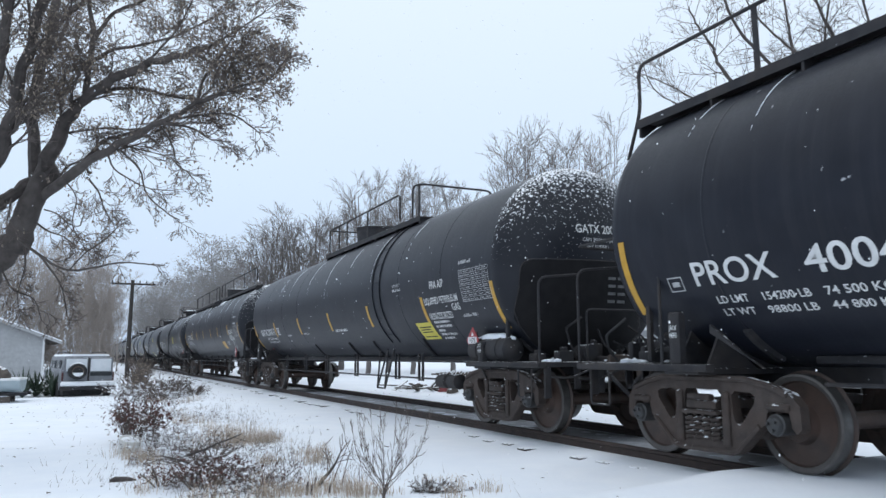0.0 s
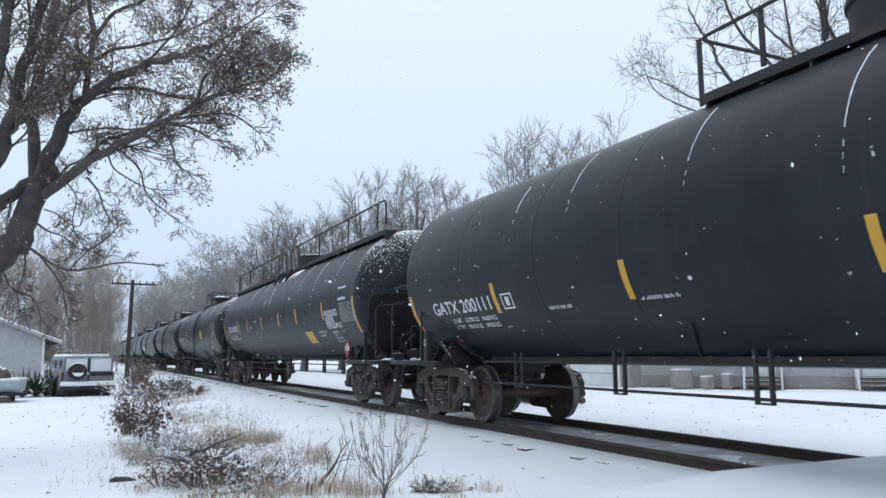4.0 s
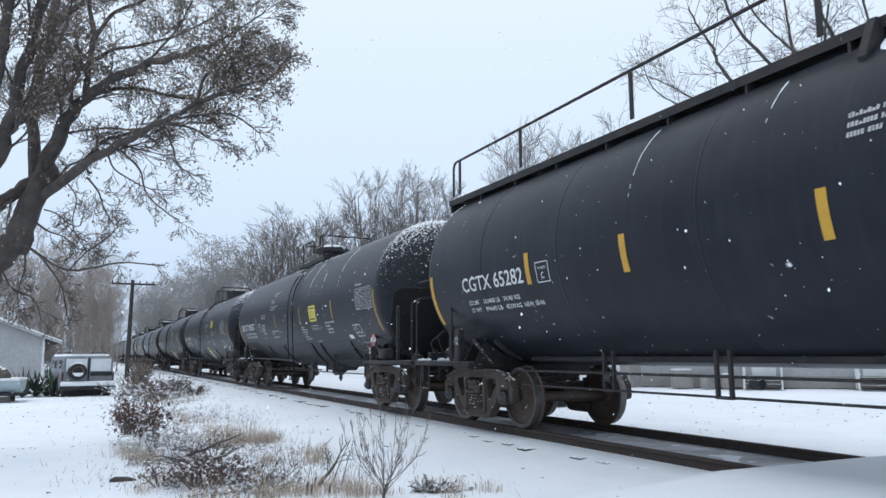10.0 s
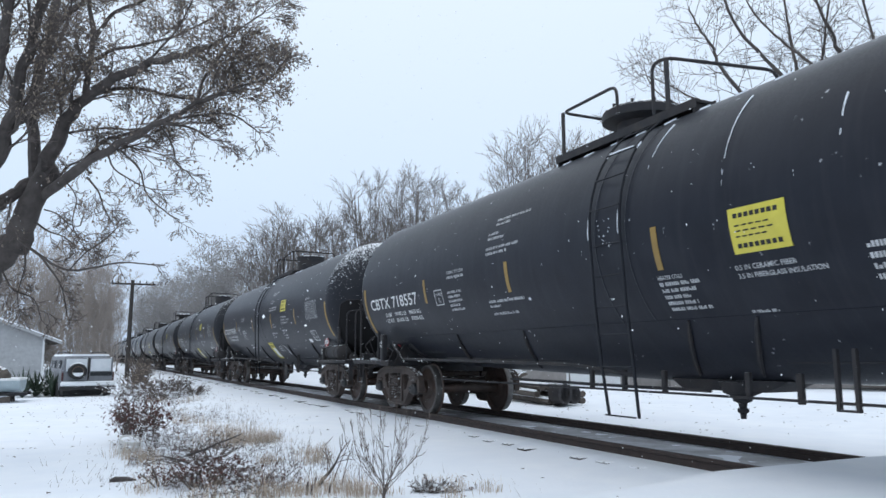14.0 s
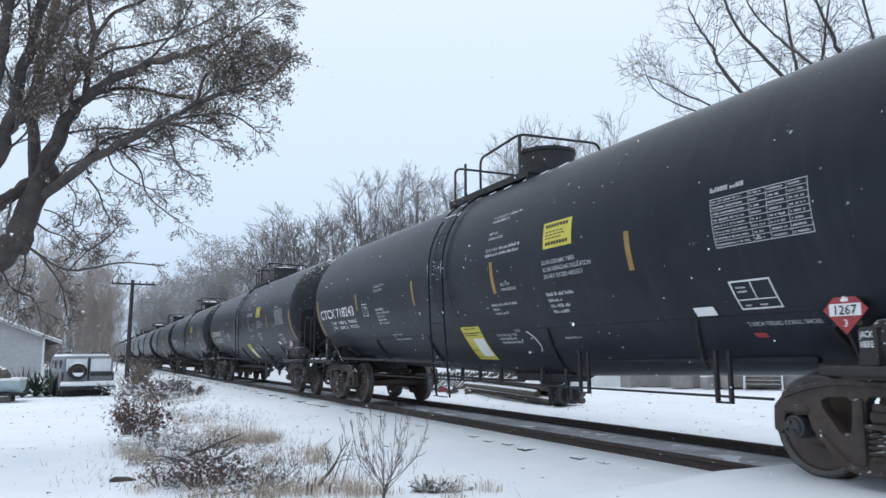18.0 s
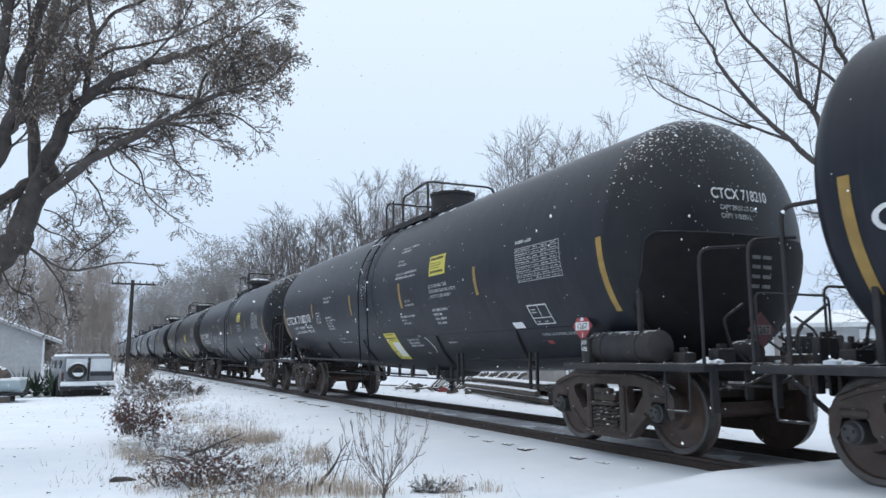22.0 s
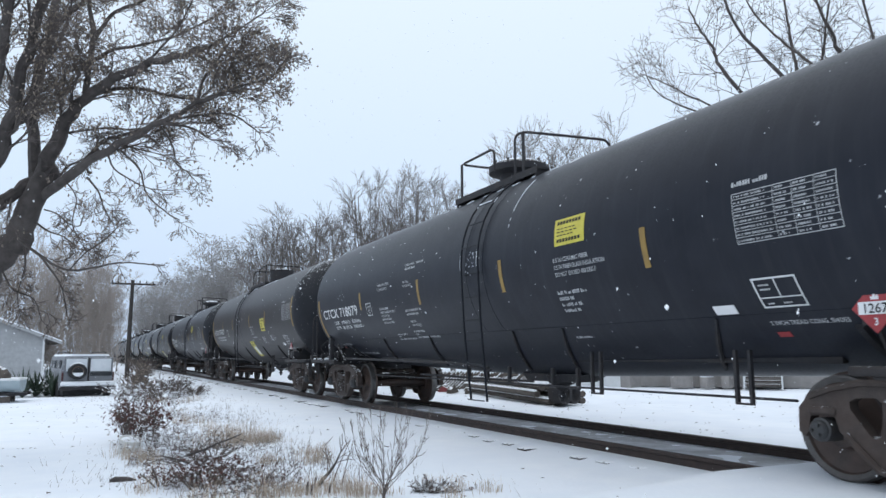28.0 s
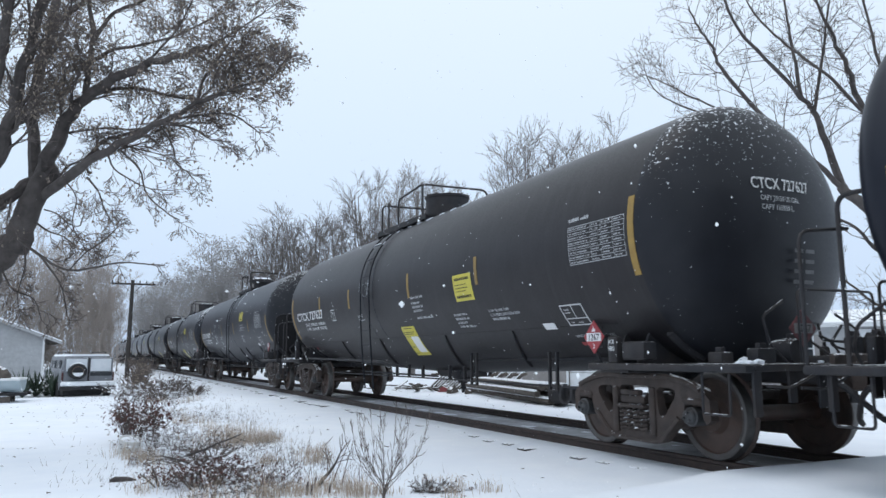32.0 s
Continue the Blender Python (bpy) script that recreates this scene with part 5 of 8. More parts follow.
def pressure_car_belted():
    """The long gas car with a ladder belt and two short rails."""
    KEEL[0] = 0.0
    car = tank_car("long black gas tank car with two short top rails", 8.64, 16.1, 20.3, M_TANK, 0.65, True, 8.62)
    seam_snow(car, ((4.98, 42, 16), (3.65, 52, 13), (1.6, 50, 11), (-0.14, 50, 1), (-1.76, 46, 17), (-3.5, 48, 3), (-5.28, 50, 23)), 17)
    seam_rings(car, (-6.9, -5.0, 2.6, 4.4, 6.6))
    reporting_mark(car, 7.75, -27, "GATX", "200111", 2.0, (("LD LMT", "163700 LB"), ("LT WT", "99300 LB")))
    strip(8.57, -45, -12, car)
    for y in (5.58, 2.63, -0.3, -3.17):
        strip(y, -30, -12.5, car)
    strip(-6.02, -31, -13.4, car)
    strip(-8.58, -40, -11, car)
    g = Geo()
    st = line_frame(g, 5.4, 5.1, -28, -19, 0.025)
    st(5.3, 5.2, -26, -21)
    part("inspection_box", g, M_WHITE, car)
    lettering("FRA AIP", -6.45, -9, 0.13, car, width=0.55)
    lettering("LIQUEFIED PETROLEUM", -6.12, -19.0, 0.12, car, width=1.3, label="white stencilled words")
    lettering("GAS", -7.13, -24.6, 0.12, car, width=0.29)
    lettering("NON-ODORIZED", -6.15, -29.5, 0.125, car, width=0.9)
    text_bars(-6.2, -32.5, 0.05, (0.6, 0.62, 0.25, 0.62, 0.4), car, M_WHITE, seed=41)
    p = curved_sheet("notice_panel", -5.40, -6.06, -45, -31, M_PANEL, car, 0.005, "yellow painted notice panel")
    g = Geo()
    for ph, w in ((-35, 0.5), (-37, 0.42), (-39, 0.46), (-43, 0.5)):
        g.add([on_tank(-5.48, ph, 0.007), on_tank(-5.48 - w, ph, 0.007), on_tank(-5.48 - w, ph + 0.9, 0.007), on_tank(-5.48, ph + 0.9, 0.007)], [(0, 1, 2, 3)])
    part("notice_bar", g, M_DARK, p, kind="stuff")
    data_table(-7.6, -20.5, 0.95, 0.5, car, 43)
    text_bars(-7.6, 2, 0.06, (0.4,), car)
    lettering("WATER CAPACITY", -4.74, -3.0, 0.055, car, M_GREYL, 0.38)
    text_bars(-4.74, -6.4, 0.055, (0.4,), car, seed=44)
    text_bars(4.3, -31, 0.05, (0.5,), car, seed=45)
    text_bars(2.5, -31, 0.05, (0.6,), car, seed=46)
    text_bars(-0.5, -31.5, 0.07, (0.9,), car, M_WHITE, seed=47)
    text_bars(-7.4, -30, 0.06, (0.5,), car, seed=48)
    placard(-7.72, 1.31, -1.33, "1075", car)
    zt = TANK_Z + TANK_R
    walkway(car, -4.62, 1.9, -0.86, -0.6, zt - 0.11)
    x, top = 0.72, zt + 0.62
    top_rail(car, [(x, 2.05, zt - 0.05), (x, 2.05, top), (-x, 2.05, top), (-x, -3.2, top), (-x, -3.2, zt + 0.05)],
             [(-x, 2.05, zt - 0.15, top), (-x, 1.2, zt, top), (-x, 0.5, zt, top), (-x, -1.08, zt - 0.1, top)])
    top_rail(car, [(-x, -3.9, zt), (-x, -3.9, top + 0.02), (-x, -4.25, top + 0.02), (x, -4.7, top - 0.1), (x, -4.8, zt - 0.1)], [(-x, -4.25, zt - 0.15, top)])
    manway(car, 0.1, 0.55, 0.42)
    side_reservoir(car, -8.15, True)
    # belt of two rails round the tank, and a braced step below
    for y in (-3.64, -4.05):
        pts = [on_tank(y, a, 0.012) for a in range(74, -50, -8)]
        part("ladder_rail", Geo().tube(pts, 0.012, 6), M_LADDER, car)
    for a in (60, 46, 32, 18, 4, -10, -24, -38):
        part("ladder_rung", Geo().tube([on_tank(-3.64, a, 0.014), on_tank(-4.05, a, 0.014)], 0.007, 5), M_LADDER, car)
    for (ya, za), (yb, zb) in (((-3.92, 1.2), (-3.97, 0.46)), ((-4.33, 1.2), (-3.97, 0.46)), ((-4.33, 1.2), (-4.38, 0.46)), ((-4.68, 1.2), (-4.38, 0.46)), ((-3.97, 0.46), (-4.38, 0.46))):
        part("step_leg", Geo().tube([(-1.42, ya, za), (-1.5, yb, zb)] if za > 1 else [(-1.5, ya, za), (-1.5, yb, zb)], 0.018, 6), M_FRAME, car)
    for y in (-5.3, -2.6, -0.9, 2.0):
        pts = [on_tank(y + 0.4 * i / 5, -44 - 5 * i, 0.012) for i in range(6)]
        part("flank_strap", Geo().tube(pts, 0.024, 6), M_FRAME, car)
    rod_line(car, -6.7, 6.7, 0.66, -1.0, (5.6, 3.3, 1.2, -1.2, -3.78, -4.97), 0.05, 0.018)
    part("brake_pipe", Geo().tube([(-1.0, -6.7, 0.98), (-1.0, 6.7, 0.98)], 0.016, 6), M_FRAME, car)
    for y in (-6.14, -6.56):
        g = Geo().lathe([(y - 0.2, 0.0), (y - 0.19, 0.08), (y - 0.16, 0.125), (y + 0.15, 0.125), (y + 0.18, 0.08), (y + 0.2, 0.0)], 16, "y", (-1.05, 0, 0.64))
        part("air_reservoir", g, M_FRAME, car)
    curved_sheet("red_stencil", 7.5, 7.36, -48.5, -46, M_PLACARD, car, 0.006, "small red stencil mark")
    head_writing(car, 8.64, "GATX 200111")
    return car


def pressure_car_front():
    """The first gas car, with hooped end rails on its top."""
    KEEL[0] = 0.0
    car = tank_car("black gas tank car with hooped rail along its top", 8.85, 16.1, 20.3, M_TANK, 0.65, True, 8.77)
    seam_snow(car, (7.9, 7.0, 4.4), 23)
    seam_rings(car, (7.5, 5.0, 2.6))
    lettering("PROX", 7.8, -27.5, 0.25, car, width=0.98)
    lettering("400412", 6.52, -27.5, 0.25, car, width=1.3)
    for i, row in enumerate((("LD LMT", "154200 LB", "74 500 KG"), ("LT WT", "98800 LB", "44 800 KG"))):
        for a, y, w in zip(row, (7.62, 7.1, 6.45), (0.38, 0.52, 0.6)):
            lettering(a, y, -35.5 - 5.5 * i, 0.085, car, width=w)
    strip(8.72, -38, -5.6, car, 0.09)
    g = Geo()
    st = line_frame(g, 8.15, 7.95, -29, -23, 0.012)
    st(8.1, 8.0, -27, -25)
    part("inspection_box", g, M_GREYL, car)
    zt = TANK_Z + TANK_R
    walkway(car, -8.0, 9.1, -0.88, -0.64, zt - 0.10)
    top_rail(car, [(-0.82, 9.35, zt - 0.5), (-0.82, 9.1, zt + 0.05), (-0.82, 9.1, zt + 0.62), (-0.82, -8.0, zt + 0.62), (-0.82, -8.0, zt)], [(-0.82, y, zt - 0.1, zt + 0.61) for y in (7.34, 5.1, 2.9)])
    manway(car, 0.0, 0.5, 0.4)
    rod_line(car, -6.7, 6.7, 0.82, -1.0, (5.6, 3.3, 1.2), 0.16, 0.02)
    return car


# where each car's middle stands in the train, counted from the crossing at 16 s
TRAIN = []
first = pressure_car_front()
TRAIN.append((first, -59.6))
TRAIN.append((pressure_car_belted(), -39.3))
TRAIN.append((pressure_car_long_rail(), -19.0))
for mark, number, mid, lay, tall, tank in (("CBTX", "718557", -0.4, EARLY, False, False), ("CTCX", "718243", 17.9, COMMON, True, True), ("CTCX", "718210", 36.17, COMMON, True, True), ("CTCX", "718079", 54.6, BARE, False, False)):
    TRAIN.append((general_car(mark, number, lay, tall_front=tall, side_tank=tank, snowy=bool(lay["lines"])), mid))
late = general_car("CTCX", "727627", LATER, paint=M_TANK_B, label="brown-black tank car with short top platform and yellow marks", snowy=False)
TRAIN.append((late, 72.9))
for i in range(9):
    c = copy_thing(TRAIN[4][0] if i % 3 else TRAIN[6][0], pose(0, 0, 0))
    TRAIN.append((c, 72.9 + 18.4 * (i + 1)))
    for ch in c.children:
        if ch.name.startswith("wheelset"):
            WHEELSETS.append((ch, ch.matrix_basis.translation.y))


# ---------------------------------------------------------------- ground and track
def rise(x, y):
    """The lie of the ground."""
    d = abs(x - TRACK_X)
    z = GROUND_Z
    if y > 5.4:
        z += 0.055 * max(0.0, min(1.0, (1.45 - d) / 0.35)) + 0.01 * max(0.0, min(1.0, (3.5 - d) / 2.0))
    near = max(0.0, min(1.0, (5.9 - y) / 0.5))
    cross = max(0.0, min(1.0, (3.6 - d) / 2.2))
    z = z + near * cross * (0.005 - z)
    bumps = 0.05 * noise.noise((x * 0.35, y * 0.35, 0.3)) + 0.02 * noise.noise((x * 1.3, y * 1.3, 4.0))
    return z + bumps * max(0.0, min(1.0, (d - 2.0) / 1.5)) - 0.10 * max(0.0, min(1.0, (y - 18) / 12)) * max(0.0, min(1.0, (3.0 - x) / 2.0))


def ground_mesh():
    xs = [-900, -300, -120, -60, -35, -22] + list(np.arange(-16, 4.2, 0.35)) + list(np.arange(4.3, 9.3, 0.15)) + list(np.arange(9.4, 24, 0.35)) + [26, 30, 36, 45, 60, 90, 160, 400, 900]
    ys = [-400, -120, -40, -15, -8, -5] + list(np.arange(-3, 5.2, 0.3)) + list(np.arange(5.3, 6.5, 0.1)) + list(np.arange(6.6, 22, 0.3)) + list(np.arange(22, 60, 1.2)) + [62, 70, 80, 95, 110, 140, 190, 260, 400, 700, 1500]
    g = Geo()
    v = [(float(x), float(y), rise(float(x), float(y))) for y in ys for x in xs]
    n = len(xs)
    g.add(v, [(j * n + i, j * n + i + 1, (j + 1) * n + i + 1, (j + 1) * n + i) for j in range(len(ys) - 1) for i in range(n - 1)])
    return g


solid("ground", ground_mesh(), M_SNOW, "snow-covered ground beside the railway", "ground", kind="structure")

track = thing("railway_track", "single railway track with brown rails on snowed-in ties", "railway track", pose(0, 0, 0))
for s in (-1, 1):
    x = TRACK_X + s * 0.76
    prof = [(x - 0.075, -0.17), (x + 0.075, -0.17), (x + 0.07, -0.15), (x + 0.012, -0.135), (x + 0.01, -0.05), (x + 0.036, -0.038), (x + 0.036, -0.008), (x + 0.028, 0.0),
            (x - 0.028, 0.0), (x - 0.036, -0.008), (x - 0.036, -0.038), (x - 0.01, -0.05), (x - 0.012, -0.135), (x - 0.07, -0.15)]
    part("rail", Geo().prism(prof, "y", -120, 420), M_RAIL, track, "brown steel rail with a worn head")

rnd = random.Random(12)
bx = [TRACK_X - 0.64 + 0.16 * i for i in range(9)]
by = [5.95 + 0.2 * i for i in range(130)] + [32 + 4 * i for i in range(40)]
bed = Geo().add([(x, y, -0.122 + 0.012 * noise.noise((x * 3, y * 3, 1.0))) for y in by for x in bx], [(j * 9 + i, j * 9 + i + 1, (j + 1) * 9 + i + 1, (j + 1) * 9 + i) for j in range(len(by) - 1) for i in range(8)])
part("snow_bed", bed, M_GREYSNOW, track, "grey grit-stained snow between the rails")


# ---------------------------------------------------------------- buildings and vehicles
M_SIDING = surface("pale_grey_siding", (0.36, 0.37, 0.38), (0.44, 0.45, 0.46), 5, 0.7, 0, 0.15, 40, (0.28, 0.28, 0.28), 0.9, 0.5)
M_TAUPE = surface("taupe_wall_panel", (0.26, 0.245, 0.235), (0.33, 0.31, 0.30), 4, 0.75, 0, 0.15, 40, (0.2, 0.19, 0.18), 0.9, 0.5)
M_DOORW = surface("white_painted_door", (0.66, 0.68, 0.69), (0.74, 0.76, 0.77), 4, 0.5, 0, 0.05, 40, (0.5, 0.5, 0.5), 1.2, 0.35)
M_ROOFSNOW = surface("roof_snow", (0.80, 0.83, 0.87), (0.86, 0.88, 0.91), 1.5, 0.75, 0, 0.3, 14, spec=0.3)
M_GLASS = surface("dark_window_glass", (0.03, 0.035, 0.04), (0.05, 0.055, 0.06), 2, 0.12, 0, 0.0, 20, rough_var=0.03)
M_CARPAINT = surface("dull_grey_car_paint", (0.17, 0.18, 0.20), (0.24, 0.25, 0.27), 5, 0.4, 0.2, 0.04, 50, (0.12, 0.125, 0.135), 1.2, 0.4, snow=0.5, snow_from=0.1, snow_scale=5)
M_FROST = surface("frosted_window", (0.60, 0.64, 0.68), (0.74, 0.77, 0.80), 4, 0.6, 0, 0.2, 30)
M_RUBBER = surface("black_rubber", (0.016, 0.016, 0.017), (0.028, 0.028, 0.03), 8, 0.8, 0, 0.3, 60)
M_TEAL = surface("pale_blue_hull_paint", (0.38, 0.46, 0.50), (0.46, 0.54, 0.57), 4, 0.5, 0, 0.1, 40, (0.3, 0.34, 0.35), 1.4, 0.5)
M_REDM = surface("faded_red_metal", (0.20, 0.035, 0.04), (0.30, 0.07, 0.07), 5, 0.6, 0, 0.2, 40, (0.1, 0.06, 0.05), 4, 0.6, snow=0.5, snow_from=0.2, snow_scale=7)
M_TAIL = surface("dull_tail_lamp_lens", (0.05, 0.012, 0.012), (0.08, 0.02, 0.02), 6, 0.4, 0, 0.05, 40, snow=0.3, snow_from=0.2)
M_GREEN = surface("dark_green_blade", (0.022, 0.04, 0.025), (0.045, 0.07, 0.045), 5, 0.6, 0, 0.1, 40, snow=0.35, snow_from=0.35)
M_POLE = surface("tarred_pole_wood", (0.03, 0.026, 0.024), (0.055, 0.048, 0.044), 7, 0.85, 0, 0.4, 40)
M_BUCKET = surface("weathered_white_plastic", (0.58, 0.57, 0.54), (0.68, 0.67, 0.64), 6, 0.6, 0, 0.1, 40, snow=0.4, snow_from=0.4)


def shed():
    t = thing("shed", "pale grey gabled shed with snow on its roof", "shed", pose(-5.0, 52.6, -0.45, 0, 0, 8))
    w, ln, e, pk = 2.5, 6.0, 2.74, 3.7
    part("front_wall", Geo().prism([(-w, 0), (w, 0), (w, e), (0, pk), (-w, e)], "y", 0, 0.15), M_SIDING, t, "grey gable wall")
    part("side_wall", Geo().box(w - 0.15, w, 0.15, ln, 0, e), M_SIDING, t)
    part("side_wall", Geo().box(-w, -w + 0.15, 0.15, ln, 0, e), M_SIDING, t)
    part("back_wall", Geo().prism([(-w, 0), (w, 0), (w, e), (0, pk), (-w, e)], "y", ln, ln + 0.15), M_SIDING, t)
    sl = (pk - e) / w
    for s in (-1, 1):
        o = 1.0 if s > 0 else 0.45
        z_e = e - sl * o
        part("roof", Geo().prism([(0, pk + 0.02), (s * (w + o), z_e + 0.02), (s * (w + o), z_e + 0.12), (0, pk + 0.14)], "y", -0.4, ln + 0.4), M_WOOD, t, "sloping roof")
        part("roof_snow", Geo().prism([(0, pk + 0.144), (s * (w + o - 0.02), z_e + 0.124), (s * (w + o - 0.02), z_e + 0.22), (0, pk + 0.25)], "y", -0.36, ln + 0.36), M_ROOFSNOW, t, "layer of snow on the roof")
        part("fascia", Geo().prism([(0, pk - 0.02), (s * (w + o), z_e - 0.04), (s * (w + o), z_e + 0.10), (0, pk + 0.12)], "y", -0.45, -0.404), M_SIDING, t)
        part("corner_board", Geo().box(s * w - 0.06, s * w + 0.06, -0.02, 0.1, 0, e), M_DOORW, t)
    for i in range(14):
        z = 0.2 + i * 0.18
        part("siding_board", Geo().box(-w + 0.07, w - 0.07, -0.012, -0.002, z, z + 0.17), M_SIDING, t)
    return t


shed()


def suv():
    t = thing("parked_van", "grey snow-dusted van with a rear spare wheel", "van", pose(0.05, 29.3, -0.38, 0, 0, 10) @ Matrix.Diagonal((0.98, 1, 0.9, 1)))
    hw = 0.86
    def shell(prof, z0, z1, x_top):
        """A body tier between two heights, narrower at the top."""
        g = Geo()
        lo = [(x, y, z0) for x, y in prof(1.0)]
        hi = [(x, y, z1) for x, y in prof(x_top)]
        n = len(lo)
        g.add(lo + hi, [tuple(range(n)), tuple(range(2 * n - 1, n - 1, -1))] + [(i, i + n, (i + 1) % n + n, (i + 1) % n) for i in range(n)])
        return g
    def plan(y0, y1, c=0.14, w=hw):
        return lambda k: [(-w * k + c, y0), (w * k - c, y0), (w * k, y0 + c), (w * k, y1 - c), (w * k - c, y1), (-w * k + c, y1), (-w * k, y1 - c), (-w * k, y0 + c)]
    g = shell(plan(0.0, 4.5), 0.38, 0.62, 1.02)
    part("lower_body", g, M_CARPAINT, t)
    part("body", shell(plan(0.0, 4.5), 0.62, 1.12, 0.98), M_CARPAINT, t, "grey body panels dusted with snow")
    part("cabin", shell(plan(0.06, 3.3, 0.16, hw * 0.98), 1.12, 1.66, 0.88), M_CARPAINT, t)
    part("roof", shell(plan(0.1, 3.1, 0.18, hw * 0.86), 1.66, 1.74, 0.94), M_ROOFSNOW, t, "roof under a layer of snow")
    part("bonnet_snow", Geo().box(-hw + 0.1, hw - 0.1, 3.35, 4.4, 1.12, 1.17, 0.03), M_ROOFSNOW, t)
    for s in (-1, 1):
        d = part("rear_door", Geo().box(min(s * 0.02, s * 0.80), max(s * 0.02, s * 0.80), -0.035, 0.0, 0.66, 1.6, 0.012), M_CARPAINT, t, "rear door")
        part("rear_window", Geo().box(min(s * 0.06, s * 0.74), max(s * 0.06, s * 0.74), -0.05, -0.037, 1.08, 1.56, 0.012), M_FROST, d, "frosted rear window")
        part("tail_lamp", Geo().box(min(s * 0.80, s * 0.86), max(s * 0.80, s * 0.86), -0.03, 0.05, 0.72, 1.05, 0.01), M_TAIL, t, "dull dark red tail lamp")
        for y0 in (0.5, 1.6):
            part("side_window", Geo().box(min(s * 0.80, s * 0.845), max(s * 0.80, s * 0.845), y0, y0 + 0.9, 1.18, 1.5, 0.01), M_GLASS, t, "dark side window")
    part("door_band", Geo().box(0.06, 0.78, -0.048, -0.037, 0.90, 1.05), M_GLASS, t, "dark lower door trim")
    # black box that puts the shade under the van into the shape
    part("underbody", Geo().box(-0.8, 0.8, 0.05, 4.3, 0.16, 0.378, 0.02), M_RUBBER, t, "black underside box standing for the shade below")
    part("bumper", Geo().box(-0.92, 0.92, -0.18, 0.0, 0.36, 0.52, 0.03), M_FRAME, t)
    part("window_divider", Geo().box(-0.03, 0.03, -0.06, -0.037, 0.66, 1.6, 0.006), M_FRAME, t)
    part("bumper_snow", Geo().box(-0.9, 0.9, -0.2, -0.02, 0.522, 0.70, 0.05), M_ROOFSNOW, t, "snow along the bumper")
    tyre = [(-0.24, 0.17), (-0.24, 0.26), (-0.20, 0.305), (-0.08, 0.31), (-0.06, 0.26), (-0.06, 0.17)]
    sp = part("spare_wheel", Geo().lathe(tyre, 28, "y", (-0.38, 0, 1.08)), M_RUBBER, t, "black spare tyre on the rear door")
    part("rim", Geo().lathe([(-0.2, 0.0), (-0.21, 0.09), (-0.16, 0.1), (-0.16, 0.15), (-0.24, 0.16), (-0.25, 0.2), (-0.15, 0.2)], 24, "y", (-0.38, 0, 1.08)), M_WHEEL, sp, "dull steel wheel disc")
    part("snow_wedge", Geo().prism([(-0.38 + 0.19 * math.cos(a), 1.08 + 0.19 * math.sin(a)) for a in np.linspace(math.pi * 1.08, math.pi * 1.92, 9)], "y", -0.275, -0.262), M_ROOFSNOW, sp, "snow lodged in the wheel")
    part("tyre_snow", Geo().tube([(-0.38 + 0.29 * math.cos(a), -0.16, 1.08 + 0.31 * math.sin(a)) for a in np.linspace(0.5, 2.6, 9)], [0.01, 0.03, 0.04, 0.045, 0.045, 0.045, 0.04, 0.03, 0.01], 6), M_ROOFSNOW, sp)
    part("hub", Geo().lathe([(-0.26, 0.0), (-0.25, 0.07), (-0.16, 0.08)], 16, "y", (-0.38, 0, 1.08)), M_DARK, sp)
    for x in (-0.78, 0.78):
        for y in (0.8, 3.6):
            w = part("wheel", Geo().lathe([(-0.11, 0.18), (-0.11, 0.30), (-0.08, 0.34), (0.08, 0.34), (0.11, 0.30), (0.11, 0.18)], 24, "x", (x, y, 0.34)), M_RUBBER, t)
            part("rim", Geo().lathe([(-0.06, 0.0), (-0.07, 0.12), (-0.05, 0.185), (0.05, 0.185), (0.07, 0.12), (0.06, 0.0)], 20, "x", (x, y, 0.34)), M_WHEEL, w)
    part("roof_rack", Geo().tube(bent([(-0.6, 0.3, 1.74), (-0.6, 0.3, 1.82), (-0.6, 2.8, 1.82), (-0.6, 2.8, 1.74)], 0.05), 0.015, 5), M_FRAME, t)
    part("roof_rack", Geo().tube(bent([(0.6, 0.3, 1.74), (0.6, 0.3, 1.82), (0.6, 2.8, 1.82), (0.6, 2.8, 1.74)], 0.05), 0.015, 5), M_FRAME, t)


suv()


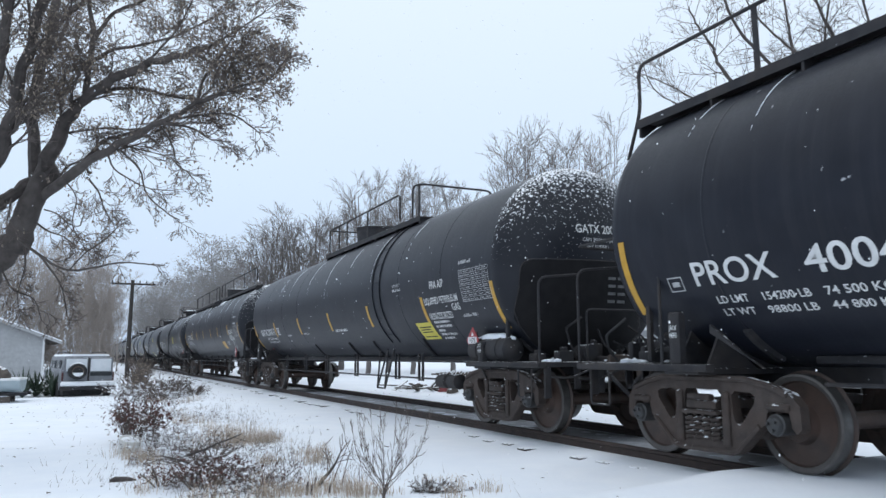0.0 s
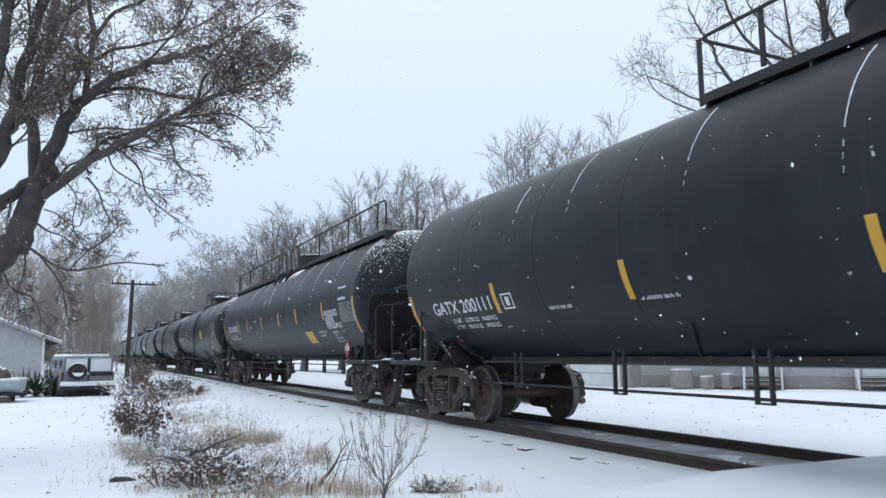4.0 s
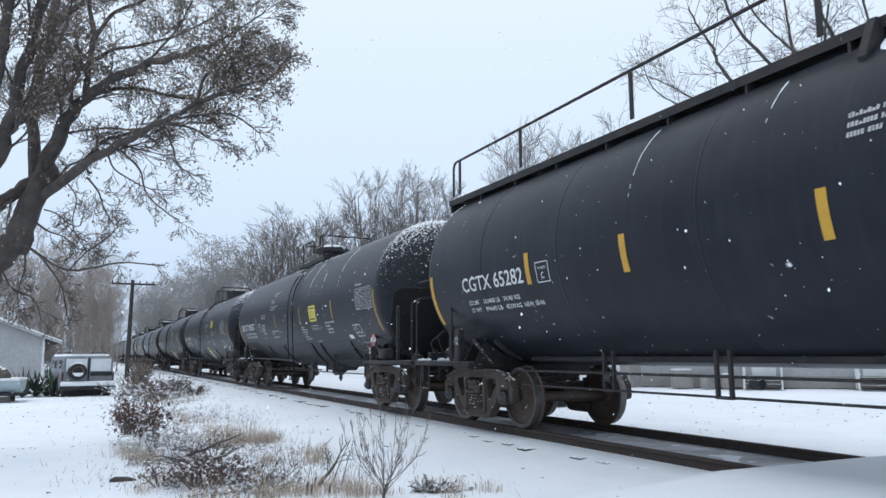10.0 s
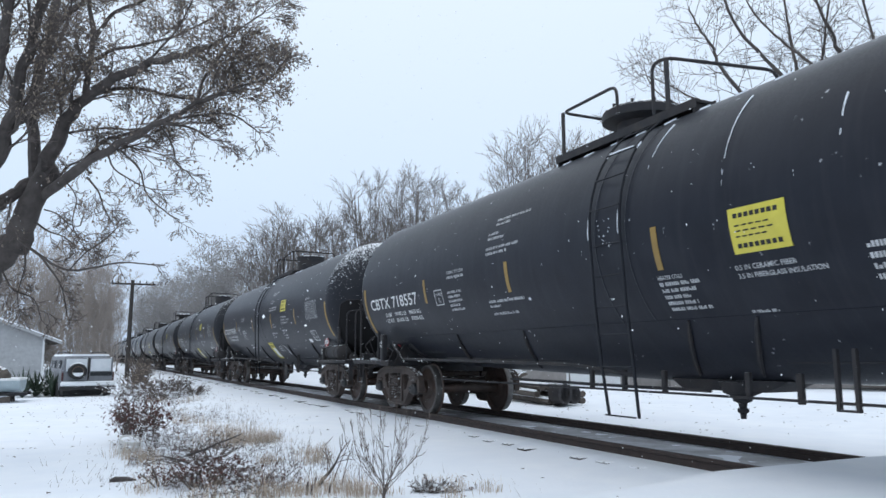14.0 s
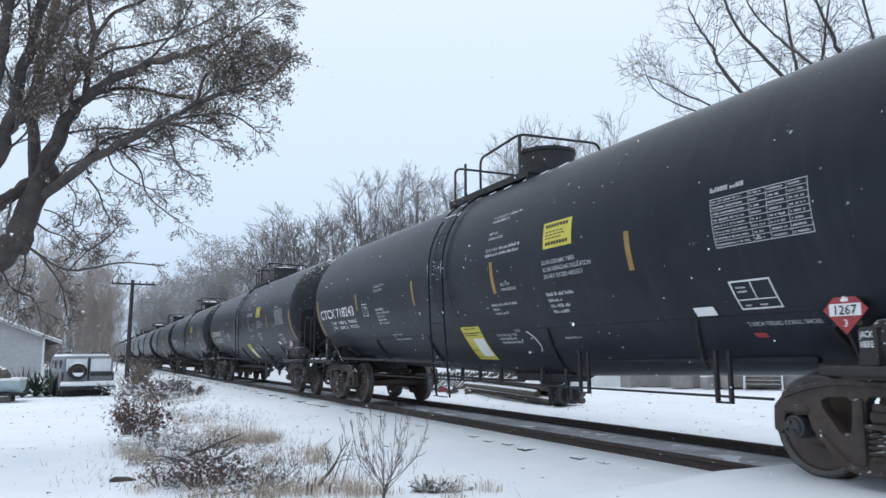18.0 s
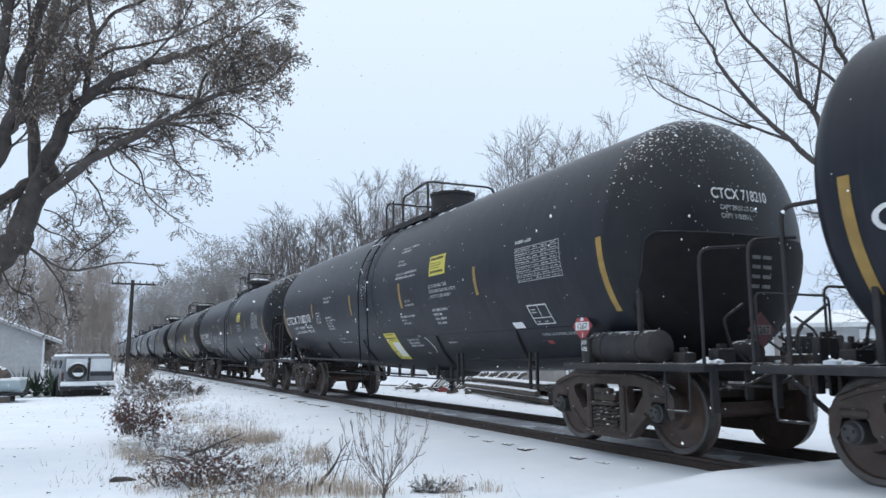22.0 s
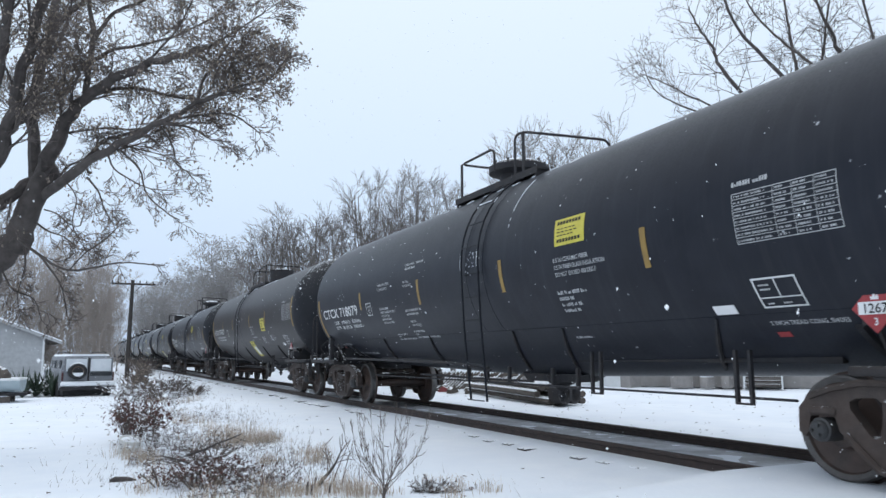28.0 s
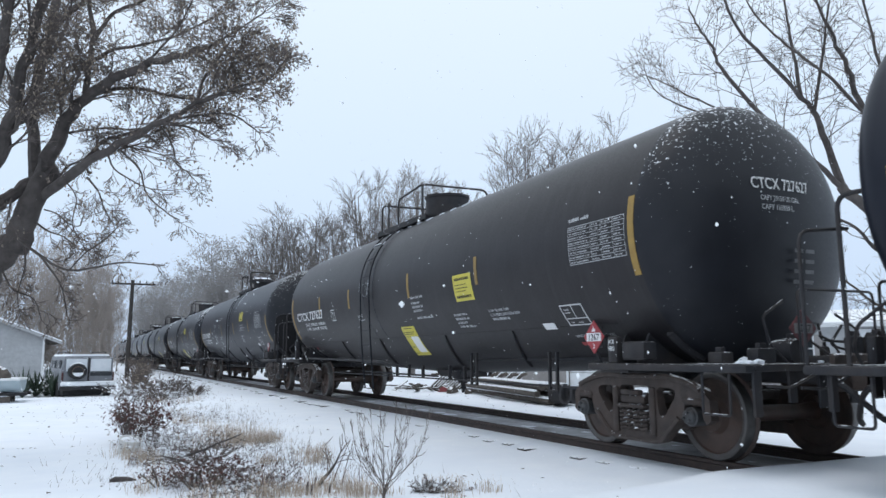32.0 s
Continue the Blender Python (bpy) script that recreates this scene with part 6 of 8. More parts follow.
def boat():
    t = thing("boat_trailer", "pale blue boat on a low trailer, snowed under", "boat", pose(-4.35, 27.0, -0.26, 0, 0, -3) @ Matrix.Diagonal((1.15, 1.1, 1.2, 1)))
    # the hull lies across the view; its stern is square
    g = Geo()
    secs = [(-2.4, 0.15, 0.62, 0.66), (-1.6, 0.55, 0.5, 0.62), (-0.4, 0.72, 0.32, 0.58), (1.0, 0.76, 0.28, 0.56), (2.25, 0.74, 0.28, 0.56)]
    v, f = [], []
    for x, hw, z0, z1 in secs:
        v += [(x, -hw, z1), (x, -hw * 0.92, z1 - 0.12), (x, -hw * 0.62, z0 + 0.02), (x, 0, z0 - 0.04), (x, hw * 0.62, z0 + 0.02), (x, hw * 0.92, z1 - 0.12), (x, hw, z1)]
    n = 7
    for i in range(len(secs) - 1):
        for j in range(n - 1):
            f.append((i * n + j, i * n + j + 1, (i + 1) * n + j + 1, (i + 1) * n + j))
    f += [tuple(range(n)), tuple(range(4 * n, 5 * n))]
    part("hull", g.add(v, f), M_TEAL, t, "pale blue hull")
    part("gunwale", Geo().tube([(x, -hw - 0.01, z1 + 0.01) for x, hw, _, z1 in secs] + [(2.27, 0.0, 0.57)] + [(x, hw + 0.01, z1 + 0.01) for x, hw, _, z1 in reversed(secs)], 0.03, 6), M_DOORW, t)
    rnd = random.Random(8)
    g = Geo().box(-1.9, 2.1, -0.62, 0.62, 0.50, 0.60, 0.04)
    part("cover", g, M_ROOFSNOW, t, "snow-covered boat cover")
    for i in range(14):
        x, y = rnd.uniform(-0.6, 2.0), rnd.uniform(-0.45, 0.4)
        r = rnd.uniform(0.15, 0.36)
        part("snow_heap", Geo().lathe([(0.56, r), (0.60 + r * 0.4, r * 0.92), (0.62 + r * 0.8, r * 0.55), (0.62 + r, 0.0)], 9, "z", (x, y, 0)), M_ROOFSNOW if i % 3 else M_WOOD, t, m=pose(0, 0, 0, rnd.uniform(-3, 3), rnd.uniform(-3, 3), 0))
    part("trailer_frame", Geo().box(-2.6, 2.4, -0.5, -0.4, 0.16, 0.24, 0.01).box(-2.6, 2.4, 0.4, 0.5, 0.16, 0.24, 0.01).box(0.4, 0.55, -0.85, 0.85, 0.14, 0.22, 0.01), M_FRAME, t)
    for y in (-0.86, 0.86):
        part("trailer_wheel", Geo().lathe([(-0.08, 0.1), (-0.08, 0.2), (-0.05, 0.24), (0.05, 0.24), (0.08, 0.2), (0.08, 0.1)], 18, "y", (0.48, y, 0.06)), M_RUBBER, t)
    for x in (-1.8, -0.4, 1.9):
        for y in (-0.45, 0.45):
            part("prop_block", Geo().box(x - 0.12, x + 0.12, y - 0.12, y + 0.12, -0.22, 0.16, 0.02), M_WOOD, t)
    return t


boat()


def utility_pole():
    t = thing("utility_pole", "dark wooden utility pole with one long crossarm", "utility pole", pose(2.33, 52.6, -0.3))
    part("pole", Geo().tube([(0, 0, 0), (0.02, 0, 3), (0.06, 0, 6.35)], [0.15, 0.135, 0.11], 10), M_POLE, t)
    part("crossarm", Geo().box(-1.25, 1.45, -0.17, -0.07, 6.02, 6.14, 0.01), M_POLE, t)
    for x in (-1.15, -0.8, -0.4, 0.5, 0.9, 1.3):
        part("insulator", Geo().lathe([(6.14, 0.02), (6.2, 0.04), (6.28, 0.035), (6.32, 0.0)], 8, "z", (x, -0.12, 0)), M_POLE, t)
    for s in (-1, 1):
        part("brace", Geo().tube([(0.05, -0.12, 5.4), (s * 0.6 + 0.05, -0.12, 6.04)], 0.02, 5), M_POLE, t)


utility_pole()


def garage():
    t = thing("garage", "taupe garage with two white doors behind the railway", "garage", pose(17.5, 31.4, -0.2, 0, 0, -80))
    ln, dp, h = 8.2, 6.0, 2.6
    # openings at 0.75 to 1.95 and 4.9 to 7.6 along the front
    for a, b in ((0, 0.75), (1.95, 4.9), (7.6, ln)):
        part("front_wall", Geo().box(a, b, 0, 0.15, 0, h), M_TAUPE, t)
    part("front_wall", Geo().box(0.75, 1.95, 0, 0.15, 2.1, h), M_TAUPE, t)
    part("front_wall", Geo().box(4.9, 7.6, 0, 0.15, 2.15, h), M_TAUPE, t)
    part("back_wall", Geo().box(0, ln, dp - 0.15, dp, 0, h), M_TAUPE, t)
    part("side_wall", Geo().box(0, 0.15, 0.15, dp - 0.15, 0, h), M_TAUPE, t)
    part("side_wall", Geo().box(ln - 0.15, ln, 0.15, dp - 0.15, 0, h), M_TAUPE, t)
    d = part("door", Geo().box(0.77, 1.93, 0.05, 0.09, 0.0, 2.08), M_DOORW, t, "white entry door")
    part("handle", Geo().lathe([(0.0, 0.0), (0.01, 0.03), (0.05, 0.03), (0.06, 0.0)], 8, "y", (1.8, 0.0, 1.0)), M_TREAD, d)
    for i in range(4):
        part("door_panel", Geo().box(4.92, 7.58, 0.05, 0.09, 0.02 + i * 0.53, 0.53 + i * 0.53, 0.012), M_DOORW, t, "white panel of the wide door")
    part("door_trim", Geo().box(4.78, 4.9, -0.03, 0.0, 0, 2.25), M_DOORW, t)
    part("door_trim", Geo().box(7.6, 7.72, -0.03, 0.0, 0, 2.25), M_DOORW, t)
    part("roof", Geo().prism([(-0.3, h), (dp + 0.3, h), (dp / 2, h + 0.9)], "x", -0.3, ln + 0.3), M_ROOFSNOW, t, "roof under snow")
    part("fascia", Geo().box(-0.3, ln + 0.3, -0.34, -0.3, h - 0.12, h + 0.05), M_DOORW, t)


garage()


def mobile_home():
    a = math.degrees(math.atan2(-6.6, 5.7))
    t = thing("mobile_home", "pale grey mobile home with white roof and porch steps", "house", pose(18.9, 24.2, -0.15, 0, 0, a))
    ln, dp, h = 15.0, 4.2, 2.25
    wins = ((1.2, 2.1), (3.3, 4.3), (6.2, 7.1), (10.4, 11.4))
    doors = ((5.0, 5.85), (8.6, 9.45))
    cuts = sorted([(a0, b0, 0.95, 1.85) for a0, b0 in wins] + [(a0, b0, 0.3, 2.1) for a0, b0 in doors])
    x = 0.0
    for a0, b0, z0, z1 in cuts:
        part("front_wall", Geo().box(x, a0, 0, 0.12, 0.0, h), M_SIDING, t)
        part("front_wall", Geo().box(a0, b0, 0, 0.12, 0.0, z0), M_SIDING, t)
        part("front_wall", Geo().box(a0, b0, 0, 0.12, z1, h), M_SIDING, t)
        x = b0
    part("front_wall", Geo().box(x, ln, 0, 0.12, 0.0, h), M_SIDING, t)
    part("side_wall", Geo().box(0, 0.12, 0.12, dp, 0, h), M_SIDING, t)
    part("side_wall", Geo().box(ln - 0.12, ln, 0.12, dp, 0, h), M_SIDING, t)
    part("back_wall", Geo().box(0.12, ln - 0.12, dp - 0.12, dp, 0, h), M_SIDING, t)
    part("skirting", Geo().box(-0.02, ln, -0.03, -0.005, 0, 0.42), M_TAUPE, t, "taupe skirting panel")
    for a0, b0 in wins:
        w = part("window", Geo().box(a0, b0, 0.05, 0.06, 0.95, 1.85), M_GLASS, t, "dark window")
        part("window_frame", Geo().box(a0 - 0.05, a0, -0.03, 0.0, 0.9, 1.9).box(b0, b0 + 0.05, -0.03, 0, 0.9, 1.9).box(a0, b0, -0.03, 0, 1.85, 1.9).box(a0, b0, -0.03, 0, 0.9, 0.95).box(a0, b0, -0.01, 0.03, 1.38, 1.42), M_DOORW, w)
        for q in (a0 - 0.36, b0 + 0.06):
            part("shutter", Geo().box(q, q + 0.3, -0.035, -0.004, 0.9, 1.9), M_TAUPE, w, "grey shutter")
    for a0, b0 in doors:
        part("door", Geo().box(a0 + 0.01, b0 - 0.01, 0.03, 0.07, 0.32, 2.08), M_DOORW, t)
    part("roof", Geo().prism([(-0.3, h), (dp + 0.3, h), (dp / 2, h + 0.62)], "x", -0.3, ln + 0.3), M_ROOFSNOW, t, "low roof under snow")
    part("fascia", Geo().box(-0.3, ln + 0.3, -0.34, -0.304, h - 0.1, h + 0.06), M_DOORW, t)
    return a


home_turn = mobile_home()


def porch_steps(x, label):
    t = thing("porch_steps", label, "steps", pose(18.9, 24.2, -0.16, 0, 0, home_turn) @ pose(x, -0.05, 0), "porch steps")
    for i in range(3):
        part("tread", Geo().box(-0.6, 0.6, -1.1 + i * 0.34, -0.78 + i * 0.34, 0.12 * (i + 1), 0.12 * (i + 1) + 0.05), M_WOOD, t)
    for s in (-0.62, 0.62):
        part("stringer", Geo().prism([(-1.15, 0.0), (-1.0, 0.0), (-0.05, 0.34), (-0.05, 0.5)], "x", s - 0.02, s + 0.02), M_WOOD, t)
        part("handrail", Geo().tube([(s, -1.1, 0.95), (s, -0.1, 1.35)], 0.03, 6), M_DOORW, t, "white handrail")
        for y, z in ((-1.08, 0.95), (-0.1, 1.35)):
            part("rail_post", Geo().box(s - 0.03, s + 0.03, y - 0.03, y + 0.03, 0.0, z), M_DOORW, t)
        for k in range(4):
            y = -0.9 + k * 0.2
            part("baluster", Geo().box(s - 0.012, s + 0.012, y - 0.012, y + 0.012, 0.15, 1.02 + k * 0.08), M_DOORW, t)


porch_steps(5.4, "timber porch steps with white handrails")
porch_steps(9.0, "timber porch steps with white handrails")
for x, w, h in ((2.6, 0.7, 0.65), (3.5, 0.5, 0.4), (4.2, 0.42, 0.5)):
    m = pose(18.9, 24.2, -0.17, 0, 0, home_turn) @ pose(x, -0.7, 0, 0, 0, x * 17)
    b = solid("storage_box", Geo().box(-w / 2, w / 2, -w / 3, w / 3, 0, h, 0.03), M_TAUPE, "grey storage box by the mobile home", "box", m, "boxes by the home")
    part("snow_cap", Geo().box(-w / 2 + 0.02, w / 2 - 0.02, -w / 3 + 0.02, w / 3 - 0.02, h, h + 0.06, 0.02), M_ROOFSNOW, b)

# ---------------------------------------------------------------- scrap heap beside the track
rnd = random.Random(21)
for i in range(13):
    y0, y1 = 16.2 + rnd.uniform(-0.2, 0.5), 22.6 + rnd.uniform(-1.0, 1.6)
    x0 = 10.55 + (i % 5) * 0.24 + rnd.uniform(-0.06, 0.06)
    z = -0.09 + (i // 5) * 0.17
    dx = 1.35 + rnd.uniform(-0.25, 0.25)
    g = Geo().tube([(x0, y0, z), (x0 + dx * 0.5, (y0 + y1) / 2, z + 0.01), (x0 + dx, y1, z)], [0.085, 0.08, 0.07], 8)
    p = solid("scrap_pole", g, M_WOOD, "weathered pole lying in a snowy stack", "pole", group="stack of poles")
    part("snow_cap", Geo().tube([(x0, y0 + 0.1, z + 0.07), (x0 + dx, y1 - 0.1, z + 0.06)], 0.05, 6), M_ROOFSNOW, p)
for x, y, r in ((10.75, 16.0, 0.26), (11.15, 16.15, 0.22)):
    d = solid("scrap_drum", Geo().lathe([(-0.2, r * 0.7), (-0.2, r), (0.15, r), (0.15, r * 0.7), (-0.2, r * 0.7)], 18, "y"), M_FRAME, "dark rusty ring at the end of the stack", "drum", pose(x, y, -0.15 + r, 0, 0, 14), "scrap")
for k in range(3):
    t = thing("metal_frame", "dark lattice frame leaning in the snow", "frame", pose(12.2 + k * 0.5, 23.6 + k * 0.7, -0.16, 0, 0, -65), "lattice frames")
    for i in range(9):
        part("slat", Geo().tube([(-2.0 + i * 0.42, 0.0, 0.0), (-1.45 + i * 0.42, 0.35, 0.62)], 0.03, 5), M_WOOD, t)
        part("snow_cap", Geo().tube([(-2.0 + i * 0.42, 0.0, 0.045), (-1.45 + i * 0.42, 0.35, 0.665)], 0.022, 5), M_ROOFSNOW, t)
    for z, y in ((0.08, 0.04), (0.55, 0.31)):
        part("rail", Geo().tube([(-2.1, y, z), (2.0, y, z)], 0.028, 5), M_WOOD, t)
for i in range(7):
    a = rnd.uniform(0, 180)
    x, y = 11.6 + rnd.uniform(-0.7, 0.7), 23.4 + rnd.uniform(-1.6, 1.6)
    k = rnd.uniform(0.4, 0.75)
    g = Geo().prism([(-0.35 * k, 0.0), (0.35 * k, 0.0), (0.25 * k, 0.2 * k), (0.0, 0.32 * k), (-0.3 * k, 0.18 * k)], "y", -0.12 * k, 0.12 * k)
    solid("scrap_piece", g, M_REDM if i < 4 else M_WOOD, "faded red scrap metal piece in the snow" if i < 4 else "dark scrap timber piece in the snow", "scrap", pose(x, y, -0.17, 0, rnd.uniform(-10, 10), a), "scrap")
for i in range(12):
    x, y = 10.4 + rnd.uniform(0, 1.4), 24.5 + rnd.uniform(0, 4.5)
    a = rnd.uniform(0, 3.1)
    ln = rnd.uniform(0.4, 0.9)
    solid("scrap_board", Geo().box(-ln, ln, -0.07, 0.07, 0, 0.05, 0.01), M_WOOD, "broken dark board lying in the snow", "board", pose(x, y, -0.15 + 0.03 * (i % 3), 0, rnd.uniform(-12, 12), math.degrees(a)), "scrap boards")


# ---------------------------------------------------------------- trees and plants
class Wood:
    """Grows branches into one mesh for stems and one for fine twigs, and lists where leaves may hang."""

    def __init__(self, seed, fine=0.008):
        self.rnd = random.Random(seed)
        self.stem, self.twig, self.tips, self.fine = Geo(), Geo(), [], fine

    def twig3(self, pts, r0, r1):
        n = len(pts)
        for i, p in enumerate(pts):
            d = (pts[min(i + 1, n - 1)] - pts[max(i - 1, 0)])
            s = d.cross(Vector((0.31, 0.52, 0.79)))
            s = s.normalized() if s.length > 1e-6 else Vector((1, 0, 0))
            u = d.cross(s).normalized() if d.length > 1e-9 else Vector((0, 0, 1))
            r = r0 + (r1 - r0) * i / max(1, n - 1)
            self.twig.v.extend((tuple(p + s * r), tuple(p - s * r * 0.5 + u * r * 0.87), tuple(p - s * r * 0.5 - u * r * 0.87)))
        o = len(self.twig.v) - 3 * n
        for i in range(n - 1):
            a = o + 3 * i
            self.twig.f.extend(((a, a + 1, a + 4, a + 3), (a + 1, a + 2, a + 5, a + 4), (a + 2, a, a + 3, a + 5)))

    def path(self, p, d, length, k, wander, lift):
        pts = [p.copy()]
        step = length / k
        for _ in range(k):
            d = (d + Vector((self.rnd.gauss(0, wander), self.rnd.gauss(0, wander), self.rnd.gauss(0, wander) + lift))).normalized()
            p = p + d * step
            pts.append(p.copy())
        return pts

    def sprout(self, pts, r0, r1, counts, lens, spread=0.75, lift=0.06, start=0.2, wander=0.12):
        """Branches along a stem, and branches of those, by the counts for each level."""
        if not counts:
            self.tips.append((pts[-1], (pts[-1] - pts[-2]).normalized()))
            return
        rnd = self.rnd
        n = max(1, round(counts[0] * rnd.uniform(0.75, 1.25)))
        for i in range(n):
            f = start + (1 - start) * (i + rnd.random()) / n
            q = f * (len(pts) - 1)
            j = min(int(q), len(pts) - 2)
            p = pts[j].lerp(pts[j + 1], q - j)
            d = (pts[j + 1] - pts[j]).normalized()
            side = Vector((rnd.gauss(0, 1), rnd.gauss(0, 1), rnd.gauss(0, 0.8)))
            side = (side - d * side.dot(d)).normalized()
            a = spread * rnd.uniform(0.6, 1.25)
            nd = (d * math.cos(a) + side * math.sin(a) + Vector((0, 0, lift))).normalized()
            ln = lens[0] * rnd.uniform(0.55, 1.2) * (1.15 - 0.55 * f)
            r = max(self.fine, min((r0 + (r1 - r0) * f) * 0.62, r0 * 0.55))
            k = 3 if len(counts) > 1 else 2
            new_pts = self.path(p, nd, ln, k, wander, lift)
            tip = max(self.fine * 0.55, r * 0.3)
            if r > self.fine * 3.2:
                self.stem.tube(new_pts, [r + (tip - r) * t / k for t in range(k + 1)], 5, False)
            else:
                self.twig3(new_pts, r, tip)
            self.sprout(new_pts, r, tip, counts[1:], lens[1:], spread, lift, 0.25, wander)

    def limb(self, ctrl, r0, r1, n=8, k=5):
        """A thick limb through control points, smoothed, a little crooked."""
        c = [Vector(p) for p in ctrl]
        pts = []
        for i in range(len(c) - 1):
            a, b, cc, d = c[max(i - 1, 0)], c[i], c[i + 1], c[min(i + 2, len(c) - 1)]
            for t in range(k):
                t /= k
                pts.append(0.5 * ((2 * b) + (cc - a) * t + (2 * a - 5 * b + 4 * cc - d) * t * t + (3 * b - a - 3 * cc + d) * t ** 3))
        pts.append(c[-1])
        m = len(pts) - 1
        for i in range(1, m):
            pts[i] = pts[i] + Vector([self.rnd.gauss(0, r0 * 0.16) for _ in range(3)])
        rs = [r0 + (r1 - r0) * (i / m) ** 0.8 for i in range(m + 1)]
        self.stem.tube(pts, [r * self.rnd.uniform(0.92, 1.08) for r in rs], n)
        return pts


def leaf_cards(tips, rnd, per, size, spread, droop=0.5):
    """Small folded leaves round the twig ends."""
    g = Geo()
    for p, d in tips:
        for _ in range(rnd.choice(per)):
            q = p + Vector((rnd.gauss(0, spread), rnd.gauss(0, spread), rnd.gauss(0, spread)))
            a = (d * 0.4 + Vector((rnd.gauss(0, 0.6), rnd.gauss(0, 0.6), rnd.gauss(-droop, 0.5)))).normalized()
            s = a.orthogonal().normalized()
            s = (s * math.cos(1.7 * rnd.random()) + a.cross(s) * math.sin(3.1 * rnd.random())).normalized()
            ln = size * rnd.uniform(0.6, 1.3)
            w = ln * 0.24
            fold = a.cross(s) * w * 0.5
            o = len(g.v)
            g.v.extend((tuple(q), tuple(q + a * ln * 0.5 + s * w + fold), tuple(q + a * ln), tuple(q + a * ln * 0.5 - s * w + fold)))
            g.f.extend(((o, o + 1, o + 2), (o, o + 2, o + 3)))
    return g


def plain(name, geo, material, parent, label="", kind=""):
    """A part of many loose leaves or twigs, flat shaded."""
    ob = new(name, geo.mesh(name, material, False))
    ob.parent = parent
    if label or kind:
        tagged(ob, label, kind=kind)
    return ob


# the large willow-like tree that leans over the yard
w = Wood(5, 0.0042)
w.limb([(-2.25, 12.7, -0.5), (-1.95, 12.56, 0.88), (-1.65, 12.06, 1.79), (-1.12, 11.59, 2.43), (-0.86, 11.4, 2.92), (-0.66, 11.19, 3.6)], 0.25, 0.15, 14)


def bough(r0, r1, *ctrl):
    """A limb of the willow with its own branches: fine hanging ones on the thin limbs, fans on the thick ones."""
    lp = w.limb(ctrl, r0, r1, 9 if r0 > 0.03 else 6)
    high = ctrl[-1][2] > 3.9
    if r0 > 0.05:
        w.sprout(lp, r0 * 0.4, r1, (10, 6, 4, 3), (0.72, 0.42, 0.27, 0.15), 0.66, 0.02, 0.25, 0.15)
    elif high:
        w.sprout(lp, r0 * 0.5, r1, (9, 5, 4, 2), (0.46, 0.30, 0.21, 0.13), 0.72, 0.01, 0.12, 0.15)
    else:
        w.sprout(lp, r0 * 0.5, r1, (9, 5, 3), (0.35, 0.2, 0.12), 0.85, -0.04, 0.2, 0.16)


bough(0.123, 0.0136, (-0.69, 11.33, 3.51), (-0.54, 10.97, 3.95), (-0.21, 10.51, 4.44), (0.41, 9.74, 4.68), (0.99, 9.22, 4.77), (1.22, 9.02, 4.85))
bough(0.076, 0.01, (-0.7, 11.27, 3.21), (-0.11, 10.38, 3.58), (0.39, 9.78, 3.81), (0.86, 9.29, 4.03), (1.22, 8.88, 4.16), (1.35, 8.76, 4.3))
bough(0.029, 0.0211, (-0.23, 10.56, 3.48), (-0.12, 10.58, 3.72), (0.04, 10.49, 3.89), (0.23, 10.17, 3.9), (0.48, 9.72, 3.9))
bough(0.085, 0.0604, (-0.79, 11.39, 3.49), (-0.89, 11.69, 4.71), (-0.75, 11.87, 5.93), (-0.71, 12.12, 7.08))
bough(0.042, 0.0197, (-0.75, 11.88, 5.88), (-0.52, 11.53, 5.99), (-0.32, 11.2, 6.1), (-0.05, 10.82, 6.31))
bough(0.102, 0.0539, (-1.4, 11.07, 3.05), (-1.18, 10.77, 3.6), (-0.98, 10.34, 4.31), (-0.81, 9.92, 5.05), (-0.62, 9.51, 5.7))
bough(0.058, 0.0641, (-1.09, 10.79, 3.95), (-1.01, 11.05, 4.18), (-0.93, 11.31, 4.4), (-0.89, 11.69, 4.71))
bough(0.084, 0.0461, (-1.38, 10.51, 3.72), (-1.21, 10.12, 4.27), (-1.13, 9.89, 4.77), (-1.09, 9.71, 5.05), (-1.02, 9.51, 5.47))
bough(0.1, 0.064, (-0.75, 11.36, 3.51), (-0.97, 11.28, 3.29), (-1.22, 11.21, 3.03), (-1.71, 11.25, 2.8), (-2.12, 11.22, 2.87))
bough(0.048, 0.0241, (-0.22, 10.52, 4.43), (-0.2, 10.65, 5), (-0.17, 10.79, 5.45), (-0.25, 10.96, 6), (-0.2, 11.07, 6.58))
bough(0.03, 0.0108, (-0.18, 10.64, 4.98), (0.08, 10.39, 5.12), (0.41, 10.12, 5.13), (0.85, 9.67, 5.19), (1.28, 9.32, 5.39))
bough(0.031, 0.0151, (-0.16, 10.8, 5.37), (0.04, 10.75, 5.76), (0.32, 10.49, 5.85), (0.72, 10.06, 5.97))
bough(0.03, 0.0145, (-0.13, 10.47, 4.49), (0.11, 10.46, 4.6), (0.41, 10.31, 4.6), (0.78, 10.04, 4.47), (1.09, 9.7, 4.35))
bough(0.02, 0.0086, (1.03, 9.1, 4.05), (1.06, 9.04, 4.33), (1.21, 8.92, 4.61), (1.43, 8.88, 5.01))
bough(0.017, 0.0073, (0.99, 9.22, 4.76), (1.35, 9.23, 5.06), (1.71, 9.13, 5.35), (1.81, 9.11, 5.44))
bough(0.018, 0.0086, (0.41, 9.74, 4.68), (0.61, 9.5, 4.89), (0.8, 9.26, 5.12), (0.94, 9.03, 5.45))
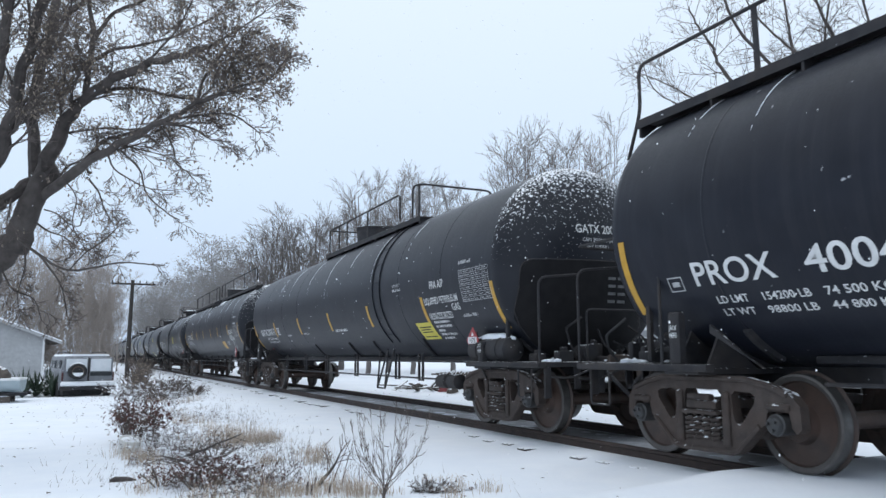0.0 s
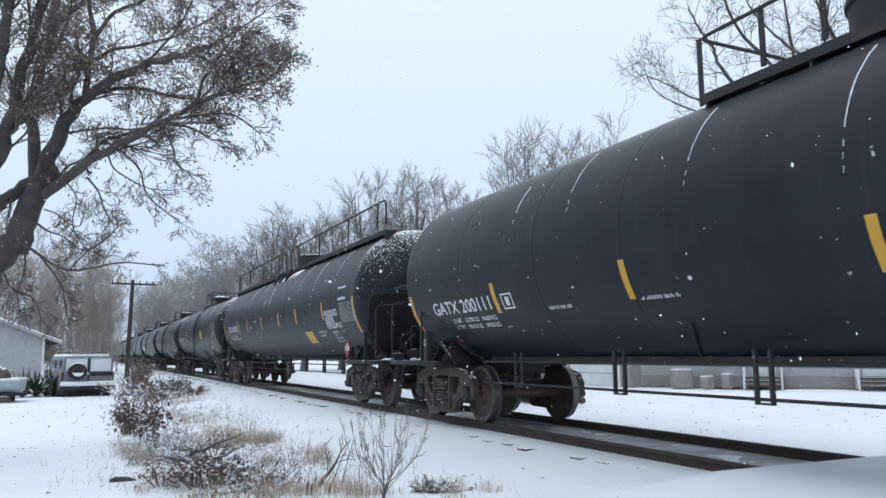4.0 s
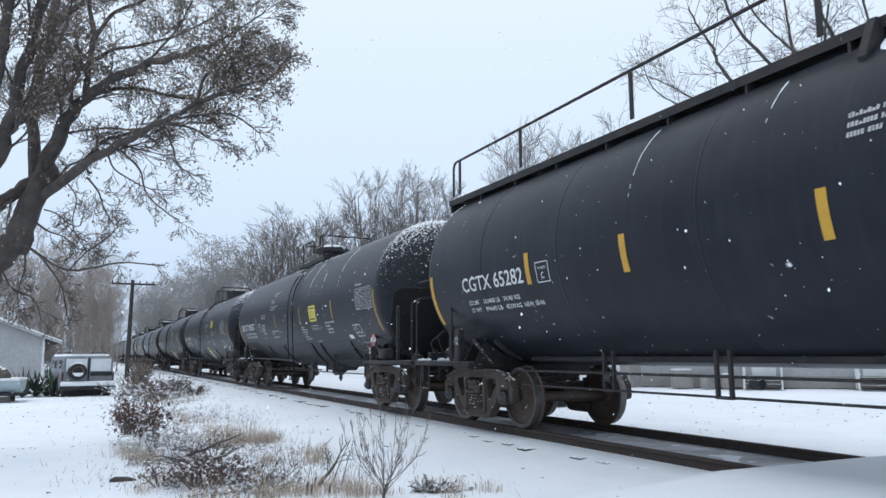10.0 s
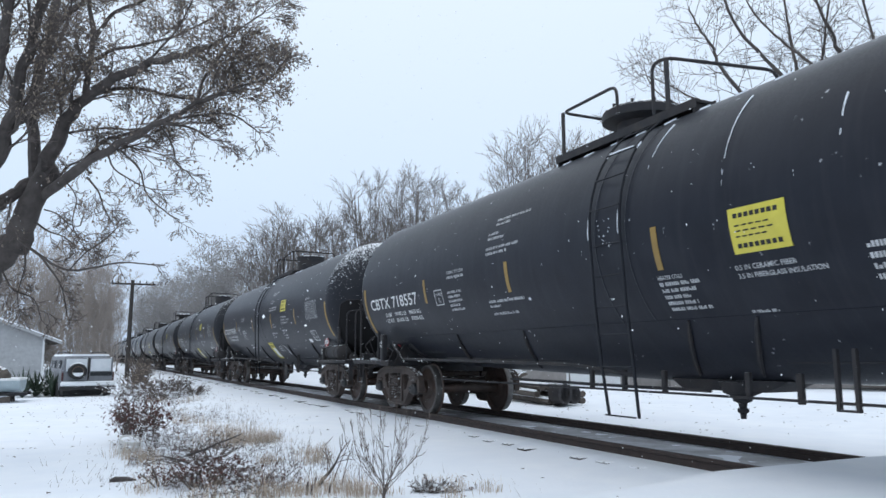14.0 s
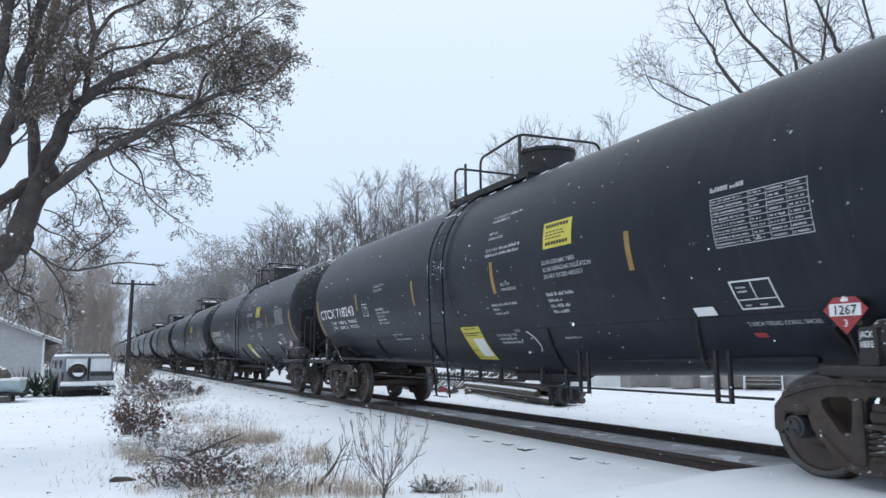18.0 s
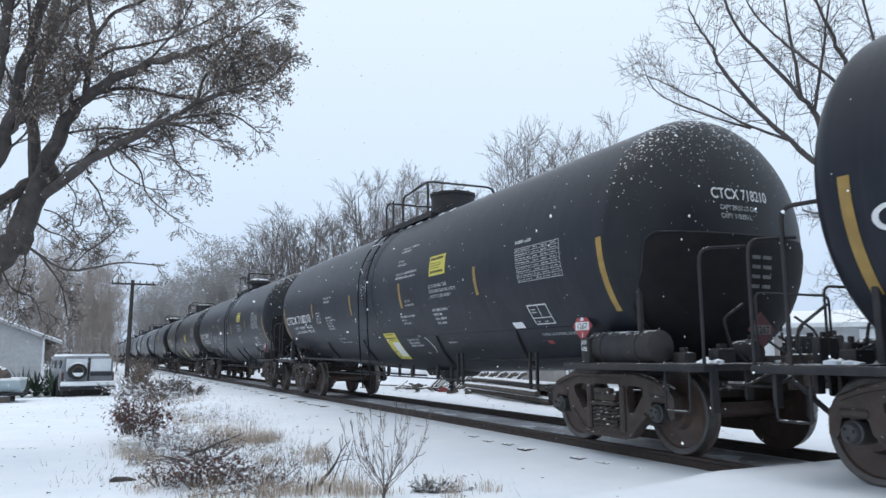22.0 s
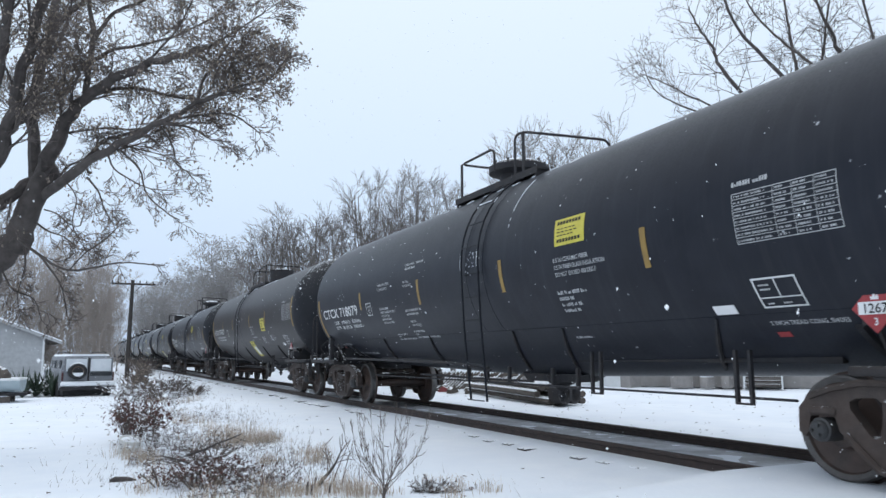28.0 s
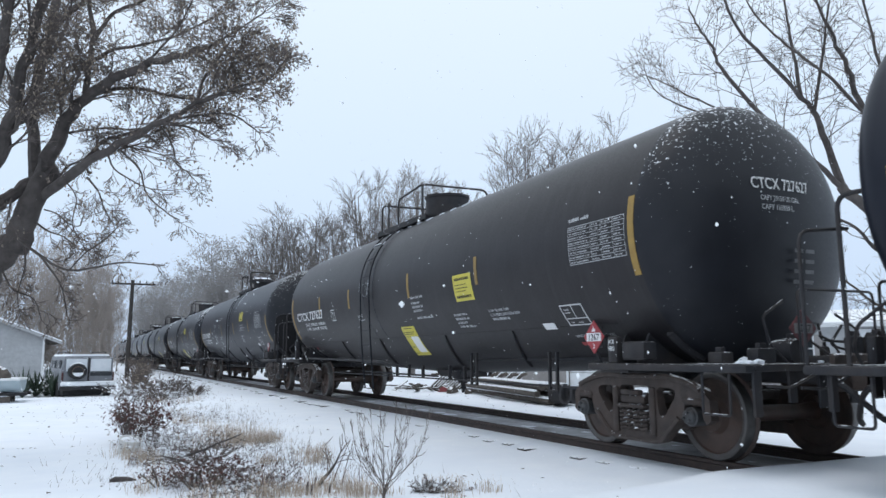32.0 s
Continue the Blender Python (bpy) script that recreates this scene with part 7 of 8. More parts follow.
bough(0.017, 0.0065, (1.22, 8.88, 4.16), (1.47, 8.63, 4.24), (1.7, 8.42, 4.27), (1.75, 8.35, 4.28))
bough(0.026, 0.0104, (-0.38, 10.74, 4.25), (-0.37, 10.36, 4.48), (-0.29, 10.07, 4.69), (-0.35, 9.82, 5.02))
bough(0.029, 0.0109, (-0.81, 11.78, 5.32), (-0.62, 11.03, 5.27), (-0.49, 10.5, 5.43), (-0.44, 10.2, 5.7))
bough(0.014, 0.0067, (0.99, 9.22, 4.76), (1.18, 8.94, 4.6), (1.47, 8.69, 4.62), (1.57, 8.6, 4.62))
bough(0.02, 0.0092, (-0.89, 11.69, 4.71), (-0.68, 11.17, 4.5), (-0.53, 10.77, 4.51), (-0.45, 10.46, 4.8))
bough(0.017, 0.0067, (0.78, 9.35, 3.94), (1.04, 9.11, 3.96), (1.39, 8.84, 3.94), (1.63, 8.64, 3.73), (1.69, 8.62, 3.68))
bough(0.017, 0.0074, (0.68, 9.4, 3.9), (0.98, 9.16, 3.81), (1.19, 8.97, 3.64), (1.4, 8.89, 3.62))
bough(0.019, 0.0091, (-0.47, 10.92, 4.04), (-0.04, 10.6, 4.08), (0.27, 10.35, 4.04), (0.52, 10.02, 3.99))
bough(0.014, 0.0054, (0.66, 9.53, 3.89), (0.79, 9.39, 3.63), (0.84, 9.29, 3.38), (0.95, 9.15, 3.26), (1.09, 9.11, 3.11))
bough(0.016, 0.0055, (0.22, 9.99, 3.66), (0.45, 9.82, 3.4), (0.55, 9.7, 3.06), (0.78, 9.53, 2.82), (0.92, 9.47, 2.73))
bough(0.013, 0.0053, (0.09, 10.17, 3.63), (0.18, 10.04, 3.42), (0.43, 9.95, 3.25), (0.61, 9.77, 3.15), (0.83, 9.67, 3.13))
bough(0.015, 0.0057, (-0.14, 10.53, 3.39), (0, 10.39, 3.2), (0.08, 10.38, 2.98), (0.21, 10.25, 2.75))
bough(0.027, 0.0069, (-1.02, 11.49, 2.77), (-0.76, 11.08, 2.5), (-0.29, 10.57, 2.18), (0.28, 9.96, 2.23), (0.79, 9.61, 2.18))
bough(0.011, 0.0053, (-0.28, 10.57, 2.17), (-0.11, 10.35, 2.37), (0.14, 10.09, 2.56), (0.26, 10.01, 2.7))
bough(0.015, 0.0058, (-0.64, 10.93, 2.4), (-0.42, 10.76, 2.1), (-0.33, 10.75, 1.89), (-0.27, 10.77, 1.6))
bough(0.011, 0.0052, (-0.64, 11.27, 3.06), (-0.48, 10.99, 2.97), (-0.32, 10.83, 2.82), (-0.18, 10.76, 2.8), (-0.15, 10.71, 3.05))
bough(0.015, 0.0054, (-0.75, 11.35, 2.9), (-0.57, 11.07, 2.74), (-0.36, 10.86, 2.64), (-0.12, 10.67, 2.45), (0.12, 10.44, 2.57))
bough(0.015, 0.0055, (-0.88, 11.33, 2.68), (-0.81, 11.14, 2.28), (-0.87, 11.12, 1.9), (-0.82, 11.14, 1.61))
bough(0.015, 0.0055, (-1.13, 11.5, 2.31), (-0.96, 11.25, 1.99), (-0.68, 11.03, 1.83), (-0.56, 11.03, 1.54))
bough(0.019, 0.0111, (-0.54, 11.18, 3.34), (-0.42, 10.97, 3.57), (-0.28, 10.79, 3.64), (-0.18, 10.62, 3.66))
bough(0.011, 0.005, (-0.4, 10.77, 3.38), (-0.25, 10.63, 3.13), (-0.27, 10.58, 2.75), (-0.11, 10.45, 2.45))
willow = thing("willow_tree", "large leaning willow with grey bark and withered leaves", "tree", None)
part("trunk", w.stem, M_BARK, willow, "grey-brown forked trunk and limbs")
plain("twig_mass", w.twig, M_WILLOW, willow, "fine bare twigs", "stuff")
sel = [q for q in w.tips if q[0].z > 3.9 or w.rnd.random() < 0.25]
plain("foliage", leaf_cards(sel, w.rnd, (0, 1, 1, 2), 0.044, 0.03, 1.1), M_LEAF, willow, "withered olive-brown leaves", "stuff")

# the bare tree behind the train: a leaning stem that forks, and a second stem beside it
w = Wood(9, 0.0052)
w.limb([(19.6, 10.3, -0.5), (19.23, 10.51, 0.87), (18.19, 11.26, 2.76), (17.7, 11.92, 4.29), (17.12, 12.49, 5.26)], 0.2, 0.13, 12)


def spread_limb(r0, r1, *ctrl):
    """A limb of the bare tree with long, open side branches."""
    lp = w.limb(ctrl, r0, r1, 8)
    n = max(5, round(3.2 * sum((Vector(b) - Vector(a)).length for a, b in zip(ctrl, ctrl[1:]))))
    w.sprout(lp, min(0.03, r0 * 0.4), r1 * 0.8, (n, 5, 3), (1.3, 0.62, 0.32), 0.92, 0.04, 0.08, 0.17)


spread_limb(0.10, 0.022, (17.12, 12.49, 5.26), (16.84, 12.65, 6.48), (16.62, 12.74, 7.29), (16.31, 12.83, 7.64), (15.13, 13.09, 8.79), (14.36, 13.12, 9.5), (13.7, 13.02, 10.75))
spread_limb(0.055, 0.02, (16.31, 12.84, 7.61), (16.41, 13.04, 8.84), (16.44, 13.19, 9.93), (16.28, 13.22, 11.61))
spread_limb(0.045, 0.018, (16.63, 12.74, 7.23), (17.0, 12.66, 8.8), (17.14, 12.56, 9.72), (17.3, 12.36, 11.25))
spread_limb(0.075, 0.016, (17.12, 12.49, 5.26), (15.55, 12.62, 6.32), (14.57, 12.65, 6.92), (13.41, 12.71, 7.91), (13.15, 12.65, 8.3), (12.7, 12.62, 8.75), (12.4, 12.6, 9.2))
spread_limb(0.15, 0.03, (19.55, 11.1, -0.4), (19.27, 11.32, 1.97), (18.42, 11.87, 5.28), (17.9, 12.25, 7.26), (17.62, 12.42, 8.47), (17.33, 12.54, 9.28), (16.8, 12.68, 10.66))
spread_limb(0.05, 0.015, (18.04, 12.21, 7.08), (16.7, 12.25, 7.99), (15.44, 12.41, 8.7), (14.53, 12.51, 9.34), (14.04, 12.53, 9.99))
spread_limb(0.04, 0.008, (15.55, 12.62, 6.32), (14.49, 12.95, 6.68), (13.6, 13.19, 7.1), (12.85, 13.38, 7.41), (12.2, 13.55, 7.7), (11.8, 13.7, 7.85))
spread_limb(0.03, 0.007, (14.56, 12.93, 6.6), (13.62, 13.63, 7.09), (12.83, 14.05, 7.52), (12.5, 14.2, 7.95), (12.35, 14.22, 8.4))
spread_limb(0.08, 0.02, (18.53, 11.36, 2.51), (17.93, 12.15, 3.55), (17.55, 12.65, 4.35), (16.67, 13.33, 4.79))
spread_limb(0.08, 0.02, (19.04, 11.0, 0.87), (18.34, 12.0, 1.85), (17.99, 12.53, 2.36), (17.38, 13.04, 3.11))
spread_limb(0.07, 0.02, (18.55, 11.81, 5.28), (17.53, 11.32, 7.21), (16.88, 11.17, 8.65), (16.31, 11.02, 9.91))
spread_limb(0.08, 0.02, (18.48, 11.61, 3.93), (17.82, 10.91, 6.13), (17.22, 10.7, 7.81), (16.73, 10.41, 9.71))
bare = thing("bare_tree", "bare dark-limbed tree behind the railway", "tree")
part("trunk", w.stem, M_BARK, bare, "dark forked trunk and limbs")
plain("twig_mass", w.twig, M_DARKTWIG, bare, "bare twigs", "stuff")


def field_tree(seed, height, width, counts, trunk_r, fine, leafy=0, label="bare grey tree beyond the railway", bark=None, twig=None, low=0.16, spread=0.68, lift=0.05, wander=0.08):
    """A free-standing tree whose limbs fan out from a low fork to a rounded crown."""
    w = Wood(seed, fine)
    rnd = w.rnd
    t = thing("field_tree", label, "tree", group="trees beyond the railway")
    fork = height * low
    w.limb([(0, 0, -0.4), (rnd.gauss(0, 0.1), rnd.gauss(0, 0.1), fork * 0.6), (0, 0, fork)], trunk_r, trunk_r * 0.8, 8)
    for i in range(counts[0]):
        q = (i + 0.5) / counts[0]
        a = 2.399 * i + rnd.uniform(-0.3, 0.3)
        s = width * 0.46 * math.sqrt(q) * rnd.uniform(0.85, 1.05)
        h = height * (0.60 + 0.36 * math.cos(q * math.pi / 2)) * rnd.uniform(0.94, 1.02)
        x, y = math.cos(a) * s, math.sin(a) * s
        c = [(0, 0, fork * rnd.uniform(0.7, 1.0)), (x * 0.36, y * 0.36, fork + (h - fork) * 0.34), (x * 0.74, y * 0.74, fork + (h - fork) * 0.7), (x, y, h)]
        lp = w.limb(c, trunk_r * rnd.uniform(0.3, 0.5), fine * 1.5, 6, 4)
        w.sprout(lp, trunk_r * 0.2, fine, counts[1:], (height * 0.19, height * 0.11, height * 0.055), spread, lift, 0.12, wander)
    top = sorted(p[2] for p in w.twig.v)[int(len(w.twig.v) * 0.998)]
    out = sorted(math.hypot(p[0], p[1]) for p in w.twig.v)[int(len(w.twig.v) * 0.95)]
    fit = Matrix.Diagonal((width / 2 / out, width / 2 / out, height / top, 1))
    w.stem.moved(fit)
    w.twig.moved(fit)
    w.tips = [(fit @ p, d) for p, d in w.tips]
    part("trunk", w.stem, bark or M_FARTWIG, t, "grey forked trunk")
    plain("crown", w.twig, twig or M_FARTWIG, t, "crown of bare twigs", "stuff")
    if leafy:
        plain("foliage", leaf_cards(w.tips, rnd, (leafy, leafy + 2), height * 0.015, height * 0.02, 0.1), M_FARLEAF, t, "clumps of haze-paled leaves", "stuff")
    return t


def placed(t, x, y, k=1.0, turn=0.0):
    t.matrix_basis = pose(x, y, rise(x, y), 0, 0, turn) @ Matrix.Scale(k, 4)
    return t


def again(t, x, y, k, turn):
    c = copy_thing(t, pose(0, 0, 0))
    c.matrix_basis = pose(x, y, rise(x, y), 0, 0, turn) @ Matrix.Scale(k, 4)
    return c


TREE_A = placed(field_tree(31, 14.0, 5.8, (13, 9, 6, 3), 0.2, 0.015), 18.0, 50.7, 1.04)
TREE_B = placed(field_tree(32, 14.0, 5.4, (13, 9, 6, 3), 0.2, 0.015), 19.7, 46.6, 1.02)
TREE_C = placed(field_tree(33, 14.0, 11.0, (18, 9, 6, 3), 0.26, 0.017, low=0.1), 16.6, 62.7)
TREE_D = placed(field_tree(34, 14.0, 4.6, (12, 9, 6, 3), 0.18, 0.013), 21.4, 34.8, 1.02)
TREE_E = placed(field_tree(35, 15.0, 9.5, (14, 7, 6, 3), 0.34, 0.022, 3, "leafy tree beyond the railway, paled for haze", M_HAZEBARK, M_HAZEBARK, spread=0.85, lift=0.07, wander=0.12), 14.5, 95.6, 1.06)
TREE_S = placed(field_tree(38, 12.5, 3.0, (7, 6, 4, 3), 0.12, 0.011), 20.8, 26.4)
again(TREE_D, 22.7, 32.1, 0.95, 80)
again(TREE_S, 21.9, 29.4, 0.98, 140)
again(TREE_A, 23.1, 47.4, 0.99, 200)
again(TREE_C, 20.8, 66.2, 1.05, 75)
again(TREE_B, 15.3, 71.1, 1.04, 160)
again(TREE_A, 16.4, 68.0, 0.98, 20)
again(TREE_C, 27.8, 51.8, 1.0, 250)
again(TREE_B, 21.2, 55.0, 0.95, 310)
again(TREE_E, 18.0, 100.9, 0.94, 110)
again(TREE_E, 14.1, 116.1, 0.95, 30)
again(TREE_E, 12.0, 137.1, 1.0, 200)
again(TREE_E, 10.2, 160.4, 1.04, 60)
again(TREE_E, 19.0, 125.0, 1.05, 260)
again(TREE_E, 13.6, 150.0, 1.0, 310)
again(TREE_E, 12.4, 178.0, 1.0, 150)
# the brown thicket behind the shed
def thicket_clump(seed, height, spread, stems):
    """Close upright stems, each twiggy to the ground."""
    w = Wood(seed, 0.011)
    rnd = w.rnd
    t = thing("thicket", "dense brown thicket of bare upright stems", "thicket", group="thicket behind the shed")
    for i in range(stems):
        a = rnd.uniform(0, 6.28)
        s = spread * math.sqrt(rnd.random())
        x, y, h = math.cos(a) * s, math.sin(a) * s, height * rnd.uniform(0.6, 1.0)
        r = rnd.choice((0.025, 0.03, 0.04, 0.07))
        lp = w.limb([(x, y, -0.5), (x + rnd.gauss(0, 0.15), y + rnd.gauss(0, 0.15), h * 0.35), (x + rnd.gauss(0, 0.35), y + rnd.gauss(0, 0.35), h * 0.7), (x + rnd.gauss(0, 0.6), y + rnd.gauss(0, 0.6), h)], r, 0.012, 5, 3)
        w.sprout(lp, r * 0.5, 0.012, (12, 5, 3), (1.6, 0.9, 0.5), 0.7, 0.1, 0.06, 0.13)
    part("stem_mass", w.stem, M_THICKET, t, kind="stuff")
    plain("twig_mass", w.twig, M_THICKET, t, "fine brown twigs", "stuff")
    return t


TREE_F = placed(thicket_clump(36, 9.0, 2.6, 16), -1.0, 58.5)
TREE_G = placed(thicket_clump(37, 8.5, 2.4, 15), -4.6, 59.5)
for i, (x, y, k) in enumerate(((-8.4, 60.0, 1.25), (0.3, 64.0, 0.95), (-2.6, 64.0, 1.15), (-6.2, 65.0, 1.3), (-10.2, 66.5, 1.35), (0.9, 74.0, 0.95), (1.2, 88.0, 0.9), (-1.6, 72.0, 1.15), (-12.4, 61.0, 1.3))):
    again((TREE_F, TREE_G)[i % 2], x, y, k, 47 * i + 20)

# far woods that close the distance
w = Wood(77, 0.03)
g = Geo()
rnd = random.Random(4)
for i in range(1200):
    a = rnd.uniform(-80, 260)
    d = rnd.uniform(150, 260)
    x, y = d * math.sin(radians(a)), d * math.cos(radians(a))
    if abs(x - TRACK_X) < 9 or 0.5 < a < 5.5:
        continue
    h = rnd.uniform(6, 12)
    p = Vector((x, y, -0.4))
    q = p + Vector((rnd.gauss(0, 0.5), rnd.gauss(0, 0.5), h))
    w.twig3([p, p.lerp(q, 0.5), q], 0.12, 0.04)
    for _ in range(9):
        s = p.lerp(q, rnd.uniform(0.25, 0.95))
        e = s + Vector((rnd.gauss(0, 1.6), rnd.gauss(0, 1.6), rnd.uniform(0.6, 2.6)))
        w.twig3([s, s.lerp(e, 0.5) + Vector((0, 0, 0.2)), e], 0.06, 0.03)
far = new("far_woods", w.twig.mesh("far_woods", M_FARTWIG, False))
tagged(far, "distant belt of bare grey woods", "woods", kind="stuff")


# ---------------------------------------------------------------- low plants
def shrub(x, y, height, width, stems, leaf_mat, per, leaf, label, seed, name="leafy_shrub", fine=0.004, lift=0.1):
    w = Wood(seed, fine)
    rnd = w.rnd
    t = thing(name, label, "shrub", pose(x, y, rise(x, y) - 0.02), "roadside shrubs")
    for i in range(stems):
        a = rnd.uniform(0, 6.28)
        s = width * rnd.uniform(0.2, 1.0)
        h = height * rnd.uniform(0.6, 1.0)
        p0 = Vector((math.cos(a) * s * 0.25, math.sin(a) * s * 0.25, 0))
        p1 = Vector((math.cos(a) * s * 0.6, math.sin(a) * s * 0.6, h * 0.55))
        p2 = Vector((math.cos(a) * s, math.sin(a) * s, h))
        w.twig3([p0, p1, p2], fine * 2.2, fine)
        w.sprout([p0, p1, p2], fine * 2.0, fine, (5, 3), (height * 0.34, height * 0.16), 0.7, lift, 0.3, 0.14)
    plain("stem_mass", w.twig, M_TWIG, t, "thin brown stems", "stuff")
    if leaf_mat:
        plain("foliage", leaf_cards(w.tips, rnd, per, leaf, leaf * 0.9, 0.3), leaf_mat, t, "", "stuff")
    return t


def grass_tuft(x, y, height, width, n, seed, label="tuft of dry straw-coloured grass"):
    rnd = random.Random(seed)
    g = Geo()
    for _ in range(n):
        bx, by = rnd.gauss(0, width * 0.5), rnd.gauss(0, width * 0.5)
        h = height * rnd.uniform(0.35, 1.0)
        a = rnd.uniform(0, 6.28)
        lean = rnd.uniform(0.15, 1.1) * h
        wd = rnd.uniform(0.0015, 0.0032)
        sx, sy = -math.sin(a) * wd, math.cos(a) * wd
        mx, my = bx + math.cos(a) * lean * 0.3, by + math.sin(a) * lean * 0.3
        ex, ey = bx + math.cos(a) * lean, by + math.sin(a) * lean
        o = len(g.v)
        g.v.extend(((bx - sx, by - sy, -0.02), (bx + sx, by + sy, -0.02), (mx + sx, my + sy, h * 0.6), (mx - sx, my - sy, h * 0.6), (ex, ey, h * rnd.uniform(0.7, 1.0))))
        g.f.extend(((o, o + 1, o + 2, o + 3), (o + 3, o + 2, o + 4)))
    ob = new("grass_tuft", g.mesh("grass_tuft", M_STRAW, False))
    ob.matrix_basis = pose(x, y, rise(x, y))
    return tagged(ob, label, "grass", kind="stuff")


shrub(0.66, 12.5, 0.6, 0.42, 22, M_RUSTLEAF, (0, 1, 1, 2), 0.075, "shrub with rust-brown withered leaves in the snow", 51)
shrub(0.95, 12.9, 0.5, 0.4, 14, M_RUSTLEAF, (0, 1, 1, 2), 0.075, "shrub with rust-brown withered leaves in the snow", 52)
shrub(1.02, 7.75, 0.24, 0.32, 13, M_RUSTLEAF, (0, 1, 1, 2), 0.046, "low shrub with rust-brown leaves among grass", 53)
shrub(1.3, 7.95, 0.22, 0.3, 10, M_RUSTLEAF, (0, 1, 1, 2), 0.045, "low shrub with rust-brown leaves among grass", 54)
shrub(0.72, 8.0, 0.18, 0.24, 14, M_RUSTLEAF, (0, 1, 1), 0.042, "low shrub with rust-brown leaves among grass", 58)
shrub(1.2, 9.3, 0.2, 0.5, 14, M_TWIG, (0, 1), 0.04, "tangle of bare brown twigs in the snow", 55)
shrub(1.5, 10.0, 0.2, 0.5, 12, M_TWIG, (0, 1), 0.04, "tangle of bare brown twigs in the snow", 56)
w = Wood(57, 0.0019)
t = thing("bare_sapling", "bare grey sapling forking into many thin stems", "shrub", pose(2.44, 6.42, rise(2.44, 6.42) - 0.02), "roadside shrubs")
w.limb([(0, 0, -0.05), (-0.005, 0, 0.06), (0.005, 0.0, 0.13)], 0.014, 0.011, 6)
for i in range(15):
    a = 2.399 * i
    h = 0.62 + 0.2 * w.rnd.random()
    q = 0.56 * (0.35 + 0.65 * w.rnd.random())
    c = [(0.0, 0, 0.05 + 0.008 * i), (math.cos(a) * q * 0.45, math.sin(a) * q * 0.45, 0.14 + 0.2 * h), (math.cos(a) * q * 0.8, math.sin(a) * q * 0.8, 0.62 * h), (math.cos(a) * q, math.sin(a) * q, h)]
    lp = w.limb(c, 0.0036, 0.0013, 5, 4)
    w.sprout(lp, 0.004, 0.0016, (10, 3), (0.14, 0.07), 0.5, 0.12, 0.15, 0.1)
part("stem_mass", w.stem, M_TWIG, t, kind="stuff")
plain("twig_mass", w.twig, M_TWIG, t, "thin bare twigs", "stuff")
for i, (x, y, h, wd) in enumerate(((2.7, 27.2, 0.6, 0.75), (2.2, 27.8, 0.45, 0.6), (3.3, 26.6, 0.35, 0.6), (1.9, 24.0, 0.3, 0.5), (3.0, 29.5, 0.5, 0.7))):
    shrub(x, y, h, wd, 12, M_BRUSH, (0, 1), 0.09, "dark heap of cut brush dusted with snow", 70 + i, "brush_heap", 0.008, 0.0)
for i, (x, y, h) in enumerate(((1.75, 32.0, 0.65), (2.0, 33.5, 0.8), (2.2, 36.0, 0.9), (1.75, 29.0, 0.5), (2.6, 40.0, 1.1), (2.4, 45.0, 1.4))):
    shrub(x, y, h, 0.6, 20, M_STRAW, (0, 0, 1), 0.06, "pale withered bush beside the lane", 80 + i, "withered_bush", 0.008)
for i, (x, y) in enumerate(((-1.6, 30.6), (-1.05, 30.2), (-2.0, 30.4), (-1.3, 31.2))):
    rnd = random.Random(90 + i)
    g = Geo()
    for k in range(46):
        a, e = rnd.uniform(0, 6.28), rnd.uniform(0.25, 1.4)
        ln = rnd.uniform(0.7, 1.3)
        d = Vector((math.cos(a) * math.cos(e), math.sin(a) * math.cos(e), math.sin(e)))
        s = Vector((-math.sin(a), math.cos(a), 0)) * 0.04
        p = d * ln
        q = d * ln * 0.5 + Vector((0, 0, 0.05))
        o = len(g.v)
        g.v.extend((tuple(s * 0.6), tuple(-s * 0.6), tuple(q - s), tuple(q + s), tuple(p - Vector((0, 0, 0.12)))))
        g.f.extend(((o, o + 1, o + 2, o + 3), (o + 3, o + 2, o + 4)))
    ob = new("yucca_plant", g.mesh("yucca_plant", M_GREEN, False))
    ob.matrix_basis = pose(x, y, rise(x, y))
    tagged(ob, "dark green spiky plant dusted with snow", "plant", "spiky plants")
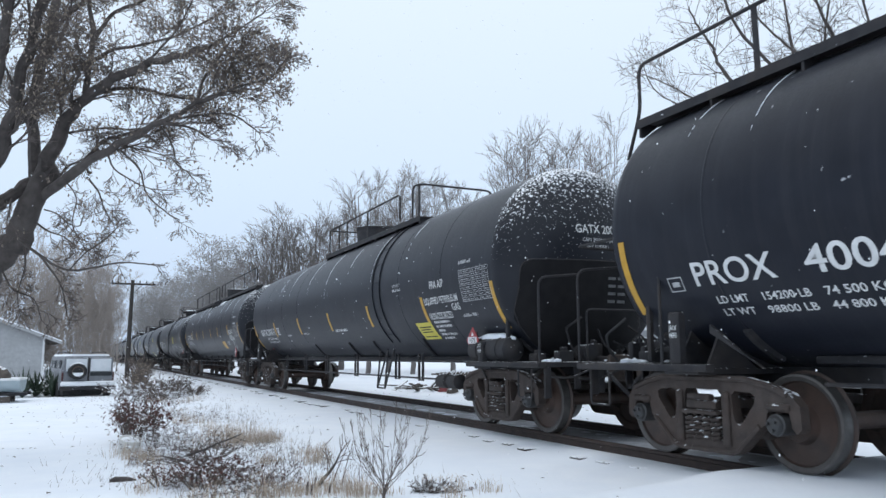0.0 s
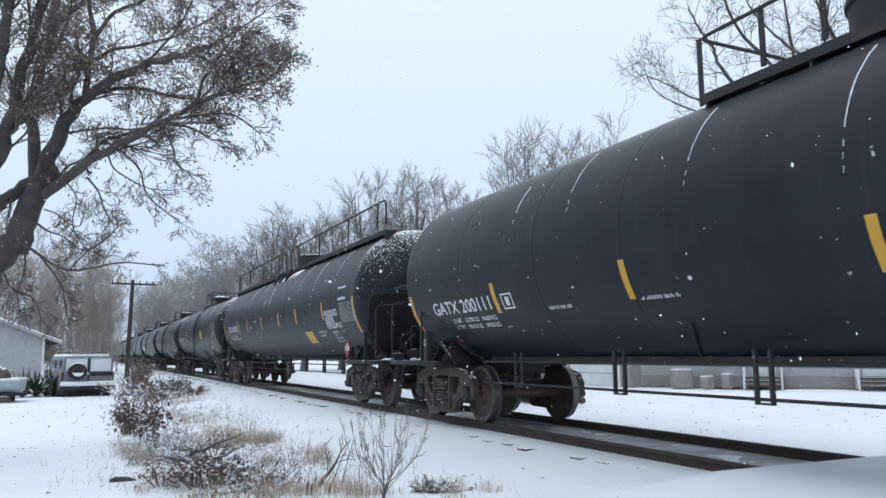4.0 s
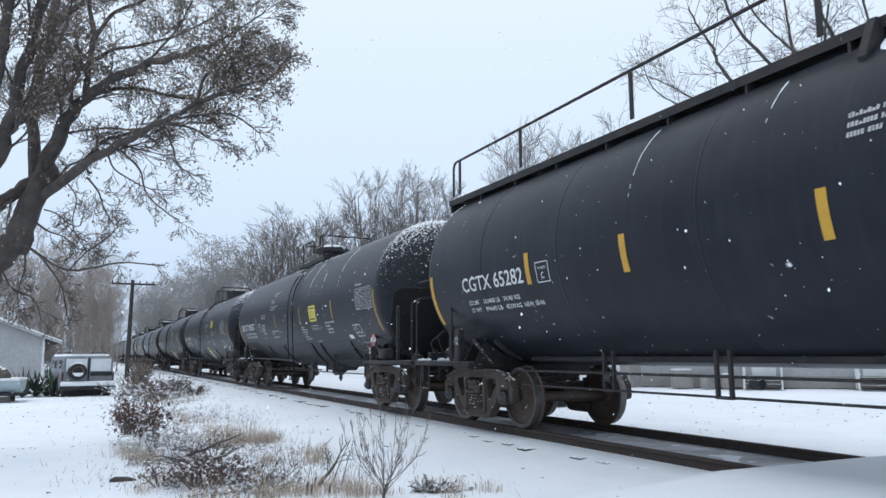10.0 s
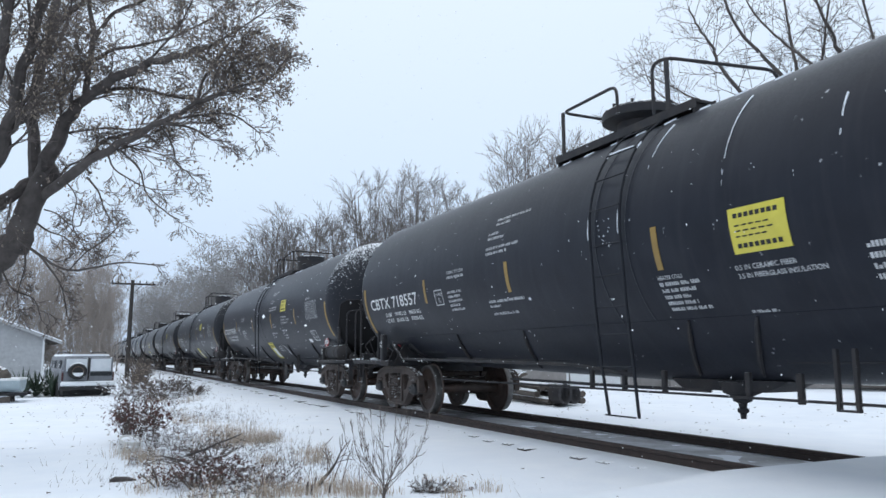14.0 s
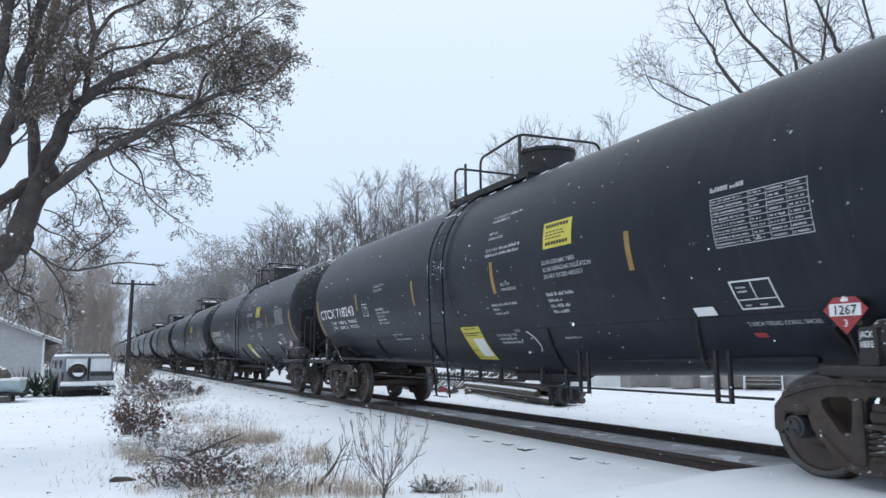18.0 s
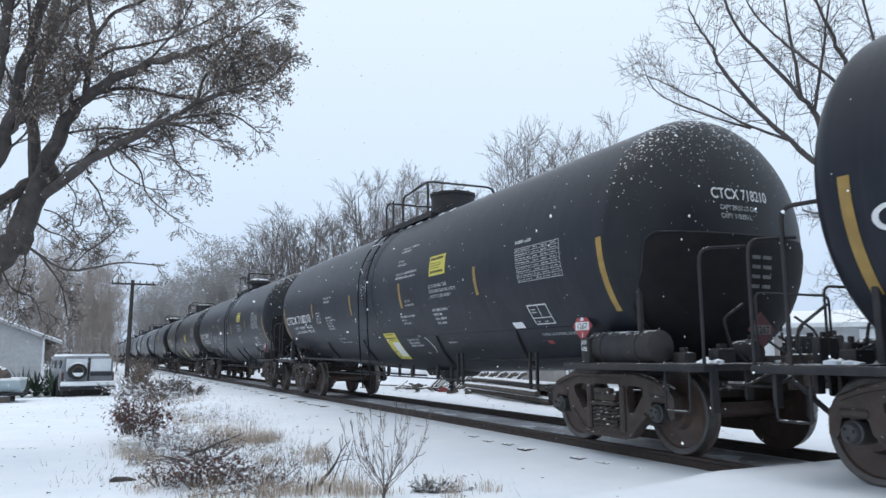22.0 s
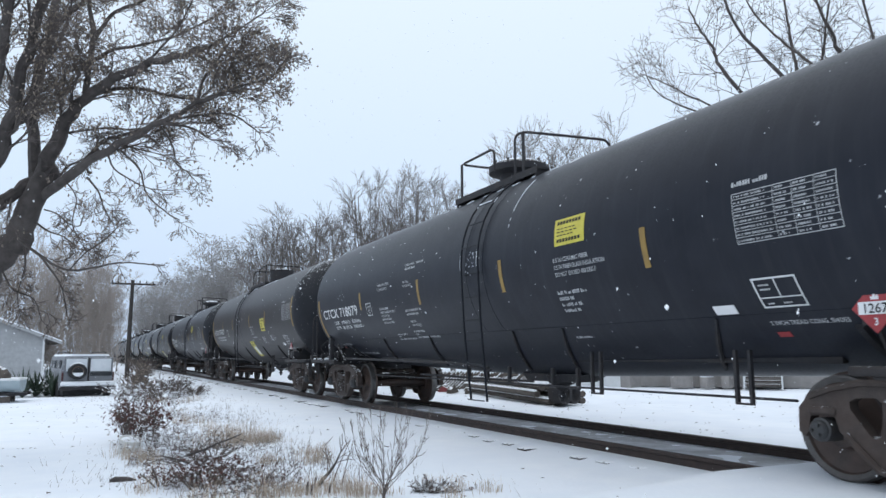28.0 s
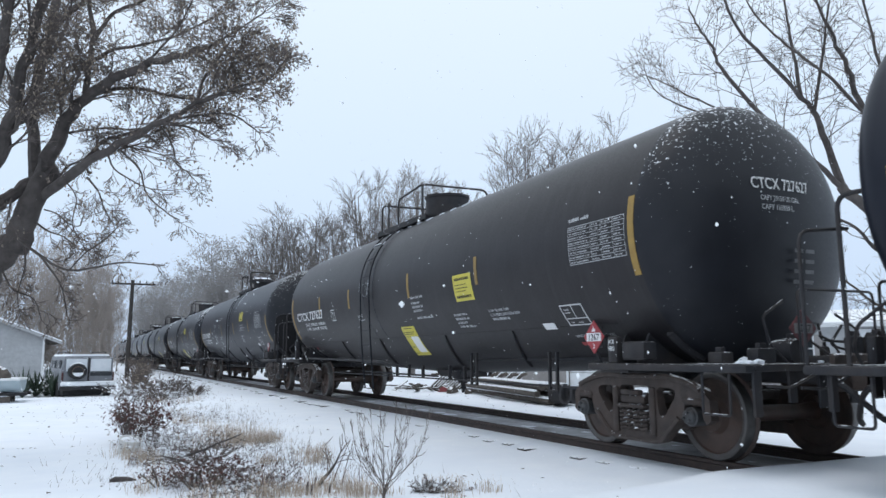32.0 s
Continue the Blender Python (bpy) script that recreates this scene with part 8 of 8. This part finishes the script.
def tangle(x, y, radius, height, n, seed, label, leaves=0, mat=None, fine=0.0035, name="weed_tangle", clumps=12):
    """Arching stems crossing one another, with withered leaves and bits of lodged snow."""
    w = Wood(seed, fine)
    rnd = w.rnd
    t = thing(name, label, "weeds", pose(x, y, rise(x, y)), "roadside weeds")
    for _ in range(n):
        a, b = rnd.uniform(0, 6.28), rnd.uniform(0, 6.28)
        q = radius * math.sqrt(rnd.random())
        p = Vector((math.cos(a) * q, math.sin(a) * q, -0.02))
        e = rnd.uniform(0.25, 1.35)
        d = Vector((math.cos(b) * math.cos(e), math.sin(b) * math.cos(e), math.sin(e)))
        ln = height * rnd.uniform(0.6, 1.5)
        pts = w.path(p, d, ln, 5, 0.16, -0.1)
        pts = [Vector((v.x, v.y, max(v.z, 0.01))) for v in pts]
        w.twig3(pts, fine * rnd.uniform(0.9, 1.7), fine * 0.6)
        w.sprout(pts, fine * 1.2, fine * 0.6, (4, 2), (ln * 0.35, ln * 0.18), 0.8, 0.03, 0.3, 0.16)
    plain("stem_mass", w.twig, M_BRUSH, t, "thin tangled stems", "stuff")
    if leaves:
        plain("foliage", leaf_cards(w.tips, rnd, (0, 1, 1), leaves, leaves * 0.6, 0.5), mat or M_RUSTLEAF, t, "", "stuff")
    g = Geo()
    for i in range(clumps):
        p, d = rnd.choice(w.tips)
        p = p * rnd.uniform(0.4, 1.0)
        r = rnd.uniform(0.25, 1.0) * (0.012 + 0.05 * height)
        g.blob((p.x, p.y, max(p.z, 0.0)), (r * 1.5, r * 1.3, r * 0.75), rnd)
    plain("lodged_snow", g, M_ROOFSNOW, t, "bits of snow caught in the stems", "stuff")
    return t


RED = "low tangle with rust-brown leaves and lodged snow"
GREY = "tangle of grey-brown weed stems holding snow"
for i, (x, y, rad, h, n, leaf) in enumerate(((1.11, 11.4, 0.35, 0.42, 18, 0), (1.45, 12.2, 0.4, 0.3, 18, 0), (0.83, 11.1, 0.25, 0.3, 16, 0), (1.0, 10.3, 0.35, 0.3, 22, 0.03), (1.35, 9.4, 0.4, 0.3, 24, 0.03), (1.75, 11.2, 0.3, 0.26, 18, 0),
                                             (1.17, 8.1, 0.26, 0.2, 28, 0.05), (0.95, 7.9, 0.22, 0.2, 24, 0.045), (1.43, 7.9, 0.22, 0.22, 26, 0.045), (1.6, 7.35, 0.2, 0.28, 16, 0.03), (1.76, 7.6, 0.15, 0.18, 12, 0.03), (1.3, 7.4, 0.3, 0.2, 26, 0.03),
                                             (0.85, 12.8, 0.4, 0.3, 14, 0.06), (0.6, 9.9, 0.2, 0.18, 10, 0.02), (1.85, 16.8, 0.5, 0.26, 16, 0), (2.95, 6.68, 0.1, 0.12, 44, 0), (3.05, 6.62, 0.07, 0.14, 40, 0), (3.4, 6.58, 0.06, 0.06, 8, 0.02))):
    tangle(x, y, rad, h, n, 300 + i, RED if leaf > 0.025 else GREY, leaf, clumps=14 + n)
for i, (x, y, rad, h) in enumerate(((1.4, 28.6, 0.5, 0.75), (1.75, 26.6, 0.5, 0.6), (2.2, 25.2, 0.5, 0.5), (2.7, 26.6, 0.5, 0.7), (3.2, 27.4, 0.4, 0.6), (1.3, 24.0, 0.5, 0.4), (1.1, 20.5, 0.4, 0.3))):
    tangle(x, y, rad, h * 0.85, 22, 330 + i, "snow-laden heap of cut brush", 0.06 if i % 2 else 0, M_BRUSH, 0.009, "brush_heap", 60)
for i, (x, y, dx, dz, ln) in enumerate(((2.33, 7.58, 0.12, 0.9, 0.46), (2.34, 7.34, 0.1, 0.8, 0.36), (2.42, 7.0, -0.1, 0.7, 0.24))):
    w = Wood(350 + i, 0.003)
    bp = w.path(Vector((0, 0, -0.02)), Vector((dx, 0, dz)).normalized(), ln, 7, 0.05, -0.05)
    w.stem.tube(bp, [0.006 - 0.0005 * q for q in range(8)], 6)
    solid("weed_stalk", w.stem, M_BRUSH, "single dark arching weed stalk", "weed", pose(x, y, rise(x, y)))
for i, (x, y, h) in enumerate(((1.89, 6.97, 0.12), (1.93, 6.96, 0.09), (2.02, 7.17, 0.12), (2.1, 6.95, 0.08))):
    solid("cut_stub", Geo().tube([(0, 0, -0.03), (0.004, 0.002, h * 0.6), (0.012, 0, h)], [0.011, 0.011, 0.008], 7), M_BARK, "short dark cut stem stub", "stub", pose(x, y, rise(x, y)), "cut stubs")

spots = random.Random(14)
k = 0
for cx, cy, sx, sy, n, h in ((1.95, 11.3, 0.12, 0.2, 7, 0.46), (2.3, 11.5, 0.2, 0.15, 6, 0.26), (2.47, 8.9, 0.1, 0.12, 4, 0.24), (2.0, 9.1, 0.08, 0.1, 3, 0.16), (2.1, 6.85, 0.12, 0.1, 5, 0.24), (2.35, 6.7, 0.1, 0.06, 3, 0.2), (1.15, 7.75, 0.25, 0.15, 6, 0.16), (0.65, 10.3, 0.1, 0.2, 4, 0.2), (2.05, 11.3, 0.22, 0.3, 3, 0.42), (2.5, 11.3, 0.25, 0.25, 4, 0.26), (2.65, 9.4, 0.16, 0.2, 3, 0.22), (1.2, 7.6, 0.3, 0.3, 5, 0.2), (0.7, 10.2, 0.1, 0.5, 4, 0.26),
                             (2.1, 6.9, 0.3, 0.2, 5, 0.2), (2.9, 6.4, 0.25, 0.15, 4, 0.16), (1.6, 17.0, 0.3, 2.0, 4, 0.25), (2.0, 22.0, 0.4, 2.0, 4, 0.3), (1.5, 7.3, 0.5, 0.25, 5, 0.2), (1.9, 14.5, 0.3, 0.7, 3, 0.22), (2.2, 30.0, 0.5, 3.0, 5, 0.6)):
    for _ in range(n):
        grass_tuft(cx + spots.gauss(0, sx), cy + spots.gauss(0, sy), h * spots.uniform(0.7, 1.2), h * 0.8, 46, 200 + k)
        k += 1
rnd = random.Random(33)
g = Geo()
for i in range(9500):
    y = 6.0 + 26 * rnd.random() ** 1.7
    x = 1.45 + rnd.gauss(0, 0.75) + 0.03 * y
    if noise.noise((x * 1.1, y * 0.7, 2.0)) < -0.05 or x > 4.3:
        continue
    h = rnd.uniform(0.03, 0.14) * (1.6 if rnd.random() < 0.12 else 1)
    a = rnd.uniform(0, 6.28)
    z = rise(x, y)
    wd = 0.0028
    ex, ey = x + math.cos(a) * h * 0.8, y + math.sin(a) * h * 0.8
    o = len(g.v)
    g.v.extend(((x - math.sin(a) * wd, y + math.cos(a) * wd, z - 0.01), (x + math.sin(a) * wd, y - math.cos(a) * wd, z - 0.01), (ex, ey, z + h)))
    g.f.append((o, o + 1, o + 2))
    if rnd.random() < 0.5:
        o = len(g.v)
        q = rnd.uniform(0.008, 0.02)
        g.v.extend(((ex, ey, z + h), (ex + q, ey + q * 0.3, z + h + q * 0.6), (ex + q * 0.4, ey + q, z + h - q * 0.3)))
        g.f.append((o, o + 1, o + 2))
ob = new("low_weeds", g.mesh("low_weeds", M_TWIG, False))
tagged(ob, "low brown weed stalks poking through the snow", "weeds", kind="stuff")
# fallen branches
for i, (x, y, ln, a, lift) in enumerate(((1.05, 9.7, 1.1, 305, 0.30), (1.1, 10.9, 0.8, 320, 0.25), (1.6, 8.6, 0.7, 10, 0.05), (1.35, 8.9, 0.6, 170, 0.3), (2.1, 7.3, 0.5, 60, 0.4))):
    w = Wood(120 + i, 0.005)
    d = Vector((math.cos(radians(a)), math.sin(radians(a)), lift)).normalized()
    bp = w.path(Vector((0, 0, 0.02)), d, ln, 6, 0.13, 0.0)
    w.stem.tube(bp, [0.022, 0.02, 0.017, 0.014, 0.011, 0.008, 0.005], 6)
    w.sprout(bp, 0.012, 0.005, (6, 2), (0.3, 0.15), 0.8, 0.05, 0.3)
    t = thing("fallen_branch", "dark fallen branch lying in snow and weeds", "branch", pose(x, y, rise(x, y)), "fallen branches")
    part("stem", w.stem, M_BARK, t)
    plain("twig_mass", w.twig, M_TWIG, t, "", "stuff")
# bucket, log and litter
b = thing("bucket", "tipped white plastic bucket among weeds", "bucket", pose(0.56, 11.3, rise(0.56, 11.3) - 0.02, 14, 6, 10) @ Matrix.Scale(0.82, 4))
part("pail", Geo().lathe([(0.0, 0.0), (0.0, 0.15), (0.02, 0.155), (0.24, 0.18), (0.245, 0.19), (0.26, 0.19), (0.26, 0.175), (0.05, 0.145), (0.04, 0.0)], 24, "z"), M_BUCKET, b)
part("snow_fill", Geo().lathe([(0.2, 0.172), (0.24, 0.15), (0.27, 0.08), (0.275, 0.0)], 20, "z"), M_ROOFSNOW, b)
part("handle", Geo().tube([(0.19 * math.cos(a), 0.02, 0.24 - 0.1 * math.sin(a)) for a in np.linspace(0, math.pi, 9)], 0.004, 5), M_FRAME, b)
solid("short_log", Geo().tube([(-0.17, 0, 0.03), (-0.1, 0.0, 0.04), (0.05, 0.01, 0.035), (0.17, 0.02, 0.02)], [0.02, 0.045, 0.04, 0.012], 9), M_BARK, "short dark log lying in the snow", "log", pose(0.4, 8.65, rise(0.4, 8.65) - 0.01, 0, 0, -8) @ Matrix.Scale(0.75, 4))
rnd = random.Random(6)
g = Geo()
for i in range(900):
    x = rnd.choice((rnd.uniform(-2.2, 4.5), rnd.gauss(1.4, 0.8), rnd.uniform(8.4, 16)))
    y = rnd.uniform(5.2, 30) if x < 7 else rnd.uniform(9, 26)
    if 5.2 < x < 8.3:
        continue
    z = rise(x, y) + 0.012
    a, ln = rnd.uniform(0, 6.28), rnd.uniform(0.012, 0.04)
    c, s = math.cos(a) * ln, math.sin(a) * ln
    o = len(g.v)
    g.v.extend(((x - c, y - s, z), (x + s * 0.45, y - c * 0.45, z + ln * 0.4), (x + c, y + s, z + 0.004), (x - s * 0.45, y + c * 0.45, z + ln * 0.3)))
    g.f.extend(((o, o + 1, o + 2), (o, o + 2, o + 3)))
ob = new("fallen_leaves", g.mesh("fallen_leaves", M_TWIG, False))
tagged(ob, "brown fallen leaves scattered on the snow", "leaves", kind="stuff")


# ---------------------------------------------------------------- ties, spikes and falling snow
tie = Geo().box(-1.32, 1.32, -0.11, 0.11, -0.30, -0.128, 0.012)
tie_mesh = meshed("tie", tie, M_TIE)
rnd = random.Random(2)
for i in range(150):
    y = 6.15 + i * 0.53
    part("tie", tie_mesh, None, track, m=pose(TRACK_X + rnd.uniform(-0.12, 0.12), y + rnd.uniform(-0.03, 0.03), rnd.uniform(-0.024, 0.002), 0, 0, rnd.uniform(-1.5, 1.5)))

M_FLAKE = surface("snowflake_white", (0.86, 0.88, 0.9), (0.9, 0.92, 0.94), 9, 0.8, 0, 0.0, 40)


def snowfall(seed, wind, count):
    """One layer of flakes that drifts down together."""
    rnd = random.Random(seed)
    wind = Vector(wind)
    g = Geo()
    eye = Vector(S_EYE)
    made = 0
    while made < count:
        # a place that the flake passes at some time while the camera looks
        t = rnd.uniform(-2, CLIP + 2)
        p = Vector((rnd.uniform(-5, 14), rnd.uniform(0.5, 20), rnd.uniform(-0.2, 7.0)))
        at0 = p - wind * t
        k = max(-1.0, min(CLIP + 1, (eye - at0).dot(wind) / wind.length_squared))
        if (at0 + wind * k - eye).length < 2.2:
            continue
        r = 0.0034 + 0.0075 * rnd.random() ** 3
        a, b, c = (rnd.uniform(0.6, 1.2) * r for _ in range(3))
        o = len(g.v)
        x, y, z = at0
        g.v.extend(((x + a, y, z), (x - a, y, z), (x, y + b, z), (x, y - b, z), (x, y, z + c), (x, y, z - c)))
        g.f.extend((o + i, o + j, o + q) for i, j, q in ((0, 2, 4), (2, 1, 4), (1, 3, 4), (3, 0, 4), (2, 0, 5), (1, 2, 5), (3, 1, 5), (0, 3, 5)))
        made += 1
    ob = new("snowfall", g.mesh("snowfall", M_FLAKE, False))
    tagged(ob, "drifting white snowflakes in the air", "snowflakes", kind="stuff")
    return ob, wind


FLAKES = [snowfall(1, (0.35, -0.25, -1.15), 13000), snowfall(2, (0.6, 0.1, -1.4), 12000), snowfall(3, (0.15, -0.4, -0.95), 11000)]


def motions():
    """The train rolls past; each wheelset turns on its car."""
    for car, mid in TRAIN:
        walk(car, [(t, pose(TRACK_X, mid - rolled(t), 0)) for t in np.arange(0, CLIP + 0.01, 2.0)])
    turn = [(k / 6.0, math.degrees(rolled(k / 6.0) / WHEEL_R)) for k in range(int(CLIP * 6) + 1)]
    for ws, y in WHEELSETS:
        walk(ws, [(t, pose(0, y, WHEEL_R, a % 360.0, 0, 0)) for t, a in turn])

    for ob, wind in FLAKES:
        walk(ob, [(t, Matrix.Translation(wind * t)) for t in (0.0, 8.0, 16.0, 24.0, CLIP)])


motions()
